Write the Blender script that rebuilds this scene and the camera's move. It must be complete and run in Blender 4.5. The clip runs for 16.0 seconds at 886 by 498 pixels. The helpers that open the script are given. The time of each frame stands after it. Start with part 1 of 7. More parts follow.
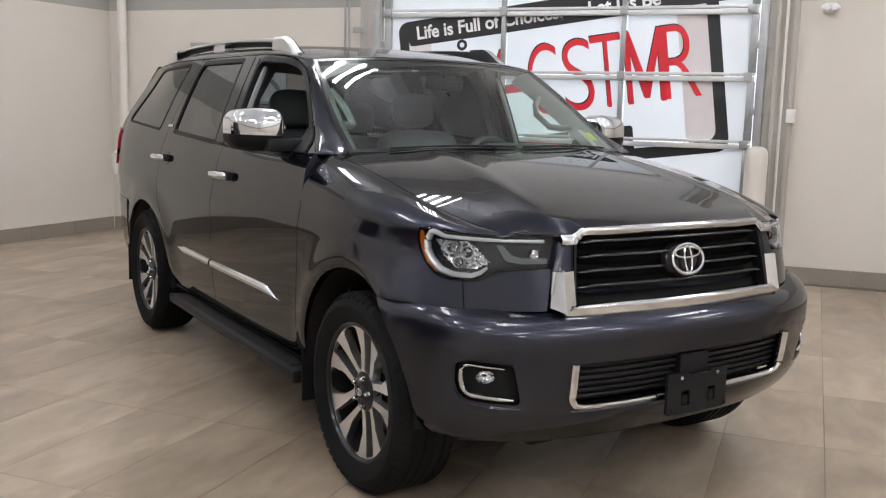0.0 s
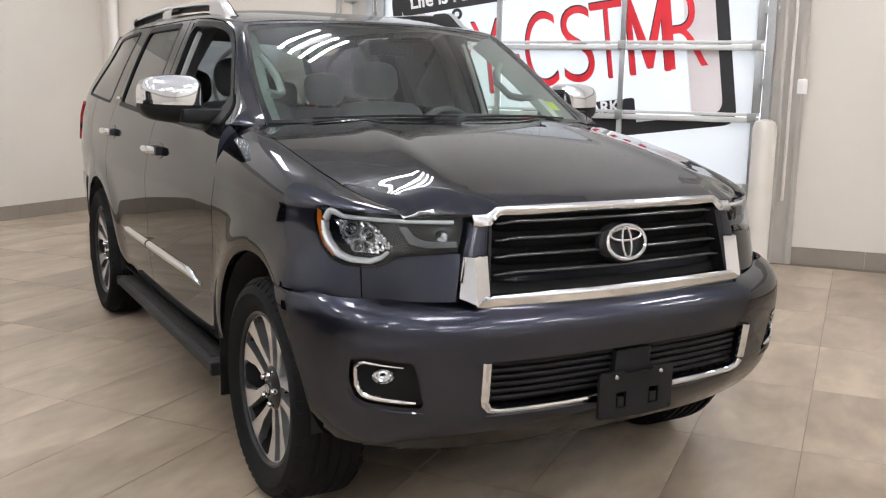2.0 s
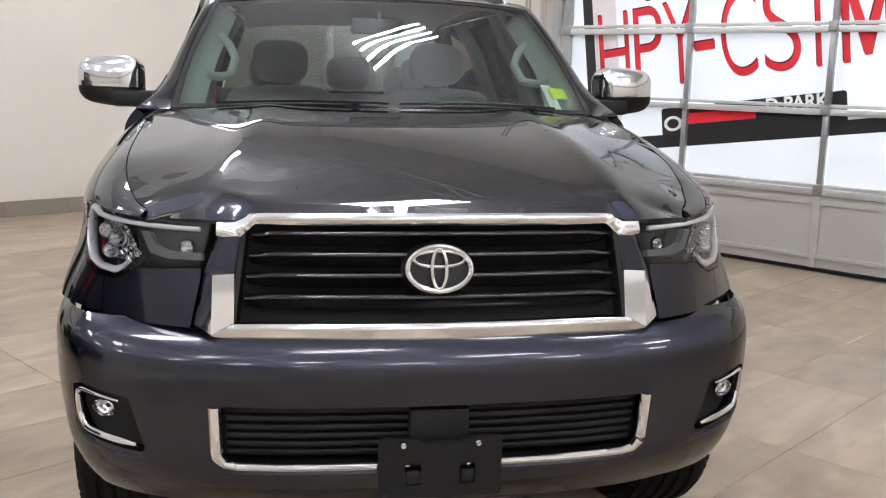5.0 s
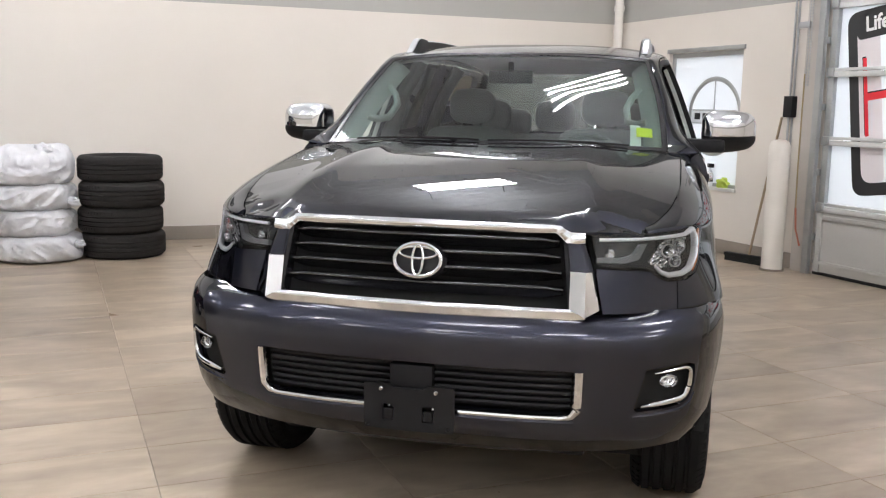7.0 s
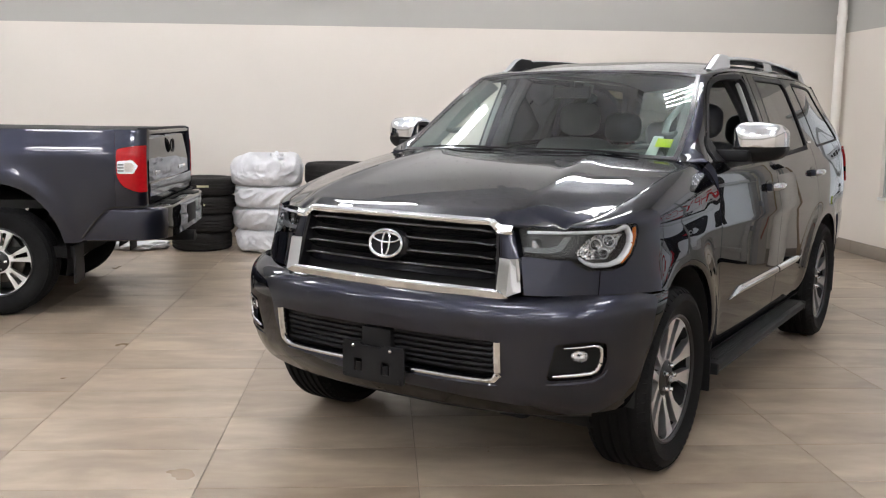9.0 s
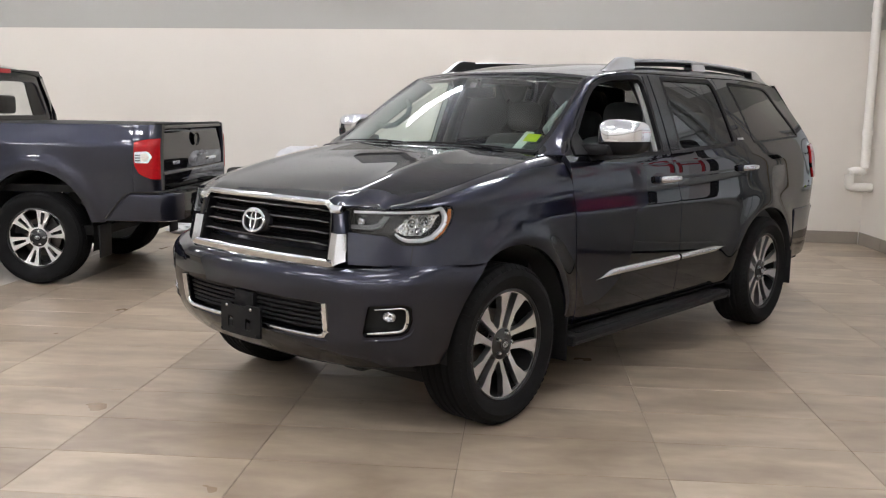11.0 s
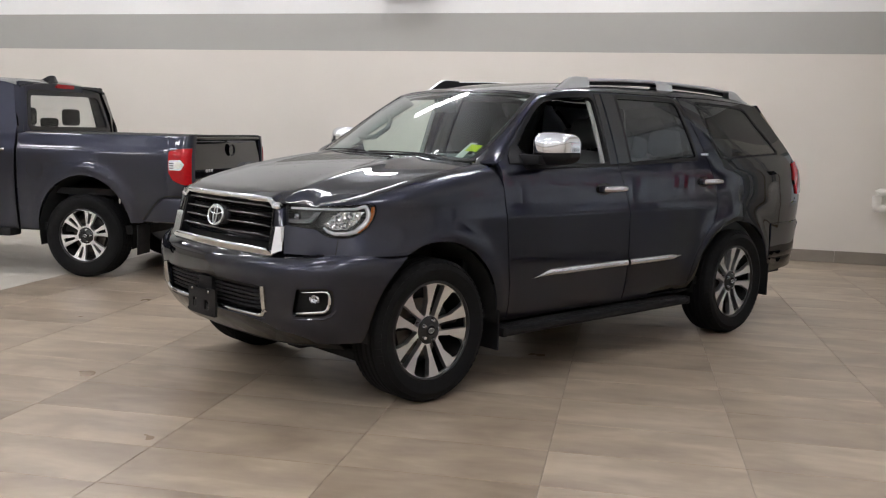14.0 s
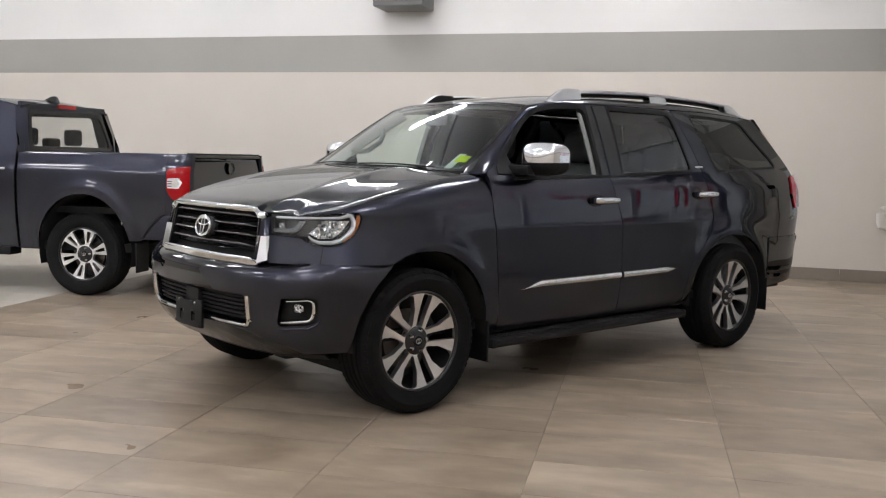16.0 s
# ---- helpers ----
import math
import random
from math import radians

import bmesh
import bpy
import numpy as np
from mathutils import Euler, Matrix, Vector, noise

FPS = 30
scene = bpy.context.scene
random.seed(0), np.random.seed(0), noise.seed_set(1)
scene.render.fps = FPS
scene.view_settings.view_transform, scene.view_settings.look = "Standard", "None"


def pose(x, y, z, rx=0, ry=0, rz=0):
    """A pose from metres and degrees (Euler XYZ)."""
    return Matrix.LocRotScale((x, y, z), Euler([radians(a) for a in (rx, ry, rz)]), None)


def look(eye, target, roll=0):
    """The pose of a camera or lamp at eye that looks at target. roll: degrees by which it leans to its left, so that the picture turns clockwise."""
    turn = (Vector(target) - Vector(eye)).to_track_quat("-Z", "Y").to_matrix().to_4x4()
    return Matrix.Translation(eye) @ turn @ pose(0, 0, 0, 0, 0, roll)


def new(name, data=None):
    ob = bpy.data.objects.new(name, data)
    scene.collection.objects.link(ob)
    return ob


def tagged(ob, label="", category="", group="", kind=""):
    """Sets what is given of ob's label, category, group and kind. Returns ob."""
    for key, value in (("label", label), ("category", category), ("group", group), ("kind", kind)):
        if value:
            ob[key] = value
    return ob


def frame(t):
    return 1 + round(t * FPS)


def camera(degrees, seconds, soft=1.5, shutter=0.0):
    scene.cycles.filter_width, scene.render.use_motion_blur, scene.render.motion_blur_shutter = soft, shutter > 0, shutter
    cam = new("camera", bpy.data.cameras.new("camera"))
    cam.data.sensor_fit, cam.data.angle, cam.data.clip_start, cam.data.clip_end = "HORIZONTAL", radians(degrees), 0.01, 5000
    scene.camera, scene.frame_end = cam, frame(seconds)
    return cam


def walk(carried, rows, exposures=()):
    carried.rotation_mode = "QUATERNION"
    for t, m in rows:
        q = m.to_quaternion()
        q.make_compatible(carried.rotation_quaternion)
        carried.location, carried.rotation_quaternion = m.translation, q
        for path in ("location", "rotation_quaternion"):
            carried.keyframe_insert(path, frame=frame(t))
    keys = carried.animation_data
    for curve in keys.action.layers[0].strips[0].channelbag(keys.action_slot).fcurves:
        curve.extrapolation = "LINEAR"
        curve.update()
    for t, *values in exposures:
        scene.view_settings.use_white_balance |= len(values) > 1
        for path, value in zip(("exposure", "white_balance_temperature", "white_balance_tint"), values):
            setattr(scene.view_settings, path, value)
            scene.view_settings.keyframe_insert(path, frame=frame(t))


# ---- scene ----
cam = camera(50.8, 16.0, soft=1.2)
PATH = [
    (0, (-2.552, -3.169, 1.504), (-1.499, -1.495, 1.208), 1.4),
    (0.5, (-2.545, -3.168, 1.497), (-1.49, -1.494, 1.203), 1.3),
    (1, (-2.488, -3.167, 1.488), (-1.442, -1.489, 1.19), 1.2),
    (1.5, (-2.253, -3.142, 1.467), (-1.277, -1.424, 1.157), 0.8),
    (2, (-1.98, -3.064, 1.467), (-1.0, -1.355, 1.123), 1.1),
    (2.5, (-1.714, -2.872, 1.452), (-0.735, -1.168, 1.077), 1.2),
    (3, (-1.417, -2.736, 1.43), (-0.582, -0.964, 1.03), 0.9),
    (3.2, (-1.29, -2.732, 1.418), (-0.495, -0.94, 1.021), 0.8),
    (5.3, (-0.195, -3.058, 1.458), (-0.041, -1.098, 1.095), 1.2),
    (5.5, (-0.078, -3.109, 1.448), (-0.058, -1.14, 1.098), 1.0),
    (6, (0.232, -3.257, 1.485), (-0.035, -1.299, 1.174), 1.1),
    (6.5, (0.516, -3.536, 1.484), (0.19, -1.583, 1.201), 1.1),
    (7, (0.78, -3.69, 1.476), (0.318, -1.767, 1.177), 1.1),
    (7.5, (1.137, -3.709, 1.49), (0.523, -1.83, 1.19), 1.1),
    (8, (1.483, -3.819, 1.482), (0.72, -1.992, 1.196), 1.2),
    (8.5, (1.829, -3.894, 1.493), (0.865, -2.165, 1.209), 1.1),
    (9, (2.19, -3.803, 1.493), (1.126, -2.133, 1.212), 0.9),
    (9.5, (2.527, -3.765, 1.479), (1.43, -2.115, 1.21), 1.0),
    (10, (2.895, -3.728, 1.5), (1.737, -2.119, 1.229), 0.94),
    (12.3, (4.264, -3.22, 1.519), (2.819, -1.868, 1.233), 1.25),
    (12.5, (4.325, -3.176, 1.511), (2.867, -1.835, 1.232), 1.35),
    (13, (4.465, -3.137, 1.507), (3.004, -1.799, 1.235), 1.65),
    (13.5, (4.515, -3.199, 1.494), (3.055, -1.857, 1.239), 1.85),
    (14, (4.646, -3.345, 1.48), (3.185, -2.002, 1.229), 1.65),
    (14.5, (4.787, -3.367, 1.459), (3.325, -2.024, 1.217), 1.45),
    (15, (4.764, -3.261, 1.418), (3.301, -1.914, 1.201), 1.45),
    (15.5, (4.728, -3.229, 1.392), (3.266, -1.879, 1.193), 1.45),
    (16, (4.729, -3.227, 1.387), (3.244, -1.902, 1.193), 1.35),
]
EXPOSURE = [(0.0, 0.05), (1.0, 0.18), (1.5, 0.38), (2.0, 0.38), (2.5, 0.30), (3.0, 0.34), (6.0, 0.36), (8.0, 0.34), (9.0, 0.26), (10.0, 0.20), (13.0, 0.13), (14.0, -0.07), (16.0, -0.08)]
walk(cam, [(t, look(eye, target, roll)) for t, eye, target, roll in PATH], EXPOSURE)

# ---------------------------------------------------------------- light
TURN = 38.0                      # the room's walls are turned against the car
ROOM = pose(0, 0, 0, 0, 0, TURN)

world = bpy.data.worlds.new("world")
world.use_nodes = True
scene.world = world
world.node_tree.nodes["Background"].inputs[0].default_value = (0.55, 0.58, 0.62, 1)
world.node_tree.nodes["Background"].inputs[1].default_value = 0.06
TUBE = 40.0                      # brightness of the fluorescent tubes
CEIL = 5.5


# ---------------------------------------------------------------- materials
def nodes_of(name):
    m = bpy.data.materials.new(name)
    m.use_nodes = True
    nt = m.node_tree
    return m, nt, nt.nodes, nt.links, nt.nodes["Principled BSDF"]


def mat(name, col, rough=0.5, metal=0.0, vary=0.12, scale=6.0, fine=90.0, bump=0.0, coat=0.0, coat_rough=0.03, rough_vary=0.08, spec=0.5, coat_ior=1.5):
    """A surface with a colour that drifts at two scales, uneven gloss and a fine relief."""
    m, nt, N, L, p = nodes_of(name)
    tc = N.new("ShaderNodeTexCoord")
    big, small = N.new("ShaderNodeTexNoise"), N.new("ShaderNodeTexNoise")
    big.inputs["Scale"].default_value, small.inputs["Scale"].default_value = scale, fine
    big.inputs["Detail"].default_value, small.inputs["Detail"].default_value = 4, 3
    for n in (big, small):
        L.new(tc.outputs["Object"], n.inputs["Vector"])
    mixn = N.new("ShaderNodeMath")
    mixn.operation = "MULTIPLY_ADD"
    mixn.inputs[1].default_value = 0.35
    L.new(small.outputs["Fac"], mixn.inputs[0])
    L.new(big.outputs["Fac"], mixn.inputs[2])
    ramp = N.new("ShaderNodeMapRange")
    ramp.inputs["From Min"].default_value, ramp.inputs["From Max"].default_value = 0.35, 1.0
    ramp.inputs["To Min"].default_value, ramp.inputs["To Max"].default_value = 1 - vary, 1 + vary
    L.new(mixn.outputs[0], ramp.inputs["Value"])
    mul = N.new("ShaderNodeVectorMath")
    mul.operation = "SCALE"
    mul.inputs[0].default_value = col
    L.new(ramp.outputs[0], mul.inputs["Scale"])
    L.new(mul.outputs[0], p.inputs["Base Color"])
    rr = N.new("ShaderNodeMapRange")
    rr.inputs["To Min"].default_value, rr.inputs["To Max"].default_value = max(0.0, rough - rough_vary * rough), min(1, rough + rough_vary * rough)
    L.new(big.outputs["Fac"], rr.inputs["Value"])
    L.new(rr.outputs[0], p.inputs["Roughness"])
    p.inputs["Metallic"].default_value = metal
    p.inputs["Coat Weight"].default_value, p.inputs["Coat Roughness"].default_value, p.inputs["Coat IOR"].default_value = coat, coat_rough, coat_ior
    p.inputs["Specular IOR Level"].default_value = spec
    if bump:
        b = N.new("ShaderNodeBump")
        b.inputs["Strength"].default_value, b.inputs["Distance"].default_value = 0.6, bump
        L.new(small.outputs["Fac"], b.inputs["Height"])
        L.new(b.outputs[0], p.inputs["Normal"])
    return m


def emit(name, col, strength):
    m, nt, N, L, p = nodes_of(name)
    p.inputs["Base Color"].default_value = (*col, 1)
    p.inputs["Emission Color"].default_value = (*col, 1)
    p.inputs["Emission Strength"].default_value = strength
    return m


def pane(name, tint, gloss=1.0, rough=0.0, ior=1.5):
    """Thin glass: tinted clear view with a Fresnel mirror on it."""
    m, nt, N, L, p = nodes_of(name)
    N.remove(p)
    out = N["Material Output"]
    tr, gl, mx, fr = N.new("ShaderNodeBsdfTransparent"), N.new("ShaderNodeBsdfGlossy"), N.new("ShaderNodeMixShader"), N.new("ShaderNodeFresnel")
    tr.inputs[0].default_value = (*tint, 1)
    gl.inputs[0].default_value = (gloss, gloss, gloss, 1)
    gl.inputs["Roughness"].default_value = rough
    fr.inputs["IOR"].default_value = ior
    L.new(fr.outputs[0], mx.inputs[0])
    L.new(tr.outputs[0], mx.inputs[1])
    L.new(gl.outputs[0], mx.inputs[2])
    L.new(mx.outputs[0], out.inputs[0])
    return m


M_PAINT = mat("grey metallic car paint", (0.0238, 0.0254, 0.0395), 0.34, 0.96, vary=0.05, scale=2, fine=900, coat=1.0, coat_rough=0.004, rough_vary=0.05, coat_ior=1.44, spec=0.1)
M_PAINT.node_tree.nodes["Principled BSDF"].inputs["Specular Tint"].default_value = (0.01, 0.01, 0.014, 1)   # dark at a slant, as flakes under lacquer are
M_CHROME = mat("chrome", (0.68, 0.69, 0.71), 0.055, 1.0, vary=0.02)
M_SATIN = mat("satin aluminium", (0.62, 0.63, 0.64), 0.32, 1.0, vary=0.03)
M_BLACK = mat("black plastic", (0.009, 0.009, 0.010), 0.5, vary=0.2, fine=300, bump=0.0006, spec=0.18)
M_GLOSSBLACK = mat("gloss black plastic", (0.012, 0.012, 0.014), 0.16, vary=0.1, spec=0.35)
M_SLAT = mat("gloss black grille bar", (0.009, 0.009, 0.010), 0.09, vary=0.1, spec=0.7)
M_DARK = mat("dark void", (0.006, 0.006, 0.006), 0.9, vary=0.2)
M_RUBBER = mat("tyre rubber", (0.009, 0.009, 0.0095), 0.7, vary=0.25, scale=14, fine=220, bump=0.0012, spec=0.10)
M_RIMDARK = mat("dark grey alloy", (0.012, 0.012, 0.013), 0.38, 0.2, vary=0.1, coat=0.2)
M_RIM = mat("machined alloy", (0.74, 0.74, 0.75), 0.34, 1.0, vary=0.04)
M_WS = pane("windscreen glass", (0.68, 0.82, 0.76))
M_REARGLASS = pane("cab rear window glass", (0.86, 0.88, 0.87), ior=1.3)
M_PRIV = pane("privacy glass", (0.085, 0.090, 0.095), ior=1.45)
M_TAILGLASS = pane("rear window glass", (0.20, 0.21, 0.21))
M_WATER = mat("water beads", (0.22, 0.225, 0.235), 0.03, vary=0.1, spec=1.0)
M_CLEAR = pane("clear lamp cover", (0.93, 0.94, 0.95))
M_AMBER = mat("amber reflector", (0.62, 0.16, 0.015), 0.15, vary=0.15, scale=60, coat=1.0)
M_RED = mat("red lamp plastic", (0.34, 0.007, 0.010), 0.16, vary=0.12, scale=40, coat=0.5, coat_ior=1.33, spec=0.2)
M_LED = mat("frosted light guide", (0.80, 0.82, 0.84), 0.25, vary=0.03)
M_REFLECTOR = mat("lamp reflector", (0.85, 0.86, 0.88), 0.12, 1.0, vary=0.05, scale=50)
M_LAMPBACK = mat("lamp housing dark grey", (0.022, 0.023, 0.025), 0.2, vary=0.15, scale=30, coat=0.3)
M_LAMPGREY = mat("lamp housing grey", (0.13, 0.135, 0.145), 0.3, vary=0.1)
M_SEAT = mat("grey leather", (0.17, 0.18, 0.185), 0.5, vary=0.12, scale=5, fine=260, bump=0.001)
M_DASH = mat("dark grey dashboard plastic", (0.085, 0.088, 0.09), 0.6, vary=0.1, fine=400, bump=0.0006)
M_TRIM = mat("light grey pillar trim", (0.36, 0.37, 0.36), 0.6, vary=0.06, fine=300)
M_STICK = mat("yellow sticker", (0.70, 0.78, 0.03), 0.5, vary=0.04)
M_PAPER = mat("white paper", (0.8, 0.8, 0.78), 0.6, vary=0.03)


# ---------------------------------------------------------------- mesh helpers
def smooth(x):
    x = min(1.0, max(0.0, x))
    return x * x * (3 - 2 * x)


def table(keys):
    """Smooth curve through (x, y) keys: monotone cubic."""
    xs, ys = np.array([k[0] for k in keys], float), np.array([k[1] for k in keys], float)
    h, d = np.diff(xs), np.diff(ys) / np.diff(xs)
    m = np.zeros(len(xs))
    m[0], m[-1] = d[0], d[-1]
    for i in range(1, len(xs) - 1):
        if d[i - 1] * d[i] > 0:
            w1, w2 = 2 * h[i] + h[i - 1], h[i] + 2 * h[i - 1]
            m[i] = (w1 + w2) / (w1 / d[i - 1] + w2 / d[i])

    def f(x):
        if x <= xs[0]:
            return float(ys[0] + m[0] * (x - xs[0]))
        if x >= xs[-1]:
            return float(ys[-1] + m[-1] * (x - xs[-1]))
        i = int(np.searchsorted(xs, x) - 1)
        t = (x - xs[i]) / h[i]
        return float((1 + 2 * t) * (1 - t) ** 2 * ys[i] + t * (1 - t) ** 2 * h[i] * m[i] + t * t * (3 - 2 * t) * ys[i + 1] + t * t * (t - 1) * h[i] * m[i + 1])
    return f


def thing(name, label, category, m=None, group="", kind=""):
    ob = new(name)
    ob.empty_display_size = 0.2
    if m is not None:
        ob.matrix_world = m
    return tagged(ob, label, category, group, kind)


def part(name, bm, material, parent=None, label="", shade=True, m=None):
    """Links a bmesh as one mesh object."""
    me = bpy.data.meshes.new(name)
    if isinstance(bm, bmesh.types.BMesh):
        bmesh.ops.recalc_face_normals(bm, faces=bm.faces)
        bm.to_mesh(me)
        bm.free()
        if shade:
            me.shade_smooth()
            me.set_sharp_from_angle(angle=radians(35))
    else:
        me = bm
    for one in (material if isinstance(material, (list, tuple)) else [material]):
        me.materials.append(one)
    ob = new(name, me)
    if parent is not None:
        ob.parent = parent
    if m is not None:
        ob.matrix_local = m
    if label:
        ob["label"] = label
    return ob


def box(x0, x1, y0, y1, z0, z1, bevel=0.0, seg=2, bm=None):
    own = bmesh.new()
    bmesh.ops.create_cube(own, size=1.0, matrix=Matrix.LocRotScale(((x0 + x1) / 2, (y0 + y1) / 2, (z0 + z1) / 2), None, (abs(x1 - x0), abs(y1 - y0), abs(z1 - z0))))
    if bevel:
        bmesh.ops.bevel(own, geom=own.edges[:], offset=bevel, segments=seg, profile=0.6, affect="EDGES")
    return add_to(bm, own)


def add_to(bm, own):
    if bm is None:
        return own
    me = bpy.data.meshes.new("tmp")
    own.to_mesh(me)
    own.free()
    bm.from_mesh(me)
    bpy.data.meshes.remove(me)
    return bm


def turned(bm, m):
    bmesh.ops.transform(bm, matrix=m, verts=bm.verts)
    return bm


def round_box(size, r, n=14, bow=(0, 0, 0)):
    """A box of dense quads with round edges and slightly domed faces, about the origin."""
    own = bmesh.new()
    h = Vector(size) / 2
    for ax in range(3):
        for sg in (-1, 1):
            rows = []
            for i in range(n + 1):
                row = []
                for j in range(n + 1):
                    p = [0.0, 0.0, 0.0]
                    p[ax], p[(ax + 1) % 3], p[(ax + 2) % 3] = sg, -1 + 2 * i / n, -1 + 2 * j / n
                    q = Vector((p[0] * h.x, p[1] * h.y, p[2] * h.z))
                    c = Vector([max(-h[k] + r, min(h[k] - r, q[k])) for k in range(3)])
                    d = q - c
                    q = c + (d.normalized() * r if d.length > 1e-9 else d)
                    for k in range(3):
                        o = [m for m in range(3) if m != k]
                        q[k] += bow[k] * (q[k] / h[k]) * (1 - (q[o[0]] / h[o[0]]) ** 2) * (1 - (q[o[1]] / h[o[1]]) ** 2)
                    row.append(own.verts.new(q))
                rows.append(row)
            for i in range(n):
                for j in range(n):
                    own.faces.new((rows[i][j], rows[i + 1][j], rows[i + 1][j + 1], rows[i][j + 1]))
    bmesh.ops.remove_doubles(own, verts=own.verts, dist=1e-5)
    return own


def cut_z(bm, z, upper=True):
    """Keeps what lies above (or below) a height."""
    bmesh.ops.bisect_plane(bm, geom=bm.verts[:] + bm.edges[:] + bm.faces[:], plane_co=(0, 0, z), plane_no=(0, 0, 1), clear_inner=upper, clear_outer=not upper)
    return bm


def lathe(profile, steps=48, axis="x", bm=None, close=False):
    """Turns a list of (radius, along) round an axis."""
    own = bmesh.new()
    rings = []
    for k in range(steps):
        a = 2 * math.pi * k / steps
        c, s = math.cos(a), math.sin(a)
        ring = []
        for r, h in profile:
            co = (h, r * c, r * s) if axis == "x" else ((r * c, h, r * s) if axis == "y" else (r * c, r * s, h))
            ring.append(own.verts.new(co))
        rings.append(ring)
    n = len(profile)
    for k in range(steps):
        a, b = rings[k], rings[(k + 1) % steps]
        for i in range(n if close else n - 1):
            j = (i + 1) % n
            own.faces.new((a[i], a[j], b[j], b[i]))
    bmesh.ops.remove_doubles(own, verts=own.verts, dist=1e-6)
    return add_to(bm, own)


def tube(points, radius, sides=10, bm=None, flat=1.0, cap=True):
    """A round or oval rod along points."""
    own = bmesh.new()
    pts = [Vector(p) for p in points]
    rings = []
    for i, p in enumerate(pts):
        d = (pts[min(i + 1, len(pts) - 1)] - pts[max(i - 1, 0)]).normalized()
        up = Vector((0, 0, 1)) if abs(d.z) < 0.95 else Vector((1, 0, 0))
        a = d.cross(up).normalized()
        b = a.cross(d).normalized()
        r = radius[i] if isinstance(radius, (list, tuple)) else radius
        rings.append([own.verts.new(p + a * r * math.cos(2 * math.pi * k / sides) + b * r * flat * math.sin(2 * math.pi * k / sides)) for k in range(sides)])
    for a, b in zip(rings, rings[1:]):
        for k in range(sides):
            own.faces.new((a[k], a[(k + 1) % sides], b[(k + 1) % sides], b[k]))
    if cap:
        own.faces.new(rings[0])
        own.faces.new(rings[-1][::-1])
    return add_to(bm, own)


def loft(curves, bm=None, close=False):
    """A skin over a list of curves with equal numbers of points."""
    own = bmesh.new()
    rows = [[own.verts.new(p) for p in c] for c in curves]
    for a, b in zip(rows, rows[1:]):
        n = len(a)
        for i in range(n if close else n - 1):
            j = (i + 1) % n
            try:
                own.faces.new((a[i], a[j], b[j], b[i]))
            except ValueError:
                pass
    bmesh.ops.remove_doubles(own, verts=own.verts, dist=1e-6)
    return add_to(bm, own)


def solid(bm, t):
    """Gives an open skin a thickness, to the side away from its normals."""
    bmesh.ops.recalc_face_normals(bm, faces=bm.faces)
    bmesh.ops.solidify(bm, geom=bm.faces[:], thickness=t)
    return bm


def inside(p, loop):
    x, y = p
    hit = False
    n = len(loop)
    for i in range(n):
        (x0, y0), (x1, y1) = loop[i], loop[(i + 1) % n]
        if (y0 > y) != (y1 > y) and x < (x1 - x0) * (y - y0) / (y1 - y0) + x0:
            hit = not hit
    return hit


def dense(loop, step):
    out = []
    n = len(loop)
    for i in range(n):
        a, b = loop[i], loop[(i + 1) % n]
        k = max(1, int(math.hypot(b[0] - a[0], b[1] - a[1]) / step))
        out += [(a[0] + (b[0] - a[0]) * j / k, a[1] + (b[1] - a[1]) * j / k) for j in range(k)]
    return out


def rounded(loop, r, seg=4):
    """Rounds the corners of a polygon; r is one radius or one for each corner."""
    out = []
    n = len(loop)
    for i in range(n):
        p, a, b = Vector(loop[i]), Vector(loop[i - 1]), Vector(loop[(i + 1) % n])
        rad = r[i] if isinstance(r, (list, tuple)) else r
        da, db = (a - p), (b - p)
        k = min(rad, da.length * 0.45, db.length * 0.45)
        if k < 1e-5:
            out.append(tuple(p))
            continue
        pa, pb = p + da.normalized() * k, p + db.normalized() * k
        for j in range(seg + 1):
            t = j / seg
            q = pa * (1 - t) ** 2 + p * 2 * t * (1 - t) + pb * t * t
            out.append(tuple(q))
    return out


from mathutils.geometry import delaunay_2d_cdt


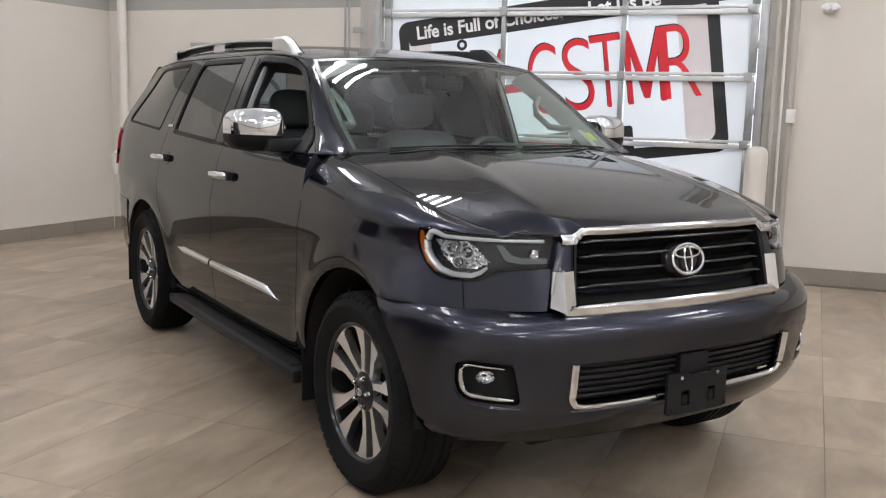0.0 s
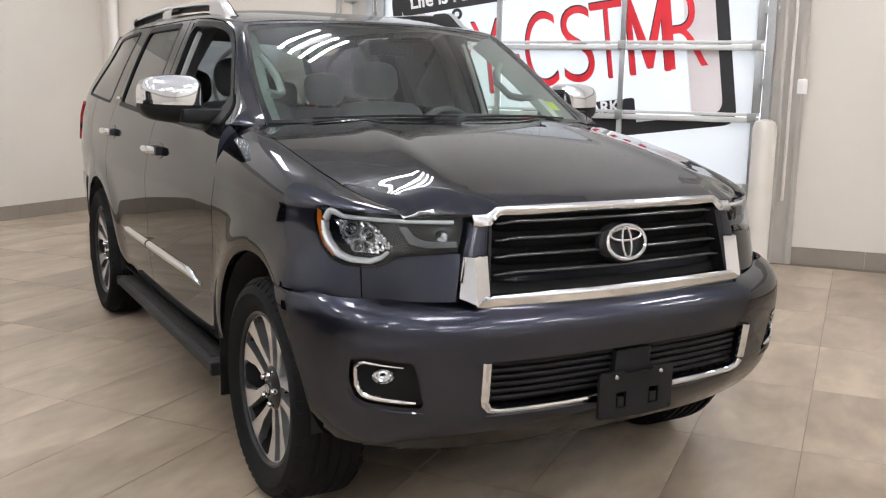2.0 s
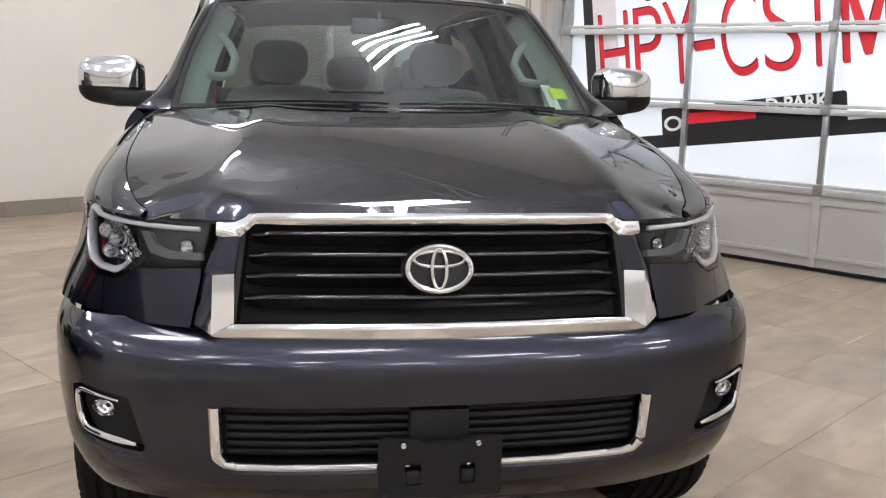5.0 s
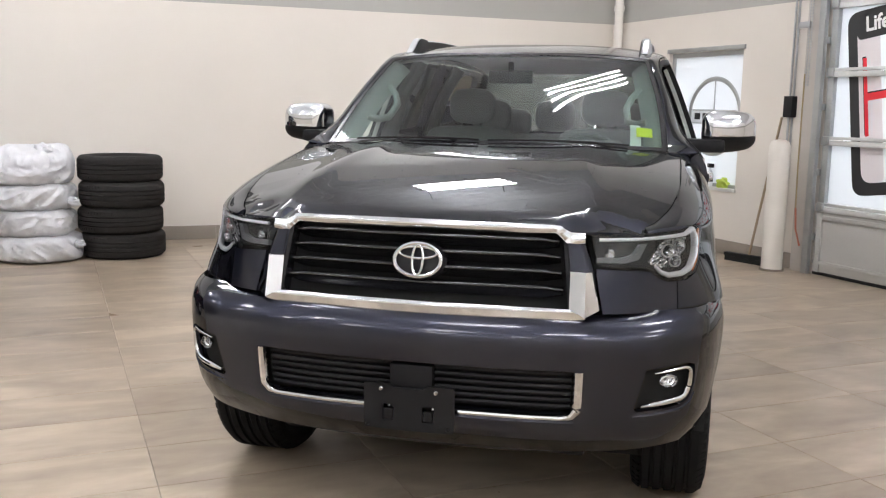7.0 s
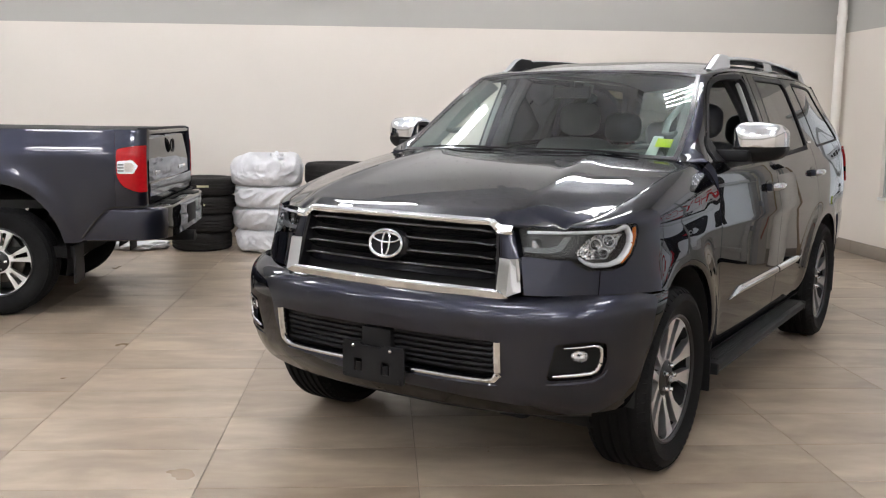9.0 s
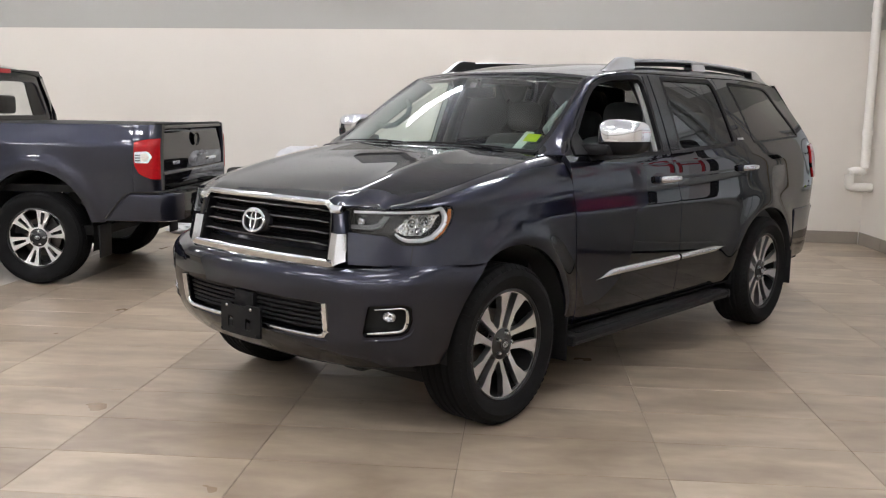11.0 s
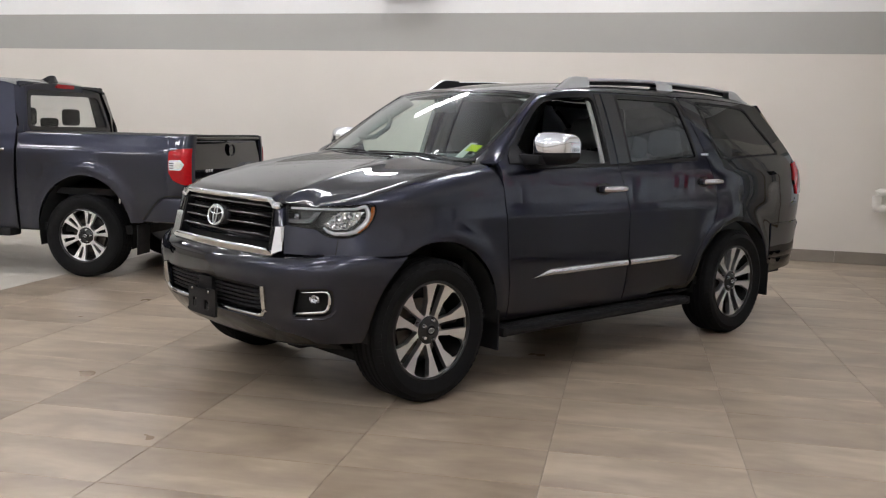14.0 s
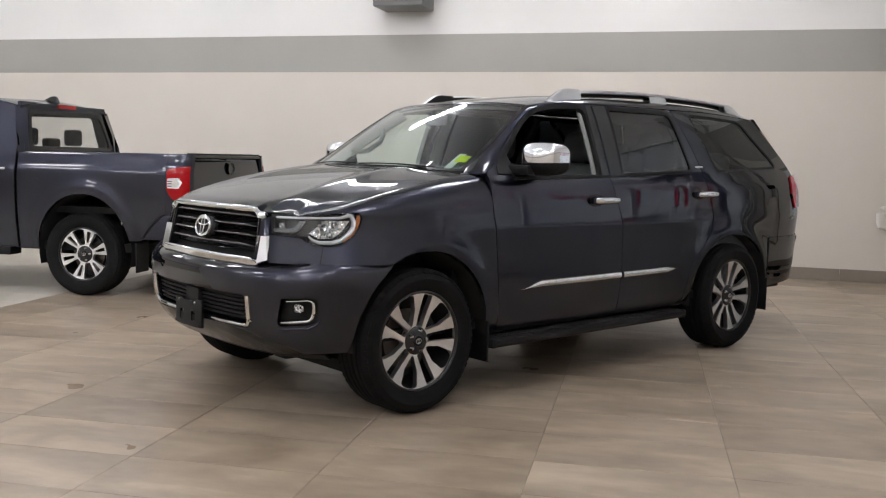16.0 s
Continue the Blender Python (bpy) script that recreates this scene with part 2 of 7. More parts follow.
def skin(surf, outer, holes=(), step=0.035, thick=0.012, side=1, proud=0.0, flip=False, edge=None):
    """A mesh cut out of the surface surf(u, v) along closed loops, with true surface normals and a turned-in edge.
    side -1 mirrors it to the car's other half; proud lifts it off the surface."""
    edge = edge or step * 0.7
    loops = [dense(outer, edge)] + [dense(h, edge) for h in holes]
    pts, cons = [], []
    for lp in loops:
        k = len(pts)
        pts += [Vector(p) for p in lp]
        cons += [(k + i, k + (i + 1) % len(lp)) for i in range(len(lp))]
    arr = np.array([(p.x, p.y) for p in pts])
    lo, hi = arr.min(0), arr.max(0)
    for i in range(int((hi[0] - lo[0]) / step) + 1):
        for j in range(int((hi[1] - lo[1]) / step) + 1):
            q = (lo[0] + (i + 0.5) * step, lo[1] + (j + 0.5) * step)
            if inside(q, loops[0]) and not any(inside(q, h) for h in loops[1:]):
                if np.min(np.hypot(arr[:, 0] - q[0], arr[:, 1] - q[1])) > step * 0.55:
                    pts.append(Vector(q))
    vs, es, fs, *_ = delaunay_2d_cdt(pts, cons, [], 0, 1e-6)
    keep = []
    for f in fs:
        c = ((vs[f[0]].x + vs[f[1]].x + vs[f[2]].x) / 3, (vs[f[0]].y + vs[f[1]].y + vs[f[2]].y) / 3)
        if inside(c, loops[0]) and not any(inside(c, h) for h in loops[1:]):
            keep.append(tuple(f))
    co, no = [], []
    e = 2e-3
    for v in vs:
        p = Vector(surf(v.x, v.y))
        du = Vector(surf(v.x + e, v.y)) - Vector(surf(v.x - e, v.y))
        dv = Vector(surf(v.x, v.y + e)) - Vector(surf(v.x, v.y - e))
        n = du.cross(dv)
        n = n.normalized() if n.length > 1e-12 else Vector((0, 0, 1))
        if flip:
            n = -n
        co.append(p + n * proud)
        no.append(n)
    faces, norms = [], []
    for f in keep:
        a, b, c = (co[i] for i in f)
        if (b - a).cross(c - a).dot(no[f[0]]) < 0:
            f = (f[0], f[2], f[1])
        faces.append(f)
        norms.append([no[i] for i in f])
    count = {}
    for f in faces:
        for i in range(3):
            key = (f[i], f[(i + 1) % 3])
            count[tuple(sorted(key))] = None if tuple(sorted(key)) in count else key
    low = {}
    for key in [k for k in count.values() if k]:
        a, b = key
        for i in (a, b):
            if i not in low:
                low[i] = len(co)
                co.append(co[i] - no[i] * thick)
        q = (b, a, low[a], low[b])
        n = (co[a] - co[b]).cross(co[low[a]] - co[a]).normalized()
        faces.append(q)
        norms.append([n] * 4)
    if side < 0:
        co = [Vector((-p.x, p.y, p.z)) for p in co]
        faces = [f[::-1] for f in faces]
        norms = [[Vector((-n.x, n.y, n.z)) for n in ns[::-1]] for ns in norms]
    me = bpy.data.meshes.new("skin")
    me.from_pydata([tuple(p) for p in co], [], faces)
    me.shade_smooth()
    me.normals_split_custom_set([tuple(n) for ns in norms for n in ns])
    return me


def skin_part(name, parent, material, label="", **k):
    me = skin(**k)
    me.name = name
    return part(name, me, material, parent, label)

# ---------------------------------------------------------------- the car's surfaces (front axle at y 0, nose towards -y, left side +x)
def path_tables(pts, mirror=False):
    s = [0.0]
    for a, b in zip(pts, pts[1:]):
        s.append(s[-1] + math.hypot(b[0] - a[0], b[1] - a[1]))
    end = s[-1]
    if mirror:
        s, pts = [-s[1]] + s, [(-pts[1][0], pts[1][1])] + list(pts)
    return table(list(zip(s, [p[0] for p in pts]))), table(list(zip(s, [p[1] for p in pts]))), end


def inverse(f, lo, hi, n=400):
    xs = np.linspace(lo, hi, n)
    ys = np.array([f(x) for x in xs])
    if ys[-1] < ys[0]:
        xs, ys = xs[::-1], ys[::-1]
    return lambda y: float(np.interp(y, ys, xs))


FRONT_ARCH = (0.02, 0.415, 0.475, 0.475)      # y, z, radii
REAR_ARCH = (3.07, 0.40, 0.535, 0.47)
half_z = table([(0.36, 0.905), (0.48, 0.936), (0.65, 0.951), (0.85, 0.9595), (0.965, 0.9650), (0.99, 0.966), (1.0, 0.966), (1.025, 0.9635), (1.12, 0.953), (1.22, 0.941), (1.30, 0.918), (1.45, 0.866), (1.60, 0.807), (1.75, 0.738), (1.80, 0.712)])
half_y = table([(-0.5, 0.0), (0.5, 0.0), (1.5, 0.006), (2.6, 0.0), (3.3, -0.008), (3.7, -0.024), (3.95, -0.049), (4.1, -0.078), (4.22, -0.120), (4.3, -0.165)])


def flare(y, z):
    f = 0.0
    for cy, cz, ry, rz in (FRONT_ARCH, REAR_ARCH):
        r = math.hypot((y - cy) / ry, (z - cz) / rz)
        f += (0.016 if cy < 1 else 0.015) * math.exp(-((r - 1.05) / (0.17 if cy < 1 else 0.21)) ** 2) * smooth((z - 0.35) / 0.2)
    return f


def half(y, z):
    """The car's half width."""
    return half_z(z) + half_y(y) * (0.5 + 0.5 * smooth((1.9 - z) / 1.2)) + flare(y, z) - 0.070 * smooth((1.50 - y) / 0.55) * smooth((z - 1.25) / 0.15) - 0.055 * smooth((y - 2.9) / 0.9) * smooth((z - 1.30) / 0.40)


def side_surf(y, z):
    return (half(y, z), y, z)


# nose and fenders: plan curve at z 1, rising, with a rounded shoulder
nose_x, nose_y, NOSE_S = path_tables([(0, -0.765), (0.3, -0.752), (0.56, -0.705), (0.70, -0.645), (0.82, -0.535), (0.902, -0.38), (0.944, -0.19), (0.960, 0.0), (0.968, 0.25), (0.966, 0.45), (0.966, 0.62)], True)
nose_at_y = inverse(lambda s: nose_y(s), 0.45, NOSE_S)
nose_at_x = inverse(lambda s: nose_x(s), 0.0, NOSE_S - 0.35)
shoulder = table([(-0.75, 1.084), (-0.50, 1.082), (-0.2, 1.072), (0, 1.077), (0.3, 1.09), (0.6, 1.10)])


def crest(y):
    """Height of the fender's top line; it bows down over the headlamp."""
    return max(1.232 + 0.1790 * y - 0.0580 * y * y, shoulder(y) + 0.012)


roll_in = table([(-0.75, 0.015), (-0.63, 0.035), (-0.5, 0.085), (-0.35, 0.110), (-0.2, 0.120), (0.1, 0.130), (0.6, 0.135)])
ZB = 0.40
SIN80, COS80 = math.sin(radians(80)), math.cos(radians(80))


def nose_v(s, z):
    return (z - ZB) / (shoulder(nose_y(abs(s))) - ZB)


def nose_surf(s, v):
    a = abs(s)
    x, y = nose_x(a), nose_y(a)
    e = 1e-3
    dx, dy = nose_x(a + e) - nose_x(a - e), nose_y(a + e) - nose_y(a - e)
    n = math.hypot(dx, dy)
    ix, iy = -dy / n, dx / n
    zs = shoulder(y)
    w = smooth((y + 0.5) / 0.75)
    if v <= 1:
        z, inward = ZB + v * (zs - ZB), 0.0
    else:
        f = radians((v - 1) / 0.25 * 80)
        z = zs + (crest(y) - zs) * math.sin(f) / SIN80
        inward = roll_in(y) * (1 - math.cos(f)) / (1 - COS80)
    zz = min(z, zs)
    x2 = x + w * (half(y, zz) - half_z(1.0))
    y2 = y + (1 - w) * 0.25 * (zz - 1.0)
    if y < 0.05:          # low down the fender is as wide as the bumper
        q = smooth((y + 0.35) / 0.35)
        wide = bump_x(bump_at_y(y)) * (1 - q) + half(y, zz) * q
        x2 += max(0.0, wide - x2) * (1 - smooth((zz - 0.80) / 0.24)) * smooth((y + 0.62) / 0.42)
    return (math.copysign(1, s) * (x2 + ix * inward), y2 + iy * inward, z)


def hood_edge(y):
    """x and z of the line between bonnet and fender."""
    return float(np.interp(y, EDGE_Y, EDGE_X)), float(np.interp(y, EDGE_Y, EDGE_Z))




def hood_mid(y):
    return 1.2947 + 0.1613 * y - 0.1101 * y * y



def hood_front(x):
    """y of the bonnet's front edge, along the grille and over the headlamps."""
    k = smooth((x - 0.52) / 0.08)
    return (1 - k) * (-0.738 + 0.042 * (x / 0.6) ** 2) + k * (nose_y(nose_at_x(x)) + 0.025)


def hood_surf(x, y):
    ax = abs(x)
    f = hood_front(ax)
    d = max(0.0, y - f)
    low = 1.111 - 0.020 * smooth((ax - 0.445) / 0.045) - 0.003 * smooth((ax - 0.55) / 0.1)
    reach = 0.075 + 0.075 * smooth((ax - 0.44) / 0.16)
    lip = (1 - min(1.0, d / reach)) ** 1.7
    z = hood_body(ax, y)
    drop = low - hood_body(ax, f)
    xe = hood_edge(max(-0.62, min(0.55, y)))[0]
    z += drop * lip if drop < 0 else drop * (1 - smooth(d / 0.22)) * (1 - smooth((ax - xe + 0.09) / 0.08))
    return (x, y, z)


def hood_body(ax, y):
    """A gently crowned middle between two soft ridges, falling away to the fenders."""
    xe, ze = hood_edge(max(-0.62, min(0.55, y)))
    zm = hood_mid(y)
    ridge = 0.53 - 0.10 * smooth((y + 0.6) / 0.95)
    crown = 0.20 * (zm - ze) * (min(ax, xe) / xe) ** 2
    t = (ax - ridge) / (xe - ridge)
    e = 0.045
    q = (t + math.sqrt(t * t + e * e)) / 2          # a hinge with a small radius
    q1 = (1 + math.sqrt(1 + e * e)) / 2
    out = 0.66 * (q / q1) + 0.34 * (min(q / q1, 1.1)) ** 2
    rise = 0.005 * math.exp(-((ax - ridge) / 0.06) ** 2) * smooth((y + 0.66) / 0.30) * smooth((0.42 - y) / 0.25)
    front = 0.004 * min(1.2, max(0.0, (-0.38 - y) / 0.28)) ** 2 * min(1.2, max(0.0, (ax - 0.36) / 0.28)) ** 2
    return zm - crown - 0.80 * (zm - ze) * out - front + rise


# front bumper: a profile swept along a plan curve
bump_x, bump_y, BUMP_S = path_tables([(0, -0.868), (0.3, -0.858), (0.53, -0.826), (0.70, -0.775), (0.83, -0.705), (0.92, -0.60), (0.972, -0.46), (0.998, -0.30), (1.002, -0.15)], True)
bump_at_x = inverse(lambda s: bump_x(s), 0.0, BUMP_S)
bump_at_y = inverse(lambda s: bump_y(s), 0.4, BUMP_S)
bump_z = table([(0, 0.352), (0.06, 0.418), (0.13, 0.495), (0.25, 0.615), (0.36, 0.722), (0.40, 0.757), (0.43, 0.780), (0.465, 0.804), (0.51, 0.824), (0.58, 0.842)])
bump_d = table([(0, 0.135), (0.06, 0.070), (0.13, 0.029), (0.25, 0.008), (0.36, 0.0), (0.40, 0.003), (0.43, 0.013), (0.465, 0.036), (0.51, 0.076), (0.58, 0.14)])
EDGE_Y, EDGE_X, EDGE_Z = zip(*sorted((lambda p: (p[1], p[0], p[2]))(nose_surf(nose_at_y(y), 1.25)) for y in np.linspace(-0.66, 0.60, 260)))
bump_w = inverse(bump_z, 0, 0.58)


def bump_surf(s, w):
    a = abs(s)
    x, y = bump_x(a), bump_y(a)
    e = 1e-3
    dx, dy = bump_x(a + e) - bump_x(a - e), bump_y(a + e) - bump_y(a - e)
    n = math.hypot(dx, dy)
    d = bump_d(w) * (1 - (0.35 + 0.37 * smooth((w - 0.2) / 0.1)) * smooth((a - 0.62) / 0.5))
    return (math.copysign(1, s) * (x - dy / n * d), y + dx / n * d, bump_z(w))


# windscreen, roof and rear
ws_edge_x = table([(0, 0.768), (0.2, 0.756), (0.4, 0.739), (0.6, 0.715), (0.8, 0.684), (1.0, 0.652)])
ws_edge_y = table([(0, 0.437), (0.2, 0.570), (0.4, 0.697), (0.6, 0.819), (0.8, 0.945), (1.0, 1.078)])
ws_edge_b = inverse(ws_edge_y, 0.0, 1.0)


def ws_surf(a, b):
    in_a = 1 - a * a
    bow = 0.02 * 4 * b * (1 - b) * in_a
    return (a * ws_edge_x(b), ws_edge_y(b) - (0.19 - 0.12 * b) * in_a - bow * 0.45, 1.31 + 0.418 * b + (0.015 + 0.013 * b) * in_a + bow * 0.6)


roof_mid = table([(1.0, 1.753), (1.1, 1.772), (1.3, 1.802), (1.6, 1.835), (2.1, 1.858), (2.8, 1.856), (3.3, 1.836), (3.7, 1.795)])
roof_rim = table([(1.0, 1.712), (1.08, 1.730), (1.26, 1.759), (1.45, 1.784), (1.8, 1.812), (2.6, 1.825), (3.3, 1.808), (3.7, 1.765)])
roof_half = table([(1.06, 0.654), (1.3, 0.650), (1.6, 0.635), (2.0, 0.620), (3.2, 0.620), (3.7, 0.60)])


def roof_surf(x, y):
    a = min(1.15, abs(x) / roof_half(y))
    return (x, y, roof_mid(y) - (roof_mid(y) - roof_rim(y)) * a ** 3)


# ---------------------------------------------------------------- the car
def arc(arch, a0, a1, n=18, grow=0.0):
    cy, cz, ry, rz = arch
    return [(cy + (ry + grow) * math.cos(radians(a0 + (a1 - a0) * i / n)), cz + (rz + grow) * math.sin(radians(a0 + (a1 - a0) * i / n))) for i in range(n + 1)]


def wheel(parent, x, y, z, side, radius, face, kind):
    """Tyre, alloy rim with cut-out spokes, nave and five nuts."""
    w = new("wheel")
    w.parent = parent
    w.matrix_local = Matrix.Translation((x, y, z)) @ (Matrix.Identity(4) if side > 0 else pose(0, 0, 0, 0, 0, 180))
    rim_r = face
    prof = [(rim_r - 0.012, 0.105), (rim_r + 0.004, 0.118), (rim_r + 0.03, 0.130), (radius - 0.055, 0.138), (radius - 0.028, 0.128), (radius - 0.010, 0.112)]
    for k in range(5):
        c = 0.083 - k * 0.0415
        prof += [(radius - 0.001, c + 0.015), (radius, c - 0.008), (radius - 0.009, c - 0.011), (radius - 0.009, c - 0.020)]
    prof += [(radius - 0.010, -0.112), (radius - 0.028, -0.128), (radius - 0.055, -0.138), (rim_r, -0.118), (rim_r - 0.012, -0.105)]
    bm = lathe(prof, 72)
    own = bmesh.new()
    for k in range(60):          # shoulder blocks of the tread
        a = 2 * math.pi * (k + 0.5) / 60
        for s in (1, -1):
            b = bmesh.new()
            bmesh.ops.create_cube(b, size=1, matrix=pose(0, 0, 0, math.degrees(a)) @ Matrix.Translation((s * 0.114, 0, radius - 0.016)) @ pose(0, 0, 0, 0, s * 38, 0) @ Matrix.Diagonal((0.034, 0.024, 0.008, 1)))
            add_to(own, b)
    add_to(bm, own)
    part("tyre", bm, M_RUBBER, w)
    part("rim_barrel", lathe([(rim_r - 0.004, 0.112), (rim_r - 0.012, 0.116), (rim_r - 0.020, 0.108), (rim_r - 0.028, 0.02), (rim_r - 0.03, -0.10), (0.0, -0.10)], 64), M_RIMDARK, w)
    part("brake_disc", lathe([(0.0, 0.0), (0.165, 0.0), (0.165, -0.02), (0, -0.02)], 40), mat_brake, w)

    def dish(u, v):
        r = math.hypot(u, v)
        return (0.075 + 0.030 * (r / rim_r) ** 2, u, v)
    R = rim_r - 0.014
    outer = [(R * math.cos(2 * math.pi * k / 72), R * math.sin(2 * math.pi * k / 72)) for k in range(72)]
    holes = []

    def polar(loop, ang):
        c, s = math.cos(ang), math.sin(ang)
        return [(u * c - v * s, u * s + v * c) for u, v in loop]
    if kind == "twin":
        wide = [(0.080, 0.0), (0.100, -0.015), (0.133, -0.030), (0.160, -0.047), (0.200, -0.050), (R - 0.024, -0.058), (R - 0.010, -0.034), (R - 0.008, 0.0)]
        wide += [(u, -v) for u, v in wide[1:-1][::-1]]
        slot = [(0.078, -0.022), (0.12, -0.024), (R - 0.012, -0.031), (R - 0.012, 0.031), (0.12, 0.024), (0.078, 0.022)]
        for k in range(5):
            a = 2 * math.pi * k / 5 + math.pi / 2 - 0.25
            holes.append(polar(rounded(slot, 0.008, 3), a))
            holes.append(polar(rounded(wide, 0.014, 3), a + math.pi / 5))
    else:
        for k in range(6):
            a = 2 * math.pi * k / 6 - radians(15)
            holes.append(polar(rounded([(0.088, -0.026), (R - 0.02, -0.062), (R - 0.006, 0.0), (R - 0.02, 0.062), (0.088, 0.026)], 0.012, 3), a))
            holes.append(polar(rounded([(0.115, -0.010), (R - 0.028, -0.019), (R - 0.028, 0.019), (0.115, 0.010)], 0.005, 2), a + math.pi / 6))
    me = skin(dish, outer, holes, step=0.022, thick=0.035, edge=0.010)
    part("spoke_face", me, M_RIM, w, "machined alloy spoke face")
    part("nave", lathe([(0.0, 0.098), (0.030, 0.098), (0.033, 0.094), (0.066, 0.086), (0.078, 0.078), (0.080, 0.05)], 40), M_RIMDARK, w)
    badge = part("nave_badge", lathe([(0.0, 0.1005), (0.026, 0.1005), (0.028, 0.097)], 24), M_GLOSSBLACK, w)
    part("badge_ring", turned(lathe([(0.0165, 0.1002), (0.0175, 0.1022), (0.0195, 0.1022), (0.0205, 0.1002)], 24), Matrix.Diagonal((1, 1, 0.75, 1))), M_SATIN, badge)
    part("badge_ring", turned(lathe([(0.005, 0.1002), (0.006, 0.1022), (0.0075, 0.1022), (0.0085, 0.1002)], 20), Matrix.Diagonal((1, 0.8, 1.6, 1))), M_SATIN, badge)
    part("brake_caliper", turned(box(-0.045, 0.03, -0.035, 0.035, -0.09, 0.09, 0.012), pose(0, 0, 0, 35) @ Matrix.Translation((0, 0.150, 0))), M_RIMDARK, w)
    for k in range(5):
        a = 2 * math.pi * k / 5 + math.pi / 2 - 0.25
        c = lathe([(0, 0.107), (0.007, 0.107), (0.011, 0.100), (0.012, 0.07)], 8)
        part("wheel_nut", turned(c, Matrix.Translation((0, 0.056 * math.cos(a), 0.056 * math.sin(a)))), M_CHROME, w)
    return w


mat_brake = mat("brake disc steel", (0.10, 0.085, 0.075), 0.45, 0.8, vary=0.2)


def ring_loop(loop, d):
    """Shifts a closed loop inwards by d (counter-clockwise or clockwise alike)."""
    n = len(loop)
    area = sum(loop[i - 1][0] * loop[i][1] - loop[i][0] * loop[i - 1][1] for i in range(n))
    sg = 1 if area > 0 else -1
    out = []
    for i in range(n):
        p, a, b = Vector(loop[i]), Vector(loop[i - 1]), Vector(loop[(i + 1) % n])
        e1, e2 = (p - a), (b - p)
        if e1.length < 1e-9 or e2.length < 1e-9:
            out.append(tuple(p))
            continue
        n1, n2 = Vector((-e1.y, e1.x)).normalized() * sg, Vector((-e2.y, e2.x)).normalized() * sg
        m = (n1 + n2)
        m = m / max(0.35, m.dot(n1)) if m.length > 1e-6 else n1
        out.append(tuple(p + m * d))
    return out


car = thing("suv", "dark grey metallic full-size sport utility vehicle standing on tiles", "car")

# bonnet
hs = [nose_at_y(y) for y in np.linspace(0.40, -0.615, 30)]
edge_pts = [(nose_surf(s, 1.25)[0] - 0.004, nose_surf(s, 1.25)[1]) for s in hs]
front_pts = [(x, hood_front(x)) for x in np.linspace(nose_x(nose_at_y(-0.63)) - 0.012, 0, 26)]
half_loop = edge_pts + front_pts
rear_pts = [(x, 0.40 - 0.11 * (1 - (x / 0.83) ** 2)) for x in np.linspace(0, edge_pts[0][0], 12)]
loop = half_loop + [(-x, y) for x, y in half_loop[::-1][1:]] + [(-x, y) for x, y in rear_pts[::-1][1:]] + rear_pts[1:-1]
skin_part("bonnet", car, M_PAINT, surf=hood_surf, outer=loop, step=0.025, thick=0.010)
# water beads left on the bonnet
rnd = random.Random(21)
beads = bmesh.new()
for k in range(300):
    if k < 190:
        x, y = rnd.gauss(0.10, 0.20), rnd.gauss(0.16, 0.09)
    else:
        x, y = rnd.uniform(-0.72, 0.72), rnd.uniform(-0.45, 0.28)
    if abs(x) > 0.74 or y > 0.27 or y < -0.5:
        continue
    r = rnd.uniform(0.0010, 0.0024)
    p = hood_surf(x, y)
    b = bmesh.new()
    bmesh.ops.create_icosphere(b, subdivisions=1, radius=r)
    add_to(beads, turned(b, Matrix.Translation((p[0], p[1], p[2] + 0.0004)) @ Matrix.Diagonal((rnd.uniform(1.0, 1.6), rnd.uniform(1.0, 1.9), 0.6, 1))))
part("water_beads", beads, M_WATER, car, "small water beads on the bonnet")["kind"] = "stuff"
part("cowl_panel", solid(loft([[(x, 0.28 + 0.17 * (x / 0.8) ** 2, 1.300) for x in np.linspace(-0.84, 0.84, 21)], [(x, 0.36 + 0.17 * (x / 0.8) ** 2, 1.312) for x in np.linspace(-0.84, 0.84, 21)], [(x, 0.52 + 0.1 * (x / 0.8) ** 2, 1.300) for x in np.linspace(-0.84, 0.84, 21)]]), 0.01), M_BLACK, car)

# headlamp outline on the nose surface
si, so = nose_at_x(0.560), nose_at_y(-0.385)
S_SEAM = so - 0.17
OUT = [(so - 0.050, 1.090), (so - 0.016, 1.078), (so - 0.004, 1.050), (so - 0.010, 1.020), (so - 0.034, 0.980), (so - 0.075, 0.945), (so - 0.125, 0.928)]
HL = [(si - 0.014, 1.085)] + OUT + [(so - 0.215, 0.928), (so - 0.255, 0.945), (so - 0.285, 0.966), (si + 0.016, 0.978)]


def lamp_v(s, z):
    """The lamp's upper outer corner reaches over the fender's shoulder."""
    return nose_v(s, z) + 0.035 * smooth((z - 1.035) / 0.035) * smooth((s - so + 0.13) / 0.07)


HLv = [(s, lamp_v(s, z)) for s, z in HL]
gap = 0.004

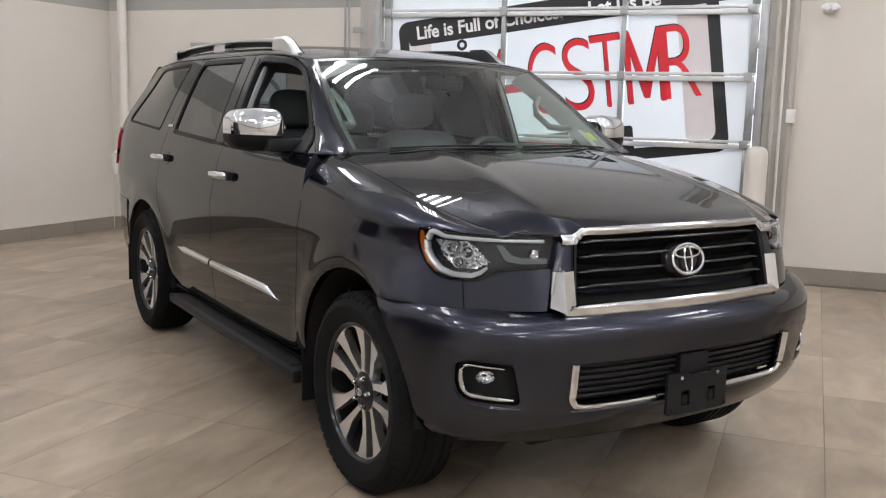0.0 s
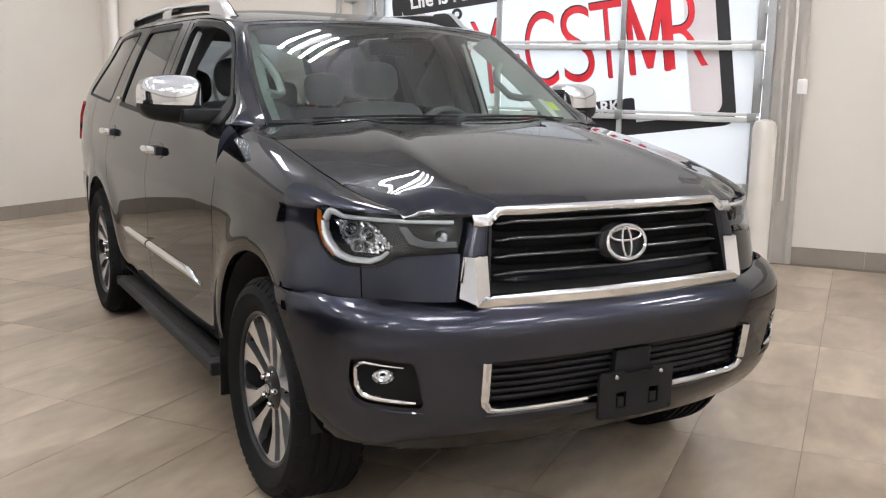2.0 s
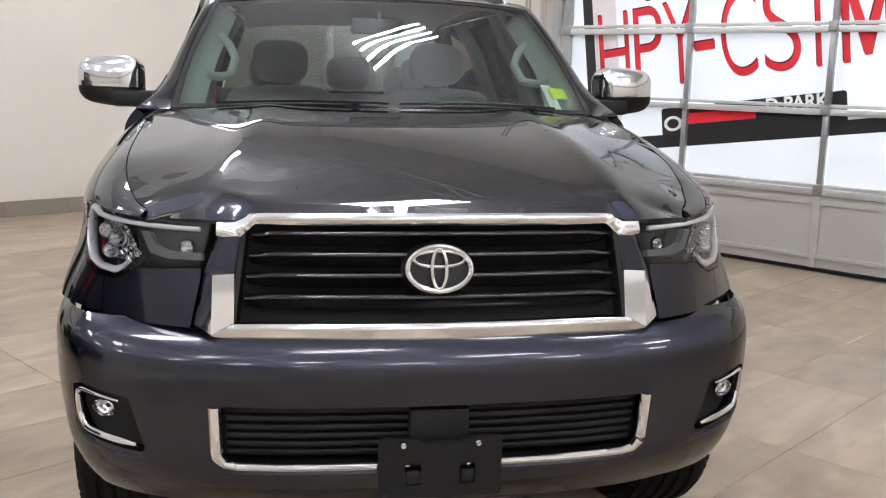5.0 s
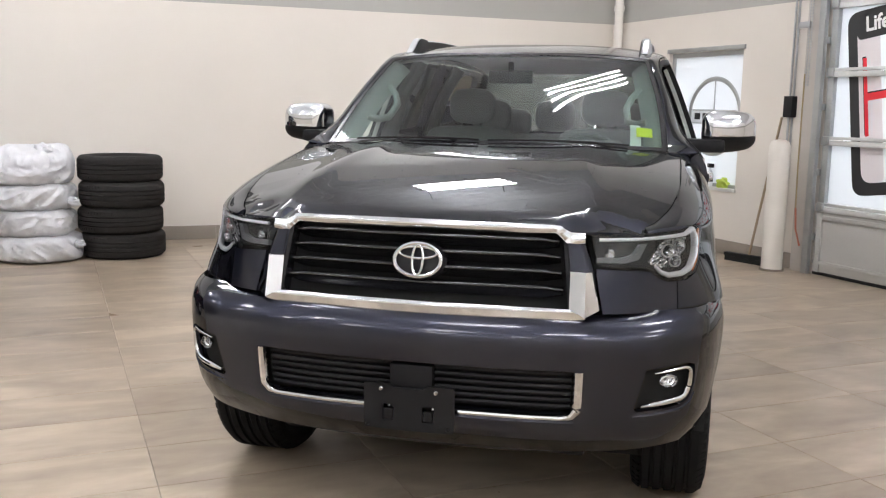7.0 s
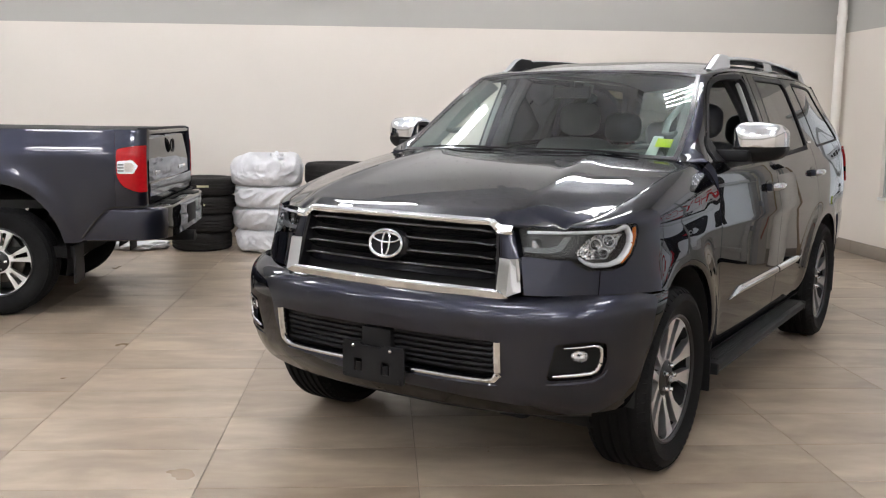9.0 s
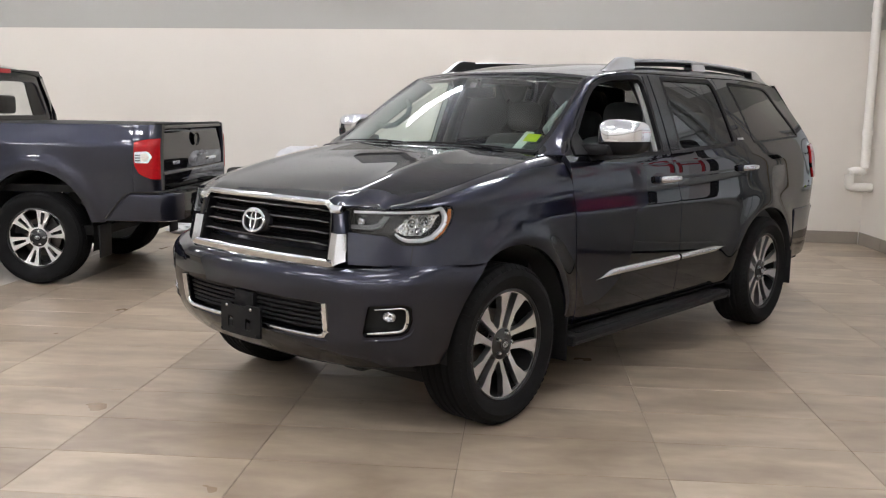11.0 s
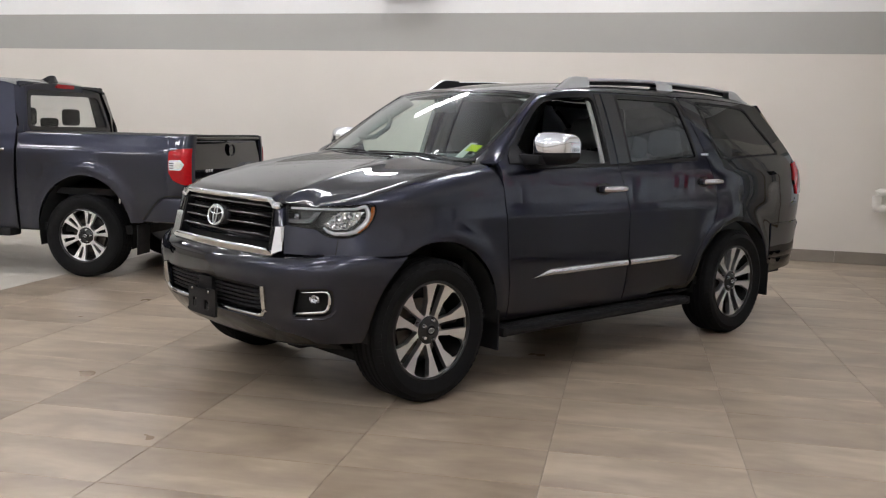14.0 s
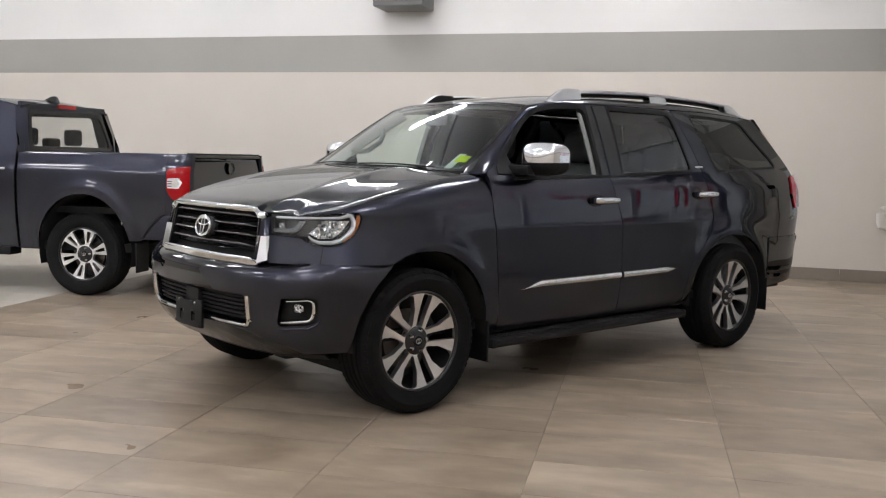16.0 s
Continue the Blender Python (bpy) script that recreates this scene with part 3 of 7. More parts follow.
for sd in (1, -1):
    # fender
    door_line = table([(0.36, 0.605), (0.45, 0.598), (0.75, 0.569), (1.075, 0.523), (1.33, 0.497)])
    pts = [(S_SEAM, nose_v(S_SEAM, 0.838))]
    pts += [(nose_at_y(y), nose_v(nose_at_y(y), z)) for y, z in arc(FRONT_ARCH, 118, -2)]
    pts += [(nose_at_y(0.592), nose_v(nose_at_y(0.59), 0.40))]
    pts += [(nose_at_y(door_line(z) - gap), nose_v(nose_at_y(door_line(z)), z)) for z in (0.5, 0.62, 0.75, 0.88, 1.0, 1.08)]
    pts += [(nose_at_y(0.515), 1.04), (nose_at_y(0.505), 1.12), (nose_at_y(0.498), 1.25)]
    pts += [(nose_at_y(y), 1.25) for y in np.linspace(0.46, -0.62, 26)]
    lamp = ring_loop(HLv, -0.005)
    s_end = nose_at_y(-0.628)
    w_end = (s_end - lamp[0][0]) / (lamp[1][0] - lamp[0][0])
    pts += [(s_end, 1.12), (s_end, lamp[0][1] + (lamp[1][1] - lamp[0][1]) * w_end)] + lamp[1:8] + [(S_SEAM, lamp[7][1])]
    skin_part("fender", car, M_PAINT, surf=nose_surf, outer=pts, step=0.03, thick=0.02, side=sd)
    # panel under the headlamp
    sg = nose_at_x(0.605)
    pts = [(nose_at_x(0.598), nose_v(sg, 0.834)), (S_SEAM - gap, nose_v(S_SEAM, 0.834)), (S_SEAM - gap, lamp[7][1]), lamp[8], lamp[9], lamp[10], lamp[11], (nose_at_x(0.572), nose_v(si, 0.955))]
    skin_part("nose_panel", car, M_PAINT, surf=nose_surf, outer=pts, step=0.03, thick=0.02, side=sd)

    rim = [(nose_at_x(0.46), 1.07), (so + 0.02, 1.07), (so + 0.02, 0.80), (nose_at_x(0.46), 0.80)]
    skin_part("nose_backing", car, M_DARK, surf=lambda s, v: tuple(Vector(nose_surf(s, v)) + Vector((-0.03, 0.10, 0))), outer=[(s, nose_v(s, z)) for s, z in rim], step=0.06, thick=0.0, side=sd)
    # headlamp
    hl = new("headlamp")
    hl.parent = car
    hl["label"] = "LED headlamp with clear cover and amber corner"
    deep = lambda s, v: tuple(Vector(nose_surf(s, v)) + Vector((-0.35 * smooth((s - 0.55) / 0.4), 0.9, 0)) * 0.075)
    skin_part("lamp_back", hl, M_LAMPBACK, surf=deep, outer=HLv, step=0.04, thick=0.0, side=sd)
    skin_part("lamp_cover", hl, M_CLEAR, surf=nose_surf, outer=HLv, step=0.035, thick=0.0, proud=0.001, side=sd)
    mid = lambda s, v: tuple(Vector(nose_surf(s, v)) + Vector((-0.25 * smooth((s - 0.55) / 0.4), 0.6, 0)) * 0.022)
    guide = [(si + 0.015, 1.064, 0.006), (so - 0.30, 1.066, 0.006), (so - 0.13, 1.070, 0.007), (so - 0.075, 1.066, 0.010), (so - 0.048, 1.045, 0.013), (so - 0.046, 1.020, 0.013), (so - 0.062, 0.992, 0.013), (so - 0.098, 0.958, 0.012), (so - 0.140, 0.945, 0.010), (so - 0.205, 0.944, 0.009), (so - 0.238, 0.956, 0.007), (so - 0.262, 0.974, 0.005)]
    along = [(a[0] + (b[0] - a[0]) * k / 5, a[1] + (b[1] - a[1]) * k / 5, a[2] + (b[2] - a[2]) * k / 5) for a, b in zip(guide, guide[1:]) for k in range(5)] + [guide[-1]]
    pts = [mid(s, lamp_v(s, z)) for s, z, r in along]
    part("light_guide", tube([(sd * x, y, z) for x, y, z in pts], [r for s, z, r in along], 10), M_LED, hl, "white frosted daytime light strip")
    hook = [(so - 0.325, 1.050), (so - 0.300, 1.050), (so - 0.330, 1.000), (si + 0.105, 0.990), (si + 0.012, 0.992), (si + 0.012, 1.008), (si + 0.095, 1.008), (so - 0.350, 1.018)]
    skin_part("inner_light_hook", hl, M_LAMPGREY, surf=mid, outer=[(s, nose_v(s, z)) for s, z in hook], step=0.02, thick=0.02, side=sd)
    amber = [(so - 0.030, 1.062), (so - 0.016, 1.066), (so - 0.008, 1.045), (so - 0.014, 1.020), (so - 0.038, 0.982), (so - 0.078, 0.950), (so - 0.086, 0.958), (so - 0.055, 0.987), (so - 0.032, 1.022)]
    skin_part("amber_corner", hl, M_AMBER, "amber corner reflector", surf=nose_surf, outer=[(s, lamp_v(s, z)) for s, z in amber], step=0.02, thick=0.004, proud=-0.004, side=sd)
    bowl = [(so - 0.085, 1.055), (so - 0.115, 1.0), (so - 0.155, 0.966), (so - 0.225, 0.962), (so - 0.275, 0.985), (so - 0.215, 1.055)]
    rnd = random.Random(7)
    own = bmesh.new()
    nu, nv = 22, 13
    for i in range(nu):
        for j in range(nv):
            s, z = so - 0.275 + 0.19 * (i + 0.5) / nu, 0.963 + 0.092 * (j + 0.5) / nv
            if not inside((s, z), bowl):
                continue
            du, dv = 0.19 / nu * 0.5, 0.092 / nv * 0.5
            c = [Vector(nose_surf(s + a, nose_v(s, z + b))) + Vector((-0.018, 0.040, 0)) + Vector((0, rnd.uniform(-0.0035, 0.0035), 0)) for a, b in ((-du, -dv), (du, -dv), (du, dv), (-du, dv))]
            own.faces.new([own.verts.new((sd * p.x, p.y, p.z)) for p in c])
    part("faceted_reflector", own, M_REFLECTOR, hl, "bright faceted reflector", shade=False)
    for k, (s, z, r) in enumerate([(so - 0.145, 1.032, 0.019), (so - 0.20, 1.020, 0.019), (so - 0.165, 0.985, 0.017), (si + 0.050, 1.020, 0.017)]):
        p = Vector(nose_surf(s, nose_v(s, z)))
        d = (Vector((-0.25, 0.6, 0)) if s > 0.75 else Vector((0, 0.6, 0)))
        bm = lathe([(r, 0), (r * 0.85, 0.012), (r * 0.5, 0.026), (0.004, 0.032)], 20, "y")
        q = p + d * 0.035
        ob = part("lamp_reflector", turned(bm, Matrix.Translation((sd * q.x, q.y, q.z)) @ pose(0, 0, 0, 0, 0, sd * 18)), M_REFLECTOR, hl)
        part("reflector_rim", turned(lathe([(r, 0.004), (r * 1.12, -0.004), (r * 1.25, 0.006)], 20, "y"), Matrix.Translation((sd * q.x, q.y, q.z)) @ pose(0, 0, 0, 0, 0, sd * 18)), M_GLOSSBLACK if k == 3 else M_SATIN, ob)

# front bumper with its openings
def on_bump(x, z):
    return (math.copysign(bump_at_x(abs(x)), x), bump_w(z))


end = [(bump_at_y(y), bump_w(max(0.354, min(0.838, z)))) for y, z in arc(FRONT_ARCH, 183, 118, 14)]
half_loop = [(0, 0.0)] + [(s, 0.0 + 0.03 * smooth((s - 0.6) / 0.4)) for s in np.linspace(0.1, end[0][0] - 0.02, 12)] + end[1:] + [(s, 0.575) for s in np.linspace(end[-1][0] - 0.02, 0.02, 12)]
loop = half_loop + [(-s, w) for s, w in half_loop[::-1] if s > 0.001]
LG = [(-0.535, 0.662), (0.535, 0.662), (0.535, 0.520), (0.50, 0.512), (-0.50, 0.512), (-0.535, 0.520)]
LGw = rounded([on_bump(x, z) for x, z in LG], 0.008, 2)


def fog_loop(sd):
    f = [(0.746, 0.668), (0.868, 0.682), (0.897, 0.670), (0.901, 0.606), (0.890, 0.556), (0.868, 0.540), (0.727, 0.523), (0.716, 0.536)]
    return rounded([(sd * bump_at_x(x), bump_w(z)) for x, z in f], 0.008, 2)


skin_part("front_bumper", car, M_PAINT, surf=bump_surf, outer=loop, holes=[LGw, fog_loop(1), fog_loop(-1)], step=0.03, thick=0.02)
part("bumper_chin", solid(loft([[(x, -0.735 + 0.30 * (abs(x) / 0.9) ** 3, 0.360) for x in np.linspace(-0.80, 0.80, 25)], [(x * 0.97, -0.68 + 0.30 * (abs(x) / 0.9) ** 3, 0.325) for x in np.linspace(-0.80, 0.80, 25)]]), 0.01), M_BLACK, car)

# lower grille
lgp = new("lower_grille")
lgp.parent = car
back = lambda s, w: tuple(Vector(bump_surf(s, w)) + Vector((0, 0.05, 0)))
skin_part("grille_back", lgp, M_DARK, surf=back, outer=LGw, step=0.05, thick=0.0)
for k in range(6):
    z = 0.535 + k * 0.0225
    for sd in (1, -1):
        c = [[] for _ in range(6)]
        for x in np.linspace(0.075, 0.515, 16):
            p = bump_surf(bump_at_x(x), bump_w(z))
            for i, (dy, dz) in enumerate([(0.032, 0.006), (0.024, 0.0065), (0.022, 0.0), (0.025, -0.006), (0.044, -0.006), (0.044, 0.006)]):
                c[i].append((sd * p[0], p[1] + dy, z + dz))
        part("grille_slat", loft(c + [c[0]]), M_BLACK, lgp)
path = [on_bump(0.538, 0.664 - 0.012 * k) for k in range(12)] + [on_bump(0.520, 0.510)] + [on_bump(x, 0.503) for x in np.linspace(0.49, -0.49, 26)] + [on_bump(-0.520, 0.510)] + [on_bump(-0.538, 0.532 + 0.012 * k) for k in range(12)]
part("chrome_surround", tube([tuple(Vector(bump_surf(*p)) + Vector((0, -0.002, 0))) for p in path], [0.0155] * 12 + [0.0125] + [0.0105] * 26 + [0.0125] + [0.0155] * 12, 10), M_CHROME, lgp, "chrome trim round the lower grille")
part("grille_centre", box(-0.072, 0.072, -0.858, -0.80, 0.50, 0.650, 0.006), M_BLACK, lgp)

part("bumper_lip", tube([tuple(Vector(bump_surf(*on_bump(x, 0.484))) + Vector((0, 0.002, 0))) for x in np.linspace(-0.53, 0.53, 30)], [0.004] + [0.009] * 28 + [0.004], 8), M_PAINT, car)

# number plate bracket
br = part("plate_bracket", skin(lambda x, z: (x, -0.888 + 0.02 * (x / 0.15) ** 2 * 0.4, z), rounded([(-0.152, 0.437), (0.152, 0.437), (0.152, 0.588), (0.06, 0.588), (0.05, 0.578), (-0.05, 0.578), (-0.06, 0.588), (-0.152, 0.588)], 0.008, 2),
          [rounded([(x, 0.468), (x + 0.04, 0.468), (x + 0.04, 0.522), (x, 0.522)], 0.005, 2) for x in (-0.088, 0.046)], step=0.04, thick=0.014), M_BLACK, car, "empty black number plate bracket")
for x in (-0.088, 0.046):
    part("bracket_tongue", box(x + 0.006, x + 0.034, -0.884, -0.872, 0.470, 0.505, 0.003), M_BLACK, br)
for x in (-0.135, 0.135):
    for z in (0.452, 0.572):
        part("screw", turned(lathe([(0, 0.004), (0.006, 0.003), (0.008, 0)], 12, "y"), Matrix.Translation((x * 0.68 if z > 0.5 else x, -0.889, z)) @ pose(0, 0, 0, 0, 0, 180)), M_CHROME if z > 0.5 else M_BLACK, br)

# fog lamps
for sd in (1, -1):
    fog = new("fog_lamp")
    fog.parent = car
    back = lambda s, w: tuple(Vector(bump_surf(s, w)) + Vector((-math.copysign(0.02, s), 0.035, 0)))
    skin_part("fog_bezel", fog, M_DARK, surf=back, outer=fog_loop(sd), step=0.04, thick=0.0)
    trim = [(0.772, 0.654, 0.003), (0.82, 0.660, 0.004), (0.864, 0.665, 0.005), (0.876, 0.662, 0.006), (0.883, 0.652, 0.007), (0.885, 0.630, 0.008), (0.884, 0.600, 0.009), (0.879, 0.578, 0.009), (0.872, 0.566, 0.009), (0.860, 0.559, 0.009), (0.82, 0.553, 0.009), (0.78, 0.548, 0.009), (0.738, 0.542, 0.005)]
    fine = [tuple(a[i] + (b[i] - a[i]) * k / 4 for i in range(3)) for a, b in zip(trim, trim[1:]) for k in range(4)] + [trim[-1]]
    part("chrome_trim", tube([tuple(Vector(bump_surf(sd * bump_at_x(x), bump_w(z))) + Vector((0, 0.003, 0))) for x, z, r in fine], [r for x, z, r in fine], 10), M_CHROME, fog, "chrome fog lamp trim")
    p = Vector(bump_surf(sd * bump_at_x(0.826), bump_w(0.622))) + Vector((-sd * 0.008, 0.012, 0))
    at = Matrix.Translation(p) @ pose(0, 0, 0, 0, 0, sd * 25) @ Matrix.Diagonal((1.05, 1, 0.74, 1))
    bm = lathe([(0.031, 0), (0.026, 0.010), (0.019, 0.013), (0.015, 0.022), (0.008, 0.020), (0.006, 0.028), (0.0, 0.026)], 11, "y")
    part("fog_reflector", turned(bm, at), M_REFLECTOR, fog, shade=False)
    part("fog_lens", turned(lathe([(0.031, 0), (0.024, -0.006), (0.0, -0.009)], 24, "y"), at), M_CLEAR, fog)
    lip = [(0.716, 0.506), (0.76, 0.510), (0.81, 0.516), (0.868, 0.523), (0.894, 0.542), (0.906, 0.572)]
    part("fog_lip", tube([tuple(Vector(bump_surf(sd * bump_at_x(x), bump_w(z))) + Vector((0, 0.002, 0))) for x, z in lip], [0.003, 0.008, 0.008, 0.008, 0.007, 0.003], 8), M_PAINT, fog)

# radiator grille
gr = new("grille")
gr.parent = car
gr["label"] = "black slatted grille in a chrome surround"


def grille_surf(x, z):
    return (x, -0.775 + 0.055 * (abs(x) / 0.6) ** 2 + 0.22 * (z - 0.95), z)


opening = [(-0.472, 1.082), (0.472, 1.082), (0.502, 0.842), (-0.502, 0.842)]
skin_part("grille_back", gr, M_DARK, surf=lambda x, z: tuple(Vector(grille_surf(x, z)) + Vector((0, 0.06, 0))), outer=[(-0.52, 1.10), (0.52, 1.10), (0.53, 0.82), (-0.53, 0.82)], step=0.06, thick=0.0)
top_bar = [(0, 1.110), (0.25, 1.109), (0.42, 1.107), (0.453, 1.104), (0.486, 1.088), (0.531, 1.087), (0.532, 1.060), (0.474, 1.054), (0.442, 1.083), (0.425, 1.087), (0.25, 1.090), (0, 1.092)]
skin_part("chrome_top_bar", gr, M_CHROME, surf=lambda x, z: tuple(Vector(grille_surf(x, z)) - Vector((0, 0.010 * math.sin(math.pi * min(1, max(0, (z - 1.088 + 0.031 * smooth((abs(x) - 0.43) / 0.06)) / 0.026))), 0))), outer=top_bar + [(-x, z) for x, z in top_bar[::-1] if x > 0], step=0.012, thick=0.04, proud=0.008)
low = [(0, 0.853), (0.30, 0.852), (0.4925, 0.849), (0.545, 0.828), (0.545, 0.821), (0.45, 0.808), (0.30, 0.806), (0, 0.806)]
skin_part("chrome_lower_bar", gr, M_CHROME, surf=lambda x, z: tuple(Vector(grille_surf(x, z)) - Vector((0, (0.018 * max(0.0, 1 - ((z - 0.844) / 0.012) ** 2) if z > 0.844 else 0.018 - 0.42 * (0.844 - z)), 0))), outer=low + [(-x, z) for x, z in low[::-1] if x > 0], step=0.006, thick=0.04, proud=0.003)
for sd in (1, -1):
    rows = []
    for f in np.linspace(0, 1, 8):
        ends = ((0.565 + 0.024 * f, 0.045, 0.846), (0.563 + 0.024 * f, 0.006, 0.845), (0.556 + 0.018 * f, -0.006, 0.840), (0.542 + 0.003 * f, -0.021, 0.826), (0.491 + 0.002 * f, -0.002, 0.848), (0.490 + 0.002 * f, 0.045, 0.848))
        rows.append([tuple(Vector(grille_surf(sd * x, 0.966 + (z - 0.966) * f)) + Vector((0, dy, 0))) for x, dy, z in ends])
    rows.insert(0, [(x, y + 0.03, z + 0.003) for x, y, z in rows[0]])
    part("chrome_side_piece", loft(rows), M_CHROME, gr, "faceted chrome corner piece")
    rows = []
    for f in np.linspace(0, 1, 8):
        z = 1.064 - 0.096 * f
        rows.append([tuple(Vector(grille_surf(sd * x, z)) + Vector((0, dy, 0))) for x, dy in ((0.530 + 0.034 * f, 0.045), (0.528 + 0.034 * f, 0.010), (0.520 + 0.030 * f, 0.000), (0.512 + 0.028 * f, -0.004), (0.476 + 0.015 * f, 0.004), (0.474 + 0.015 * f, 0.045))])
    part("painted_side_piece", loft(rows), M_PAINT, gr)
    part("black_side_frame", loft([[tuple(Vector(grille_surf(sd * (x + dx), z)) + Vector((0, dy, 0))) for z, x in ((1.085, 0.472), (0.96, 0.488), (0.845, 0.50))] for dx, dy in ((0, 0.0), (-0.012, 0.004), (-0.02, 0.05), (0.01, 0.05), (0.01, 0.0))]), M_GLOSSBLACK, gr)
for k, (z, h) in enumerate([(1.045, 0.040), (0.995, 0.040), (0.945, 0.040), (0.893, 0.042)]):
    bead = [(0.002 - 0.006 * math.cos(radians(a)), h * 0.48 + 0.006 * math.sin(radians(a))) for a in range(120, -81, -20)]
    prof = [(0.034, h * 0.55)] + bead + [(0.012, h * 0.15), (0.020, -h * 0.10), (0.034, -h * 0.42), (0.05, -h * 0.5), (0.05, h * 0.5)]
    xe = 0.448 + (1.05 - z) * 0.13
    c = [[tuple(Vector(grille_surf(x, z + dz * (1 - 0.35 * smooth((abs(x) - xe + 0.06) / 0.06)))) + Vector((0, dy + 0.012 * smooth((abs(x) - xe + 0.03) / 0.03), 0))) for x in np.linspace(-xe, xe, 41)] for dy, dz in prof]
    part("grille_slat", loft(c + [c[0]]), M_SLAT, gr)
# oval emblem
em = new("emblem")
em.parent = gr
em.location = (0, -0.782, 0.983)
em.rotation_euler = (radians(-12), 0, 0)


def oval(rx, rz, w, dy, cx=0, cz=0, n=48):
    pts = []
    own = bmesh.new()
    rings = []
    for k in range(n):
        a = 2 * math.pi * k / n
        c, s = math.cos(a), math.sin(a)
        rings.append([own.verts.new((cx + (rx + d1 * w) * c, dy - d2 * w, cz + (rz + d1 * w) * s)) for d1, d2 in ((1, 0), (0.8, 0.7), (0, 1), (-0.8, 0.7), (-1, 0))])
    for k in range(n):
        a, b = rings[k], rings[(k + 1) % n]
        for i in range(4):
            own.faces.new((a[i], a[i + 1], b[i + 1], b[i]))
    return own


disc = lathe([(0.0, 0.0), (0.080, 0.0), (0.092, 0.012), (0.095, 0.03)], 48, "y")
part("emblem_base", turned(disc, Matrix.Diagonal((1, 1, 0.72, 1))), M_GLOSSBLACK, em)
part("outer_ring", oval(0.078, 0.054, 0.0070, -0.010), M_CHROME, em, "chrome oval ring")
part("wide_ring", oval(0.063, 0.019, 0.0045, -0.011, 0, 0.024), M_CHROME, em)
part("tall_ring", oval(0.018, 0.049, 0.0048, -0.012), M_CHROME, em)

# doors and sides
door_gap = [(1.60, 1.76), (1.597, 1.50), (1.597, 1.27), (1.655, 1.12), (1.697, 0.98), (1.719, 0.68), (1.712, 0.39)]
rear_edge = [(2.50, 1.757), (2.54, 1.69), (2.640, 1.438), (2.690, 1.28), (2.735, 1.155), (2.768, 1.02), (2.745, 0.90)]
rear_arc = arc(REAR_ARCH, 128, 182, 10, 0.075)
front_top = [(0.512, 1.305), (0.60, 1.345), (0.75, 1.468), (0.91, 1.600), (1.06, 1.695), (1.20, 1.738), (1.38, 1.757)]
WIN_F = rounded([(0.735, 1.292), (0.70, 1.36), (0.81, 1.475), (0.95, 1.600), (1.07, 1.680), (1.20, 1.713), (1.47, 1.730), (1.51, 1.70), (1.500, 1.312), (1.47, 1.300)], [0.02, 0.02, 0.05, 0.05, 0.05, 0.06, 0.02, 0.02, 0.015, 0.02], 3)
WIN_R = rounded([(1.742, 1.308), (1.765, 1.733), (2.43, 1.735), (2.47, 1.70), (2.545, 1.340)], [0.02, 0.02, 0.05, 0.05, 0.03], 3)
WIN_Q = rounded([(2.715, 1.738), (3.40, 1.722), (3.48, 1.70), (3.78, 1.375), (2.875, 1.338)], [0.03, 0.05, 0.06, 0.05, 0.04], 4)

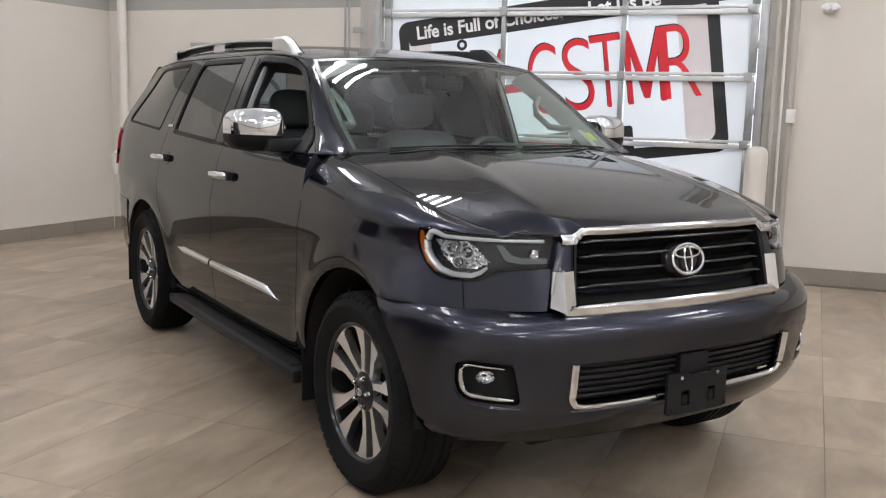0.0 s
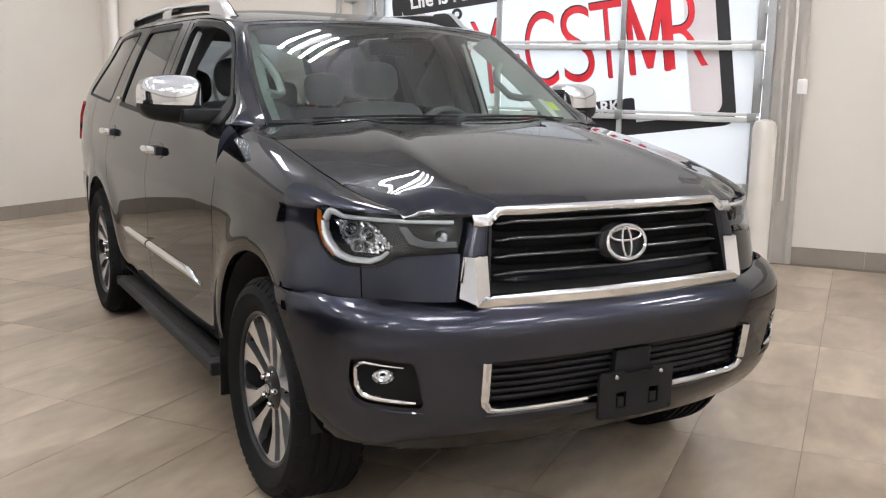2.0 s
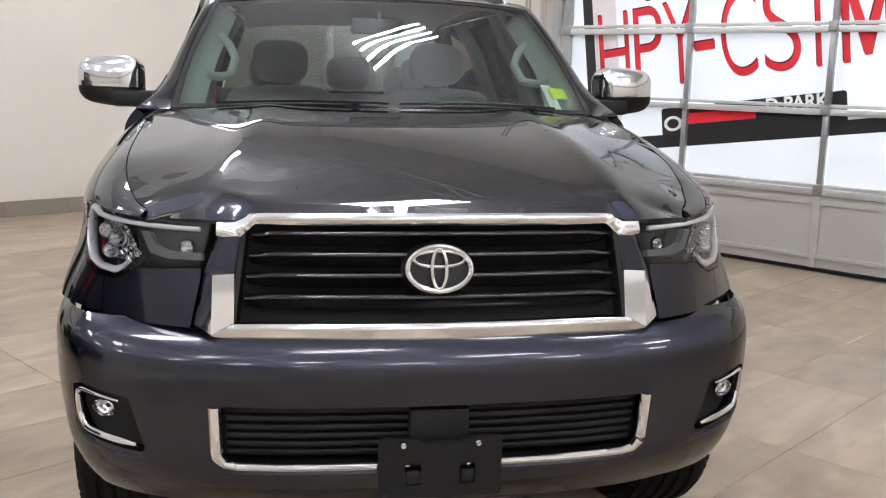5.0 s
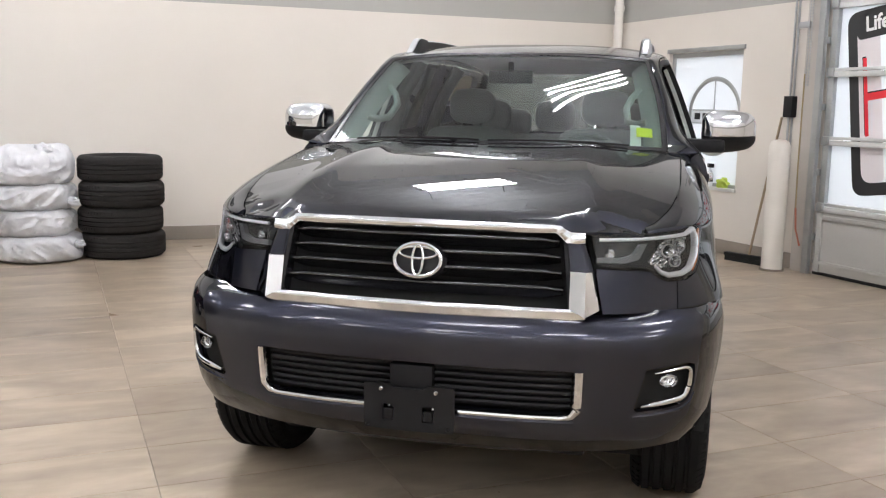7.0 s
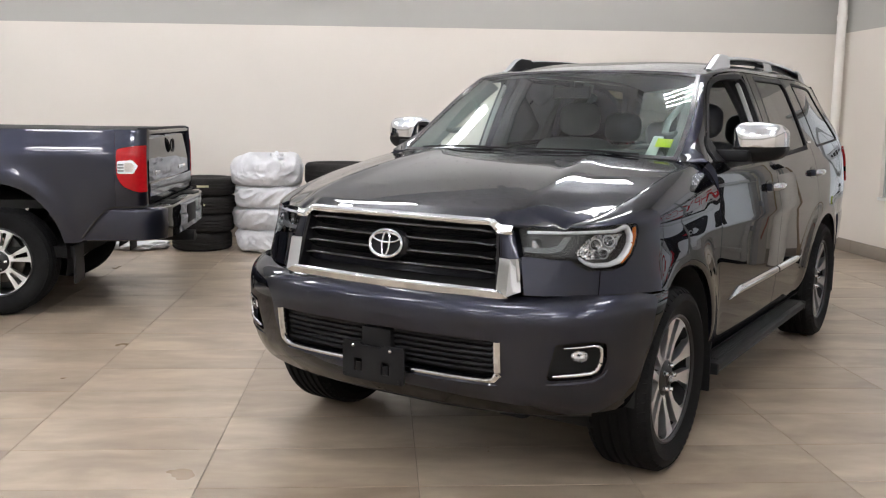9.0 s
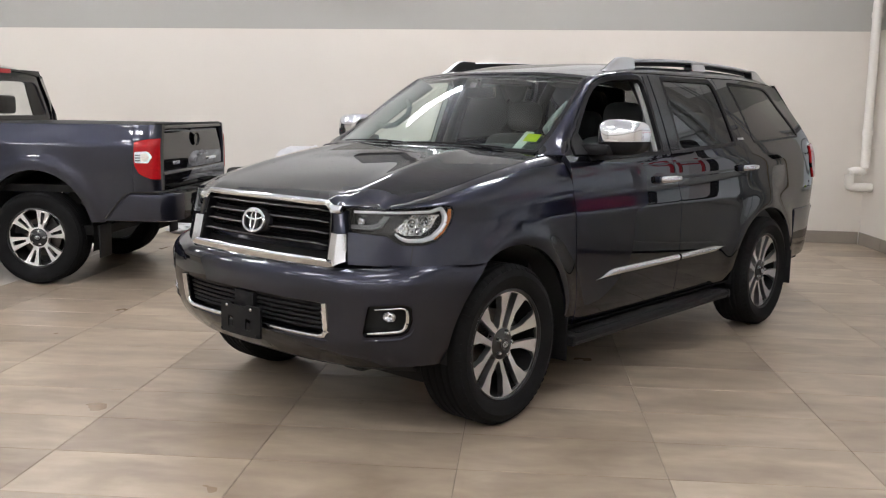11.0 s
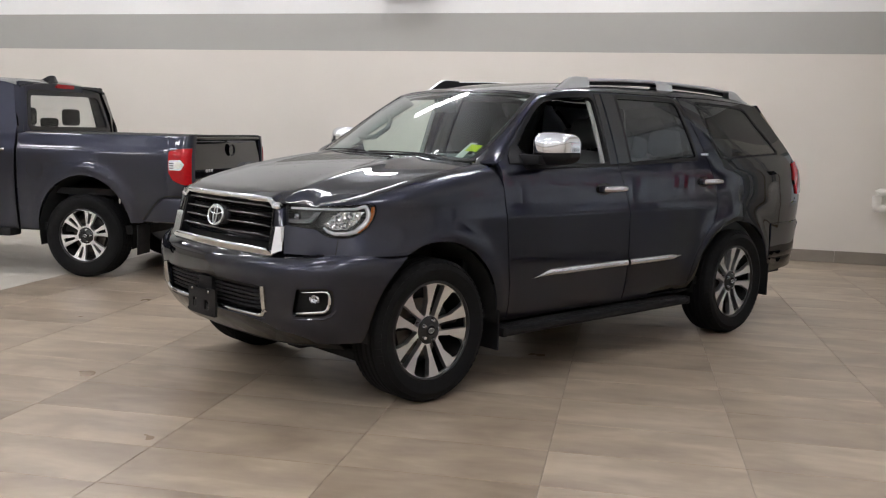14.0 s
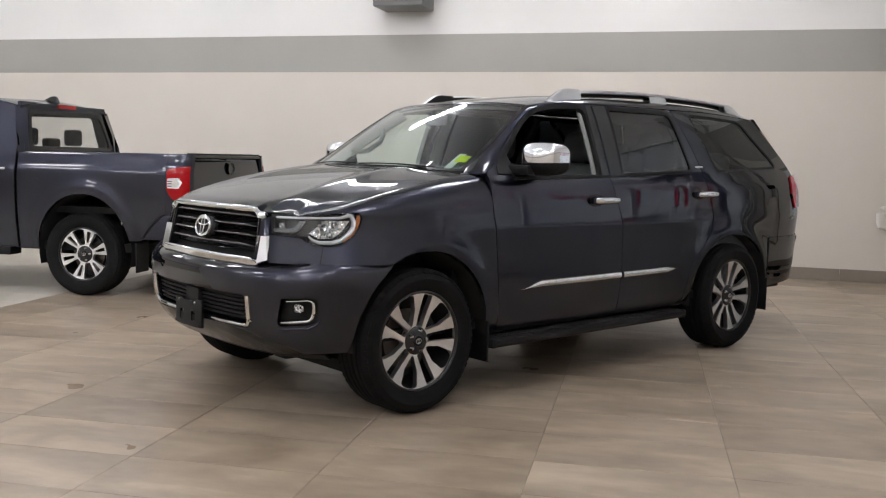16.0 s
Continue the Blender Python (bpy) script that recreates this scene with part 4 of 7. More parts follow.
for sd in (1, -1):
    fd = new("front_door")
    fd.parent = car
    loop = front_top + [(1.50, 1.760)] + [(y - 0.0025, z) for y, z in door_gap] + [(0.609, 0.39)] + [(door_line(z) + 0.002, z) for z in (0.45, 0.6, 0.75, 0.9, 1.075, 1.2)]
    skin_part("door_skin", fd, M_PAINT, surf=side_surf, outer=loop, holes=[WIN_F], step=0.032, thick=0.03, side=sd)
    rim = ring_loop(WIN_F, -0.020)
    skin_part("window_seal", fd, M_BLACK, surf=side_surf, outer=rim, holes=[ring_loop(WIN_F, 0.004)], step=0.03, thick=0.03, proud=0.003, side=sd)
    rd = new("rear_door")
    rd.parent = car
    loop = [(y + 0.0025, z) for y, z in door_gap[::-1]] + [(1.70, 1.763), (2.38, 1.767)] + rear_edge + rear_arc[2:] + [(2.46, 0.39)]
    skin_part("door_skin", rd, M_PAINT, surf=side_surf, outer=loop, holes=[WIN_R], step=0.032, thick=0.03, side=sd)
    skin_part("window_seal", rd, M_BLACK, surf=side_surf, outer=ring_loop(WIN_R, -0.020), holes=[ring_loop(WIN_R, 0.004)], step=0.03, thick=0.012, proud=0.003, side=sd)
    skin_part("window_glass", rd, M_PRIV, "dark tinted door window", surf=side_surf, outer=WIN_R, step=0.06, thick=0.0, proud=-0.006, side=sd)
    # pale strip set inside the window, painting in the reflection on the door pillar
    reflection_loop = [(1.476, 1.312), (1.494, 1.312), (1.503, 1.700), (1.484, 1.712)]
    skin_part("pillar_reflection_strip", fd, M_TRIM, surf=side_surf, outer=reflection_loop, step=0.05, thick=0.02, proud=-0.022, side=sd)
    # black post between the doors
    post = [(1.515, 1.300), (1.535, 1.745), (1.593, 1.752), (1.590, 1.300)]
    skin_part("window_post", fd, M_GLOSSBLACK, surf=side_surf, outer=post, step=0.05, thick=0.004, proud=0.003, side=sd)
    post = [(1.606, 1.305), (1.608, 1.752), (1.742, 1.752), (1.722, 1.305)]
    skin_part("window_post", rd, M_GLOSSBLACK, surf=side_surf, outer=post, step=0.05, thick=0.004, proud=0.003, side=sd)
    # quarter panel
    q_top = [(2.507, 1.765), (2.9, 1.770), (3.3, 1.762), (3.60, 1.750), (3.73, 1.735)]
    q_rear = [(3.83, 1.62), (3.97, 1.42), (4.06, 1.305), (4.16, 1.15), (4.20, 1.0), (4.21, 0.83)]
    inner = [(y + 0.005, z) for y, z in rear_edge[::-1][:-1]]
    loop = q_top + q_rear + [(4.21, 0.44), (3.62, 0.42)] + [p for p in arc(REAR_ARCH, 0, 180, 22)] + [(2.47, 0.39), (2.455, 0.40)] + [(y + 0.004, z) for y, z in rear_arc[::-1][:-2]] + inner
    skin_part("quarter_panel", car, M_PAINT, surf=side_surf, outer=loop, holes=[WIN_Q], step=0.032, thick=0.03, side=sd)
    skin_part("quarter_window", car, M_PRIV, "dark tinted rear quarter window", surf=side_surf, outer=WIN_Q, step=0.06, thick=0.0, proud=-0.004, side=sd)
    skin_part("quarter_window_seal", car, M_BLACK, surf=side_surf, outer=ring_loop(WIN_Q, -0.010), holes=[ring_loop(WIN_Q, 0.005)], step=0.03, thick=0.006, proud=0.002, side=sd)
    badge = [(2.60, 1.357), (2.70, 1.357), (2.70, 1.371), (2.60, 1.371)]
    skin_part("pillar_badge", car, M_CHROME, surf=side_surf, outer=badge, step=0.03, thick=0.004, proud=0.004, side=sd)
    # belt strip under the windows
    skin_part("belt_strip", fd, M_BLACK, surf=side_surf, outer=[(0.72, 1.270), (1.592, 1.285), (1.592, 1.300), (0.72, 1.288)], step=0.03, thick=0.006, proud=0.006, side=sd)
    skin_part("belt_strip", rd, M_BLACK, surf=side_surf, outer=[(1.605, 1.287), (2.545, 1.320), (2.545, 1.335), (1.605, 1.302)], step=0.03, thick=0.006, proud=0.006, side=sd)
    # handles
    for dr, y0, z0 in ((fd, 1.395, 1.143), (rd, 2.555, 1.172)):
        cup = [(y0 + 0.03 + 0.085 * math.cos(a), z0 + 0.038 * math.sin(a)) for a in np.linspace(0, 2 * math.pi, 20)[:-1]]
        skin_part("handle_cup", dr, M_GLOSSBLACK, surf=side_surf, outer=cup, step=0.03, thick=0.001, proud=0.0015, side=sd)
        h = new("door_handle")
        h.parent = dr
        x = half(y0 + 0.15, z0)
        prof = []
        for y, r, off in ((y0 - 0.01, 0.010, 0.004), (y0 + 0.02, 0.017, 0.026), (y0 + 0.08, 0.018, 0.034), (y0 + 0.15, 0.018, 0.036), (y0 + 0.215, 0.017, 0.030), (y0 + 0.236, 0.010, 0.006)):
            prof.append((sd * (x + off), y, z0 - 0.002 + (y - y0) * 0.01))
        part("grip", tube(prof, [0.012, 0.020, 0.022, 0.022, 0.020, 0.012], 12, flat=1.0), M_CHROME, h, "chrome grip")
        part("handle_mount", box(sd * (x - 0.01), sd * (x + 0.030), y0 - 0.022, y0 + 0.028, z0 - 0.020, z0 + 0.020, 0.008), M_PAINT, h)
    # chrome side moulding in two pieces
    for dr, a, b in ((fd, 0.765, 1.702), (rd, 1.728, 2.37)):
        lo = lambda y: 0.622 + 0.004 * (y - 0.76)
        hi = lambda y: 0.668 + 0.003 * (y - 0.76)
        if dr is fd:
            loop = [(a, lo(a) - 0.004), (b, lo(b)), (b, hi(b)), (a + 0.17, hi(a)), (a + 0.05, 0.640)]
        else:
            loop = [(a, lo(a)), (b - 0.20, lo(b) + 0.002), (b, 0.652), (b - 0.12, hi(b)), (a, hi(a))]
        n = 26
        rows = []
        for k in range(n + 1):
            y = a + (b - a) * k / n
            t = (y - a) / 0.20 if dr is fd else (b - y) / 0.16
            top, bot = hi(y), lo(y)
            full = smooth(min(1.0, t)) if t < 1 else 1.0
            if dr is fd:
                top = bot + (top - bot) * max(0.04, full)
            else:
                mid_z = (top + bot) / 2 + 0.006
                top, bot = mid_z + (top - mid_z) * max(0.04, full), mid_z + (bot - mid_z) * max(0.04, full)
            rows.append([(sd * (half(y, bot + (top - bot) * j / 8) + 0.020 * math.sin(math.pi * min(1, max(0, j / 8))) ** 0.45 * (0.3 + 0.7 * max(0.1, full))), y, bot + (top - bot) * j / 8) for j in range(9)])
        part("side_moulding", loft(rows), M_CHROME, dr, "bright chrome side moulding")
    # sill and running board
    part("sill", loft([[(sd * x, y, z) for y in np.linspace(0.52, 2.50, 12)] for x, z in ((0.925, 0.40), (0.918, 0.385), (0.86, 0.36), (0.80, 0.36))]), M_BLACK, car)
    rb = new("running_board")
    rb.parent = car
    c = [[(sd * x, y, z) for y in np.linspace(0.53, 2.42, 16)] for x, z in ((0.80, 0.352), (0.90, 0.358), (0.965, 0.355), (0.988, 0.345), (0.992, 0.325), (0.978, 0.302), (0.90, 0.295), (0.80, 0.300))]
    part("board", loft(c + [c[0]]), M_BLACK, rb)
    for yy, yd in ((0.53, -0.03), (2.42, 0.03)):
        part("board_end", box(sd * 0.82, sd * 0.990, yy - 0.02, yy + 0.02, 0.300, 0.356, 0.012), M_BLACK, rb)
    for k in range(7):
        part("tread_rib", box(sd * (0.872 + k * 0.014), sd * (0.879 + k * 0.014), 0.60, 2.35, 0.352, 0.3615, 0.002, 1), M_BLACK, rb)
    for y in (0.8, 1.5, 2.2):
        part("board_bracket", box(sd * 0.70, sd * 0.95, y - 0.025, y + 0.025, 0.30, 0.34, 0.004), M_BLACK, rb)
    # pillar and roof rail strip from the bonnet to the tail, between the doors and the glass
    low, high = [], []
    N1 = 46
    top_line = front_top + [(1.50, 1.760), (1.70, 1.763), (2.38, 1.767), (2.9, 1.770), (3.3, 1.762), (3.60, 1.750), (3.73, 1.735)]
    tl = table(top_line)
    for i in range(N1):
        y = 0.50 + (3.73 - 0.50) * (i / (N1 - 1)) ** 1.15
        z = tl(y) + 0.004
        low.append(Vector((half(y, z), y, z)))
    for i in range(N1):
        y = low[i].y
        if y < 1.07:
            p = Vector(ws_surf(1.0, ws_edge_b(y))) + Vector((0.004, 0, 0.002))
        else:
            p = Vector((roof_half(y), y, roof_rim(y)))
        high.append(p)
    low = [Vector(nose_surf(nose_at_y(y), 1.25)) + Vector((0, 0, 0.001)) for y in (0.38, 0.42, 0.455)] + low
    high = [Vector(ws_surf(1.0, 0.0)) + Vector((0.004, o, -0.004)) for o in (-0.03, -0.016, -0.004)] + high
    rows = []
    for j in range(9):
        w = j / 8
        row = []
        for a, b in zip(low, high):
            p = a.lerp(b, w)
            out = Vector((0.55, -0.15 if a.y < 1.2 else 0.0, 0.75)).normalized()
            p = p + out * 0.09 * (a - b).length * 4 * w * (1 - w)
            row.append((sd * p.x, p.y, p.z))
        rows.append(row)
    part("roof_side", solid(loft(rows), 0.01), M_PAINT, car)
    # roof rail
    rr = new("roof_rail")
    rr.parent = car
    xr = 0.615
    zr = table([(1.35, 1.812), (1.6, 1.840), (1.9, 1.856), (2.4, 1.868), (3.0, 1.860), (3.45, 1.836), (3.62, 1.81)])
    pts = [(sd * (xr + 0.015 * math.sin((y - 1.3) / 2.2 * math.pi)), y, zr(y)) for y in np.linspace(1.58, 3.46, 22)]
    c = []
    for dx, dz in ((-0.016, 0.008), (-0.010, 0.013), (0.010, 0.013), (0.017, 0.006), (0.017, -0.004), (0.0, -0.008), (-0.016, -0.004)):
        c.append([(x + dx, y, z + dz) for x, y, z in pts])
    part("rail_lining", loft([[(x - sd * dx, y, z + dz) for x, y, z in pts] for dx, dz in ((0.020, 0.008), (0.023, 0.0), (0.021, -0.030), (0.016, -0.032))]), M_BLACK, rr)
    part("rail_bar", loft(c + [c[0]]), M_SATIN, rr, "satin silver rail")
    for y0, y1, name in ((1.28, 1.60, "front_foot"), (2.36, 2.56, "middle_foot"), (3.34, 3.64, "rear_foot")):
        secs = []
        for k in range(9):
            t = k / 8
            y = y0 + (y1 - y0) * t
            zb = roof_surf(xr, min(y, 3.6))[2] - 0.01
            if name == "front_foot":
                zt = zb + 0.012 + (zr(1.62) + 0.008 - zb) * smooth(t * 1.6) * 0.98
            elif name == "rear_foot":
                zt = zb + 0.012 + (zr(3.36) + 0.006 - zb) * smooth((1 - t) * 1.2) * 0.93
            else:
                zt = zr(y) - 0.004
            xc = sd * (xr + 0.012)
            wd = 0.026
            secs.append([(xc - wd, y, zb), (xc - wd * 0.9, y, zt - 0.012), (xc - wd * 0.5, y, zt), (xc + wd * 0.5, y, zt), (xc + wd * 0.9, y, zt - 0.014), (xc + wd * 1.2, y, zb)])
        bm = loft(secs)
        part(name, bm, M_SATIN, rr)
        inner_side = [[(xc - sd * wd * k, q[0][1], q[0][2] + (q[2][2] - q[0][2]) * h) for k, h in ((1.30, 0.0), (1.08, 0.75), (0.75, 0.97))] for q in secs]
        part("foot_lining", loft(inner_side), M_BLACK, rr)
    # mirror
    mr = new("door_mirror")
    mr.parent = fd
    def shell(z, upper):
        bm = cut_z(round_box((0.240, 0.200, 0.182), 0.050, 16, (0.0, 0.018, 0.010)), z, upper)
        for v in bm.verts:
            t = v.co.x / 0.240 + 0.5
            v.co.y += 0.055 * t * t * (0.5 - v.co.y / 0.200)
            v.co.z += -0.012 * t * t if v.co.z > 0 else 0.020 * t * t * (-v.co.z / 0.09)
            v.co = Vector((sd * (v.co.x + 1.038), v.co.y + 0.854, v.co.z + 1.393))
        return bm
    part("mirror_cap", shell(-0.022, True), M_CHROME, mr, "chrome mirror cap")
    part("mirror_base", shell(-0.025, False), M_BLACK, mr)
    glass = skin(lambda x, z: (x, 0.957, z), rounded([(0.955, 1.335), (1.135, 1.345), (1.135, 1.455), (0.955, 1.46)], 0.03, 4), step=0.05, thick=0.004, side=sd, flip=True)
    part("mirror_glass", glass, M_CHROME, mr)
    part("mirror_arm", box(sd * 0.80, sd * 1.02, 0.72, 0.86, 1.298, 1.358, 0.02), M_BLACK, mr)
    sail = [(0.60, 1.300), (0.63, 1.345), (0.72, 1.42), (0.755, 1.40), (0.77, 1.296)]
    skin_part("mirror_foot", mr, M_BLACK, surf=side_surf, outer=sail, step=0.03, thick=0.02, proud=0.008, side=sd)
    # mud flaps, arch liners, tail lamps
    for (cy, cz, ry, rz), nm in ((FRONT_ARCH, "front"), (REAR_ARCH, "rear")):
        rows = [[(sd * x, y, z) for y, z in arc((cy, cz, ry - 0.004, rz - 0.004), -4, 184, 24)] for x in (0.945, 0.90, 0.60)]
        part("arch_liner", loft(rows), M_DARK, car)
    part("mud_flap", box(sd * 0.74, sd * 0.955, 0.500, 0.512, 0.22, 0.46, 0.004), M_BLACK, car)
    part("mud_flap", box(sd * 0.74, sd * 0.945, 3.610, 3.622, 0.24, 0.50, 0.004), M_BLACK, car)
    tail = [(4.055, 1.312), (3.99, 1.295), (3.995, 1.16), (4.07, 1.045), (4.186, 1.055), (4.158, 1.16)]
    tl_ob = new("tail_lamp")
    tl_ob.parent = car
    skin_part("tail_lens", tl_ob, M_RED, "red tail lamp", surf=side_surf, outer=tail, step=0.03, thick=0.03, proud=0.012, side=sd)
    # bumper end
    part("rear_bumper_end", solid(loft([[(sd * (half(y, z) + o), y, z) for y in np.linspace(3.607, 4.22, 12)] for z, o in ((0.43, -0.06), (0.46, -0.01), (0.56, 0.004), (0.70, 0.007), (0.79, 0.010), (0.82, 0.006), (0.83, -0.02))]), 0.01), M_PAINT, car)

# tail: closing panels, rear glass and bumper
tail_rows = []
for z in (0.42, 0.60, 0.80, 0.83, 1.0, 1.15, 1.305):
    y = table([(0.42, 4.18), (0.80, 4.32), (0.83, 4.28), (1.0, 4.27), (1.15, 4.24), (1.305, 4.16)])(z)
    xh = half(4.17, z) - 0.004
    tail_rows.append([(xh * a, y - 0.10 * abs(a) ** 4, z) for a in np.linspace(-1, 1, 17)])
part("tailgate", solid(loft(tail_rows), 0.02), M_PAINT, car)
tg = [[(0.83 * a * k, yy - 0.08 * abs(a) ** 4, zz) for a in np.linspace(-1, 1, 15)] for k, yy, zz in ((1.0, 4.16, 1.30), (0.93, 4.03, 1.50), (0.80, 3.84, 1.76))]
part("rear_window", loft(tg), M_TAILGLASS, car, "dark tinted rear window")
# roof
loop = [(roof_half(y) - 0.002, y) for y in np.linspace(1.085, 3.75, 32)]
front = [(x, 1.081 - 0.070 * (1 - (x / 0.65) ** 2)) for x in np.linspace(0.642, -0.642, 20)]
rear = [(x, 3.77 + 0.06 * (1 - (x / 0.60) ** 2)) for x in np.linspace(-0.58, 0.58, 14)]
loop = loop[::-1] + front + [(-x, y) for x, y in loop] + rear
skin_part("roof", car, M_PAINT, surf=roof_surf, outer=loop, step=0.06, thick=0.02)
part("headliner", loft([[(x, y, roof_surf(x, y)[2] - 0.035) for x in np.linspace(-0.64, 0.64, 9)] for y in np.linspace(1.06, 3.75, 10)]), M_TRIM, car)
# windscreen
sq = [(-1 + 2 * i / 20, 0) for i in range(20)] + [(1, i / 10) for i in range(10)] + [(1 - 2 * i / 20, 1) for i in range(20)] + [(-1, 1 - i / 10) for i in range(10)]
part("windscreen", skin(ws_surf, sq, step=0.08, thick=0.0), M_WS, car, "greenish windscreen")
rim_in = [(a * 0.972, 0.03 + b * 0.94) for a, b in sq]
part("windscreen_seal", skin(ws_surf, sq, [rim_in], step=0.05, thick=0.004, proud=0.0015), M_GLOSSBLACK, car)
# wipers
for x0, x1 in ((-0.62, -0.02), (0.02, 0.62)):
    pts = [tuple(Vector(ws_surf(x / 0.785, 0.022 + 0.012 * math.sin((x - x0) * 5))) + Vector((0, -0.008, 0.008))) for x in np.linspace(x0, x1, 10)]
    w = part("wiper", tube(pts, 0.0045, 6), M_BLACK, car)
    part("wiper_arm", tube([(x1 - 0.02, 0.29 + 0.14 * (x1 / 0.8) ** 2, 1.312), pts[7], pts[5]], 0.006, 6), M_BLACK, w)
# stickers on the glass
def on_ws(a0, a1, b0, b1, off):
    return loft([[tuple(Vector(ws_surf(a, b)) + Vector((0, 0.01 * off, -0.016 * off))) for a in np.linspace(a0, a1, 4)] for b in np.linspace(b0, b1, 4)])


part("paper_tag", on_ws(0.80, 0.86, 0.08, 0.28, 1.3), M_PAPER, car)
part("yellow_sticker", on_ws(0.835, 0.925, 0.155, 0.245, 0.9), M_STICK, car, "small yellow sticker")
# inside
part("dashboard", loft([[(x, y + 0.10 * (x / 0.8) ** 2, z) for x in np.linspace(-0.80, 0.80, 17)] for y, z in ((0.40, 1.285), (0.62, 1.300), (0.82, 1.285), (0.90, 1.20), (0.86, 0.95), (0.80, 0.70))]), M_DASH, car)
part("dash_hood", box(0.20, 0.56, 0.62, 0.86, 1.27, 1.338, 0.03, 3), M_DASH, car)
bm = bmesh.new()
ring = [(0.38 + 0.185 * math.cos(a), 0.98 + 0.07 * math.sin(a), 1.18 + 0.172 * math.sin(a)) for a in np.linspace(0, 2 * math.pi, 40)]
tube(ring, 0.016, 10, bm, cap=False)
add_to(bm, box(0.33, 0.43, 0.96, 1.0, 1.12, 1.22, 0.02))
tube([(0.2, 0.98, 1.19), (0.56, 0.98, 1.19)], 0.014, 8, bm)
part("steering_wheel", bm, M_DASH, car)
part("rear_view_mirror", box(-0.11, 0.11, 0.90, 0.93, 1.60, 1.665, 0.014), M_BLACK, car)
part("mirror_stem", tube([(0, 0.91, 1.705), (0, 0.915, 1.64)], 0.014, 8), M_BLACK, car)


def seat(x, y, wide, back, rest, z0=0.75):
    st = new("seat")
    st.parent = car
    h = wide / 2
    part("cushion", box(x - h, x + h, y - 0.28, y + 0.26, z0 - 0.10, z0 + 0.10, 0.05, 3), M_SEAT, st)
    bk = turned(round_box((wide, 0.17, back), 0.075, 10, (0.0, 0.02, 0.02)), Matrix.Translation((x, 0, back / 2)))
    bmesh.ops.transform(bk, matrix=Matrix.Translation((0, y + 0.27, z0)) @ pose(0, 0, 0, -14), verts=bk.verts)
    part("backrest", bk, M_SEAT, st)
    for k, xr in enumerate(rest):
        hd = turned(round_box((0.26, 0.12, 0.19), 0.055, 8, (0.01, 0.012, 0.012)), Matrix.Translation((xr, 0, 0.095)))
        part("headrest", turned(hd, Matrix.Translation((0, y + 0.30 + back * 0.25, z0 + back * 0.97 + 0.045)) @ pose(0, 0, 0, -8)), M_SEAT, st)
        for dx in (-0.06, 0.06):
            part("headrest_post", tube([(xr + dx, y + 0.28 + back * 0.24, z0 + back * 0.90), (xr + dx, y + 0.30 + back * 0.25, z0 + back * 0.99 + 0.06)], 0.007, 8), M_CHROME, st)


seat(-0.40, 1.45, 0.54, 0.62, (-0.40,))
seat(0.40, 1.45, 0.54, 0.62, (0.40,))
seat(0.0, 2.35, 1.36, 0.56, (-0.45, 0.0, 0.45))
seat(0.0, 3.15, 1.26, 0.50, (-0.42, 0.42))
for sd in (1, -1):
    for i in range(2):
        y = 1.60 + i * 0.98
        part("pillar_trim", tube([(sd * 0.84, y, 1.28), (sd * 0.75, y + 0.02, 1.55), (sd * 0.64, y + 0.02, 1.74)], [0.05, 0.04, 0.04], 10, flat=1.0), M_DASH, car)
    rows = []
    for k in range(6):
        w = k / 5
        rows.append([tuple(Vector(ws_surf(sd * (1.0 - 0.125 * w), b)) + Vector((0, 0.018 + 0.05 * w, -0.012 - 0.055 * w * w))) for b in np.linspace(0.0, 0.99, 12)])
    part("pillar_trim", solid(loft(rows), 0.012), M_TRIM, car, "light grey windscreen pillar trim")
    hp = [tuple(Vector(ws_surf(sd * (0.90 - o), b)) + Vector((0, 0.06 + 0.3 * o, -0.04 - 0.5 * o))) for b, o in ((0.36, 0.0), (0.40, 0.06), (0.47, 0.105), (0.62, 0.105), (0.69, 0.06), (0.73, 0.0))]
    part("grab_handle", tube(hp, 0.017, 8), M_TRIM, car)
    part("door_card", loft([[(sd * x, y, z) for y in np.linspace(0.6, 3.6, 6)] for x, z in ((0.85, 0.5), (0.85, 1.1), (0.87, 1.28))]), M_DASH, car)
# floor pan and chassis
part("floor_pan", box(-0.86, 0.86, -0.45, 3.95, 0.40, 0.46, 0.01), M_DARK, car)
# unseen slab added to hold light back and deepen the shadow under the car
part("underbody_light_block", box(-0.74, 0.74, -0.36, 3.90, 0.235, 0.30, 0.01), M_DARK, car)
part("bulkhead", box(-0.80, 0.80, 0.35, 0.39, 0.45, 1.28, 0.0), M_DARK, car)
part("engine_block", box(-0.55, 0.55, -0.58, 0.35, 0.45, 1.0, 0.05), M_DARK, car)
part("chassis_rail", box(-0.55, -0.42, -0.6, 3.9, 0.30, 0.42, 0.02), M_BLACK, car)
part("chassis_rail", box(0.42, 0.55, -0.6, 3.9, 0.30, 0.42, 0.02), M_BLACK, car)
for y in (0.0, 3.10):
    part("axle", tube([(-0.8, y, 0.38), (0.8, y, 0.38)], 0.05, 10), M_BLACK, car)
for sd in (1, -1):
    for y in (0.0, 3.10):
        wheel(car, sd * 0.832, y, 0.397, sd, 0.397, 0.282, "twin")

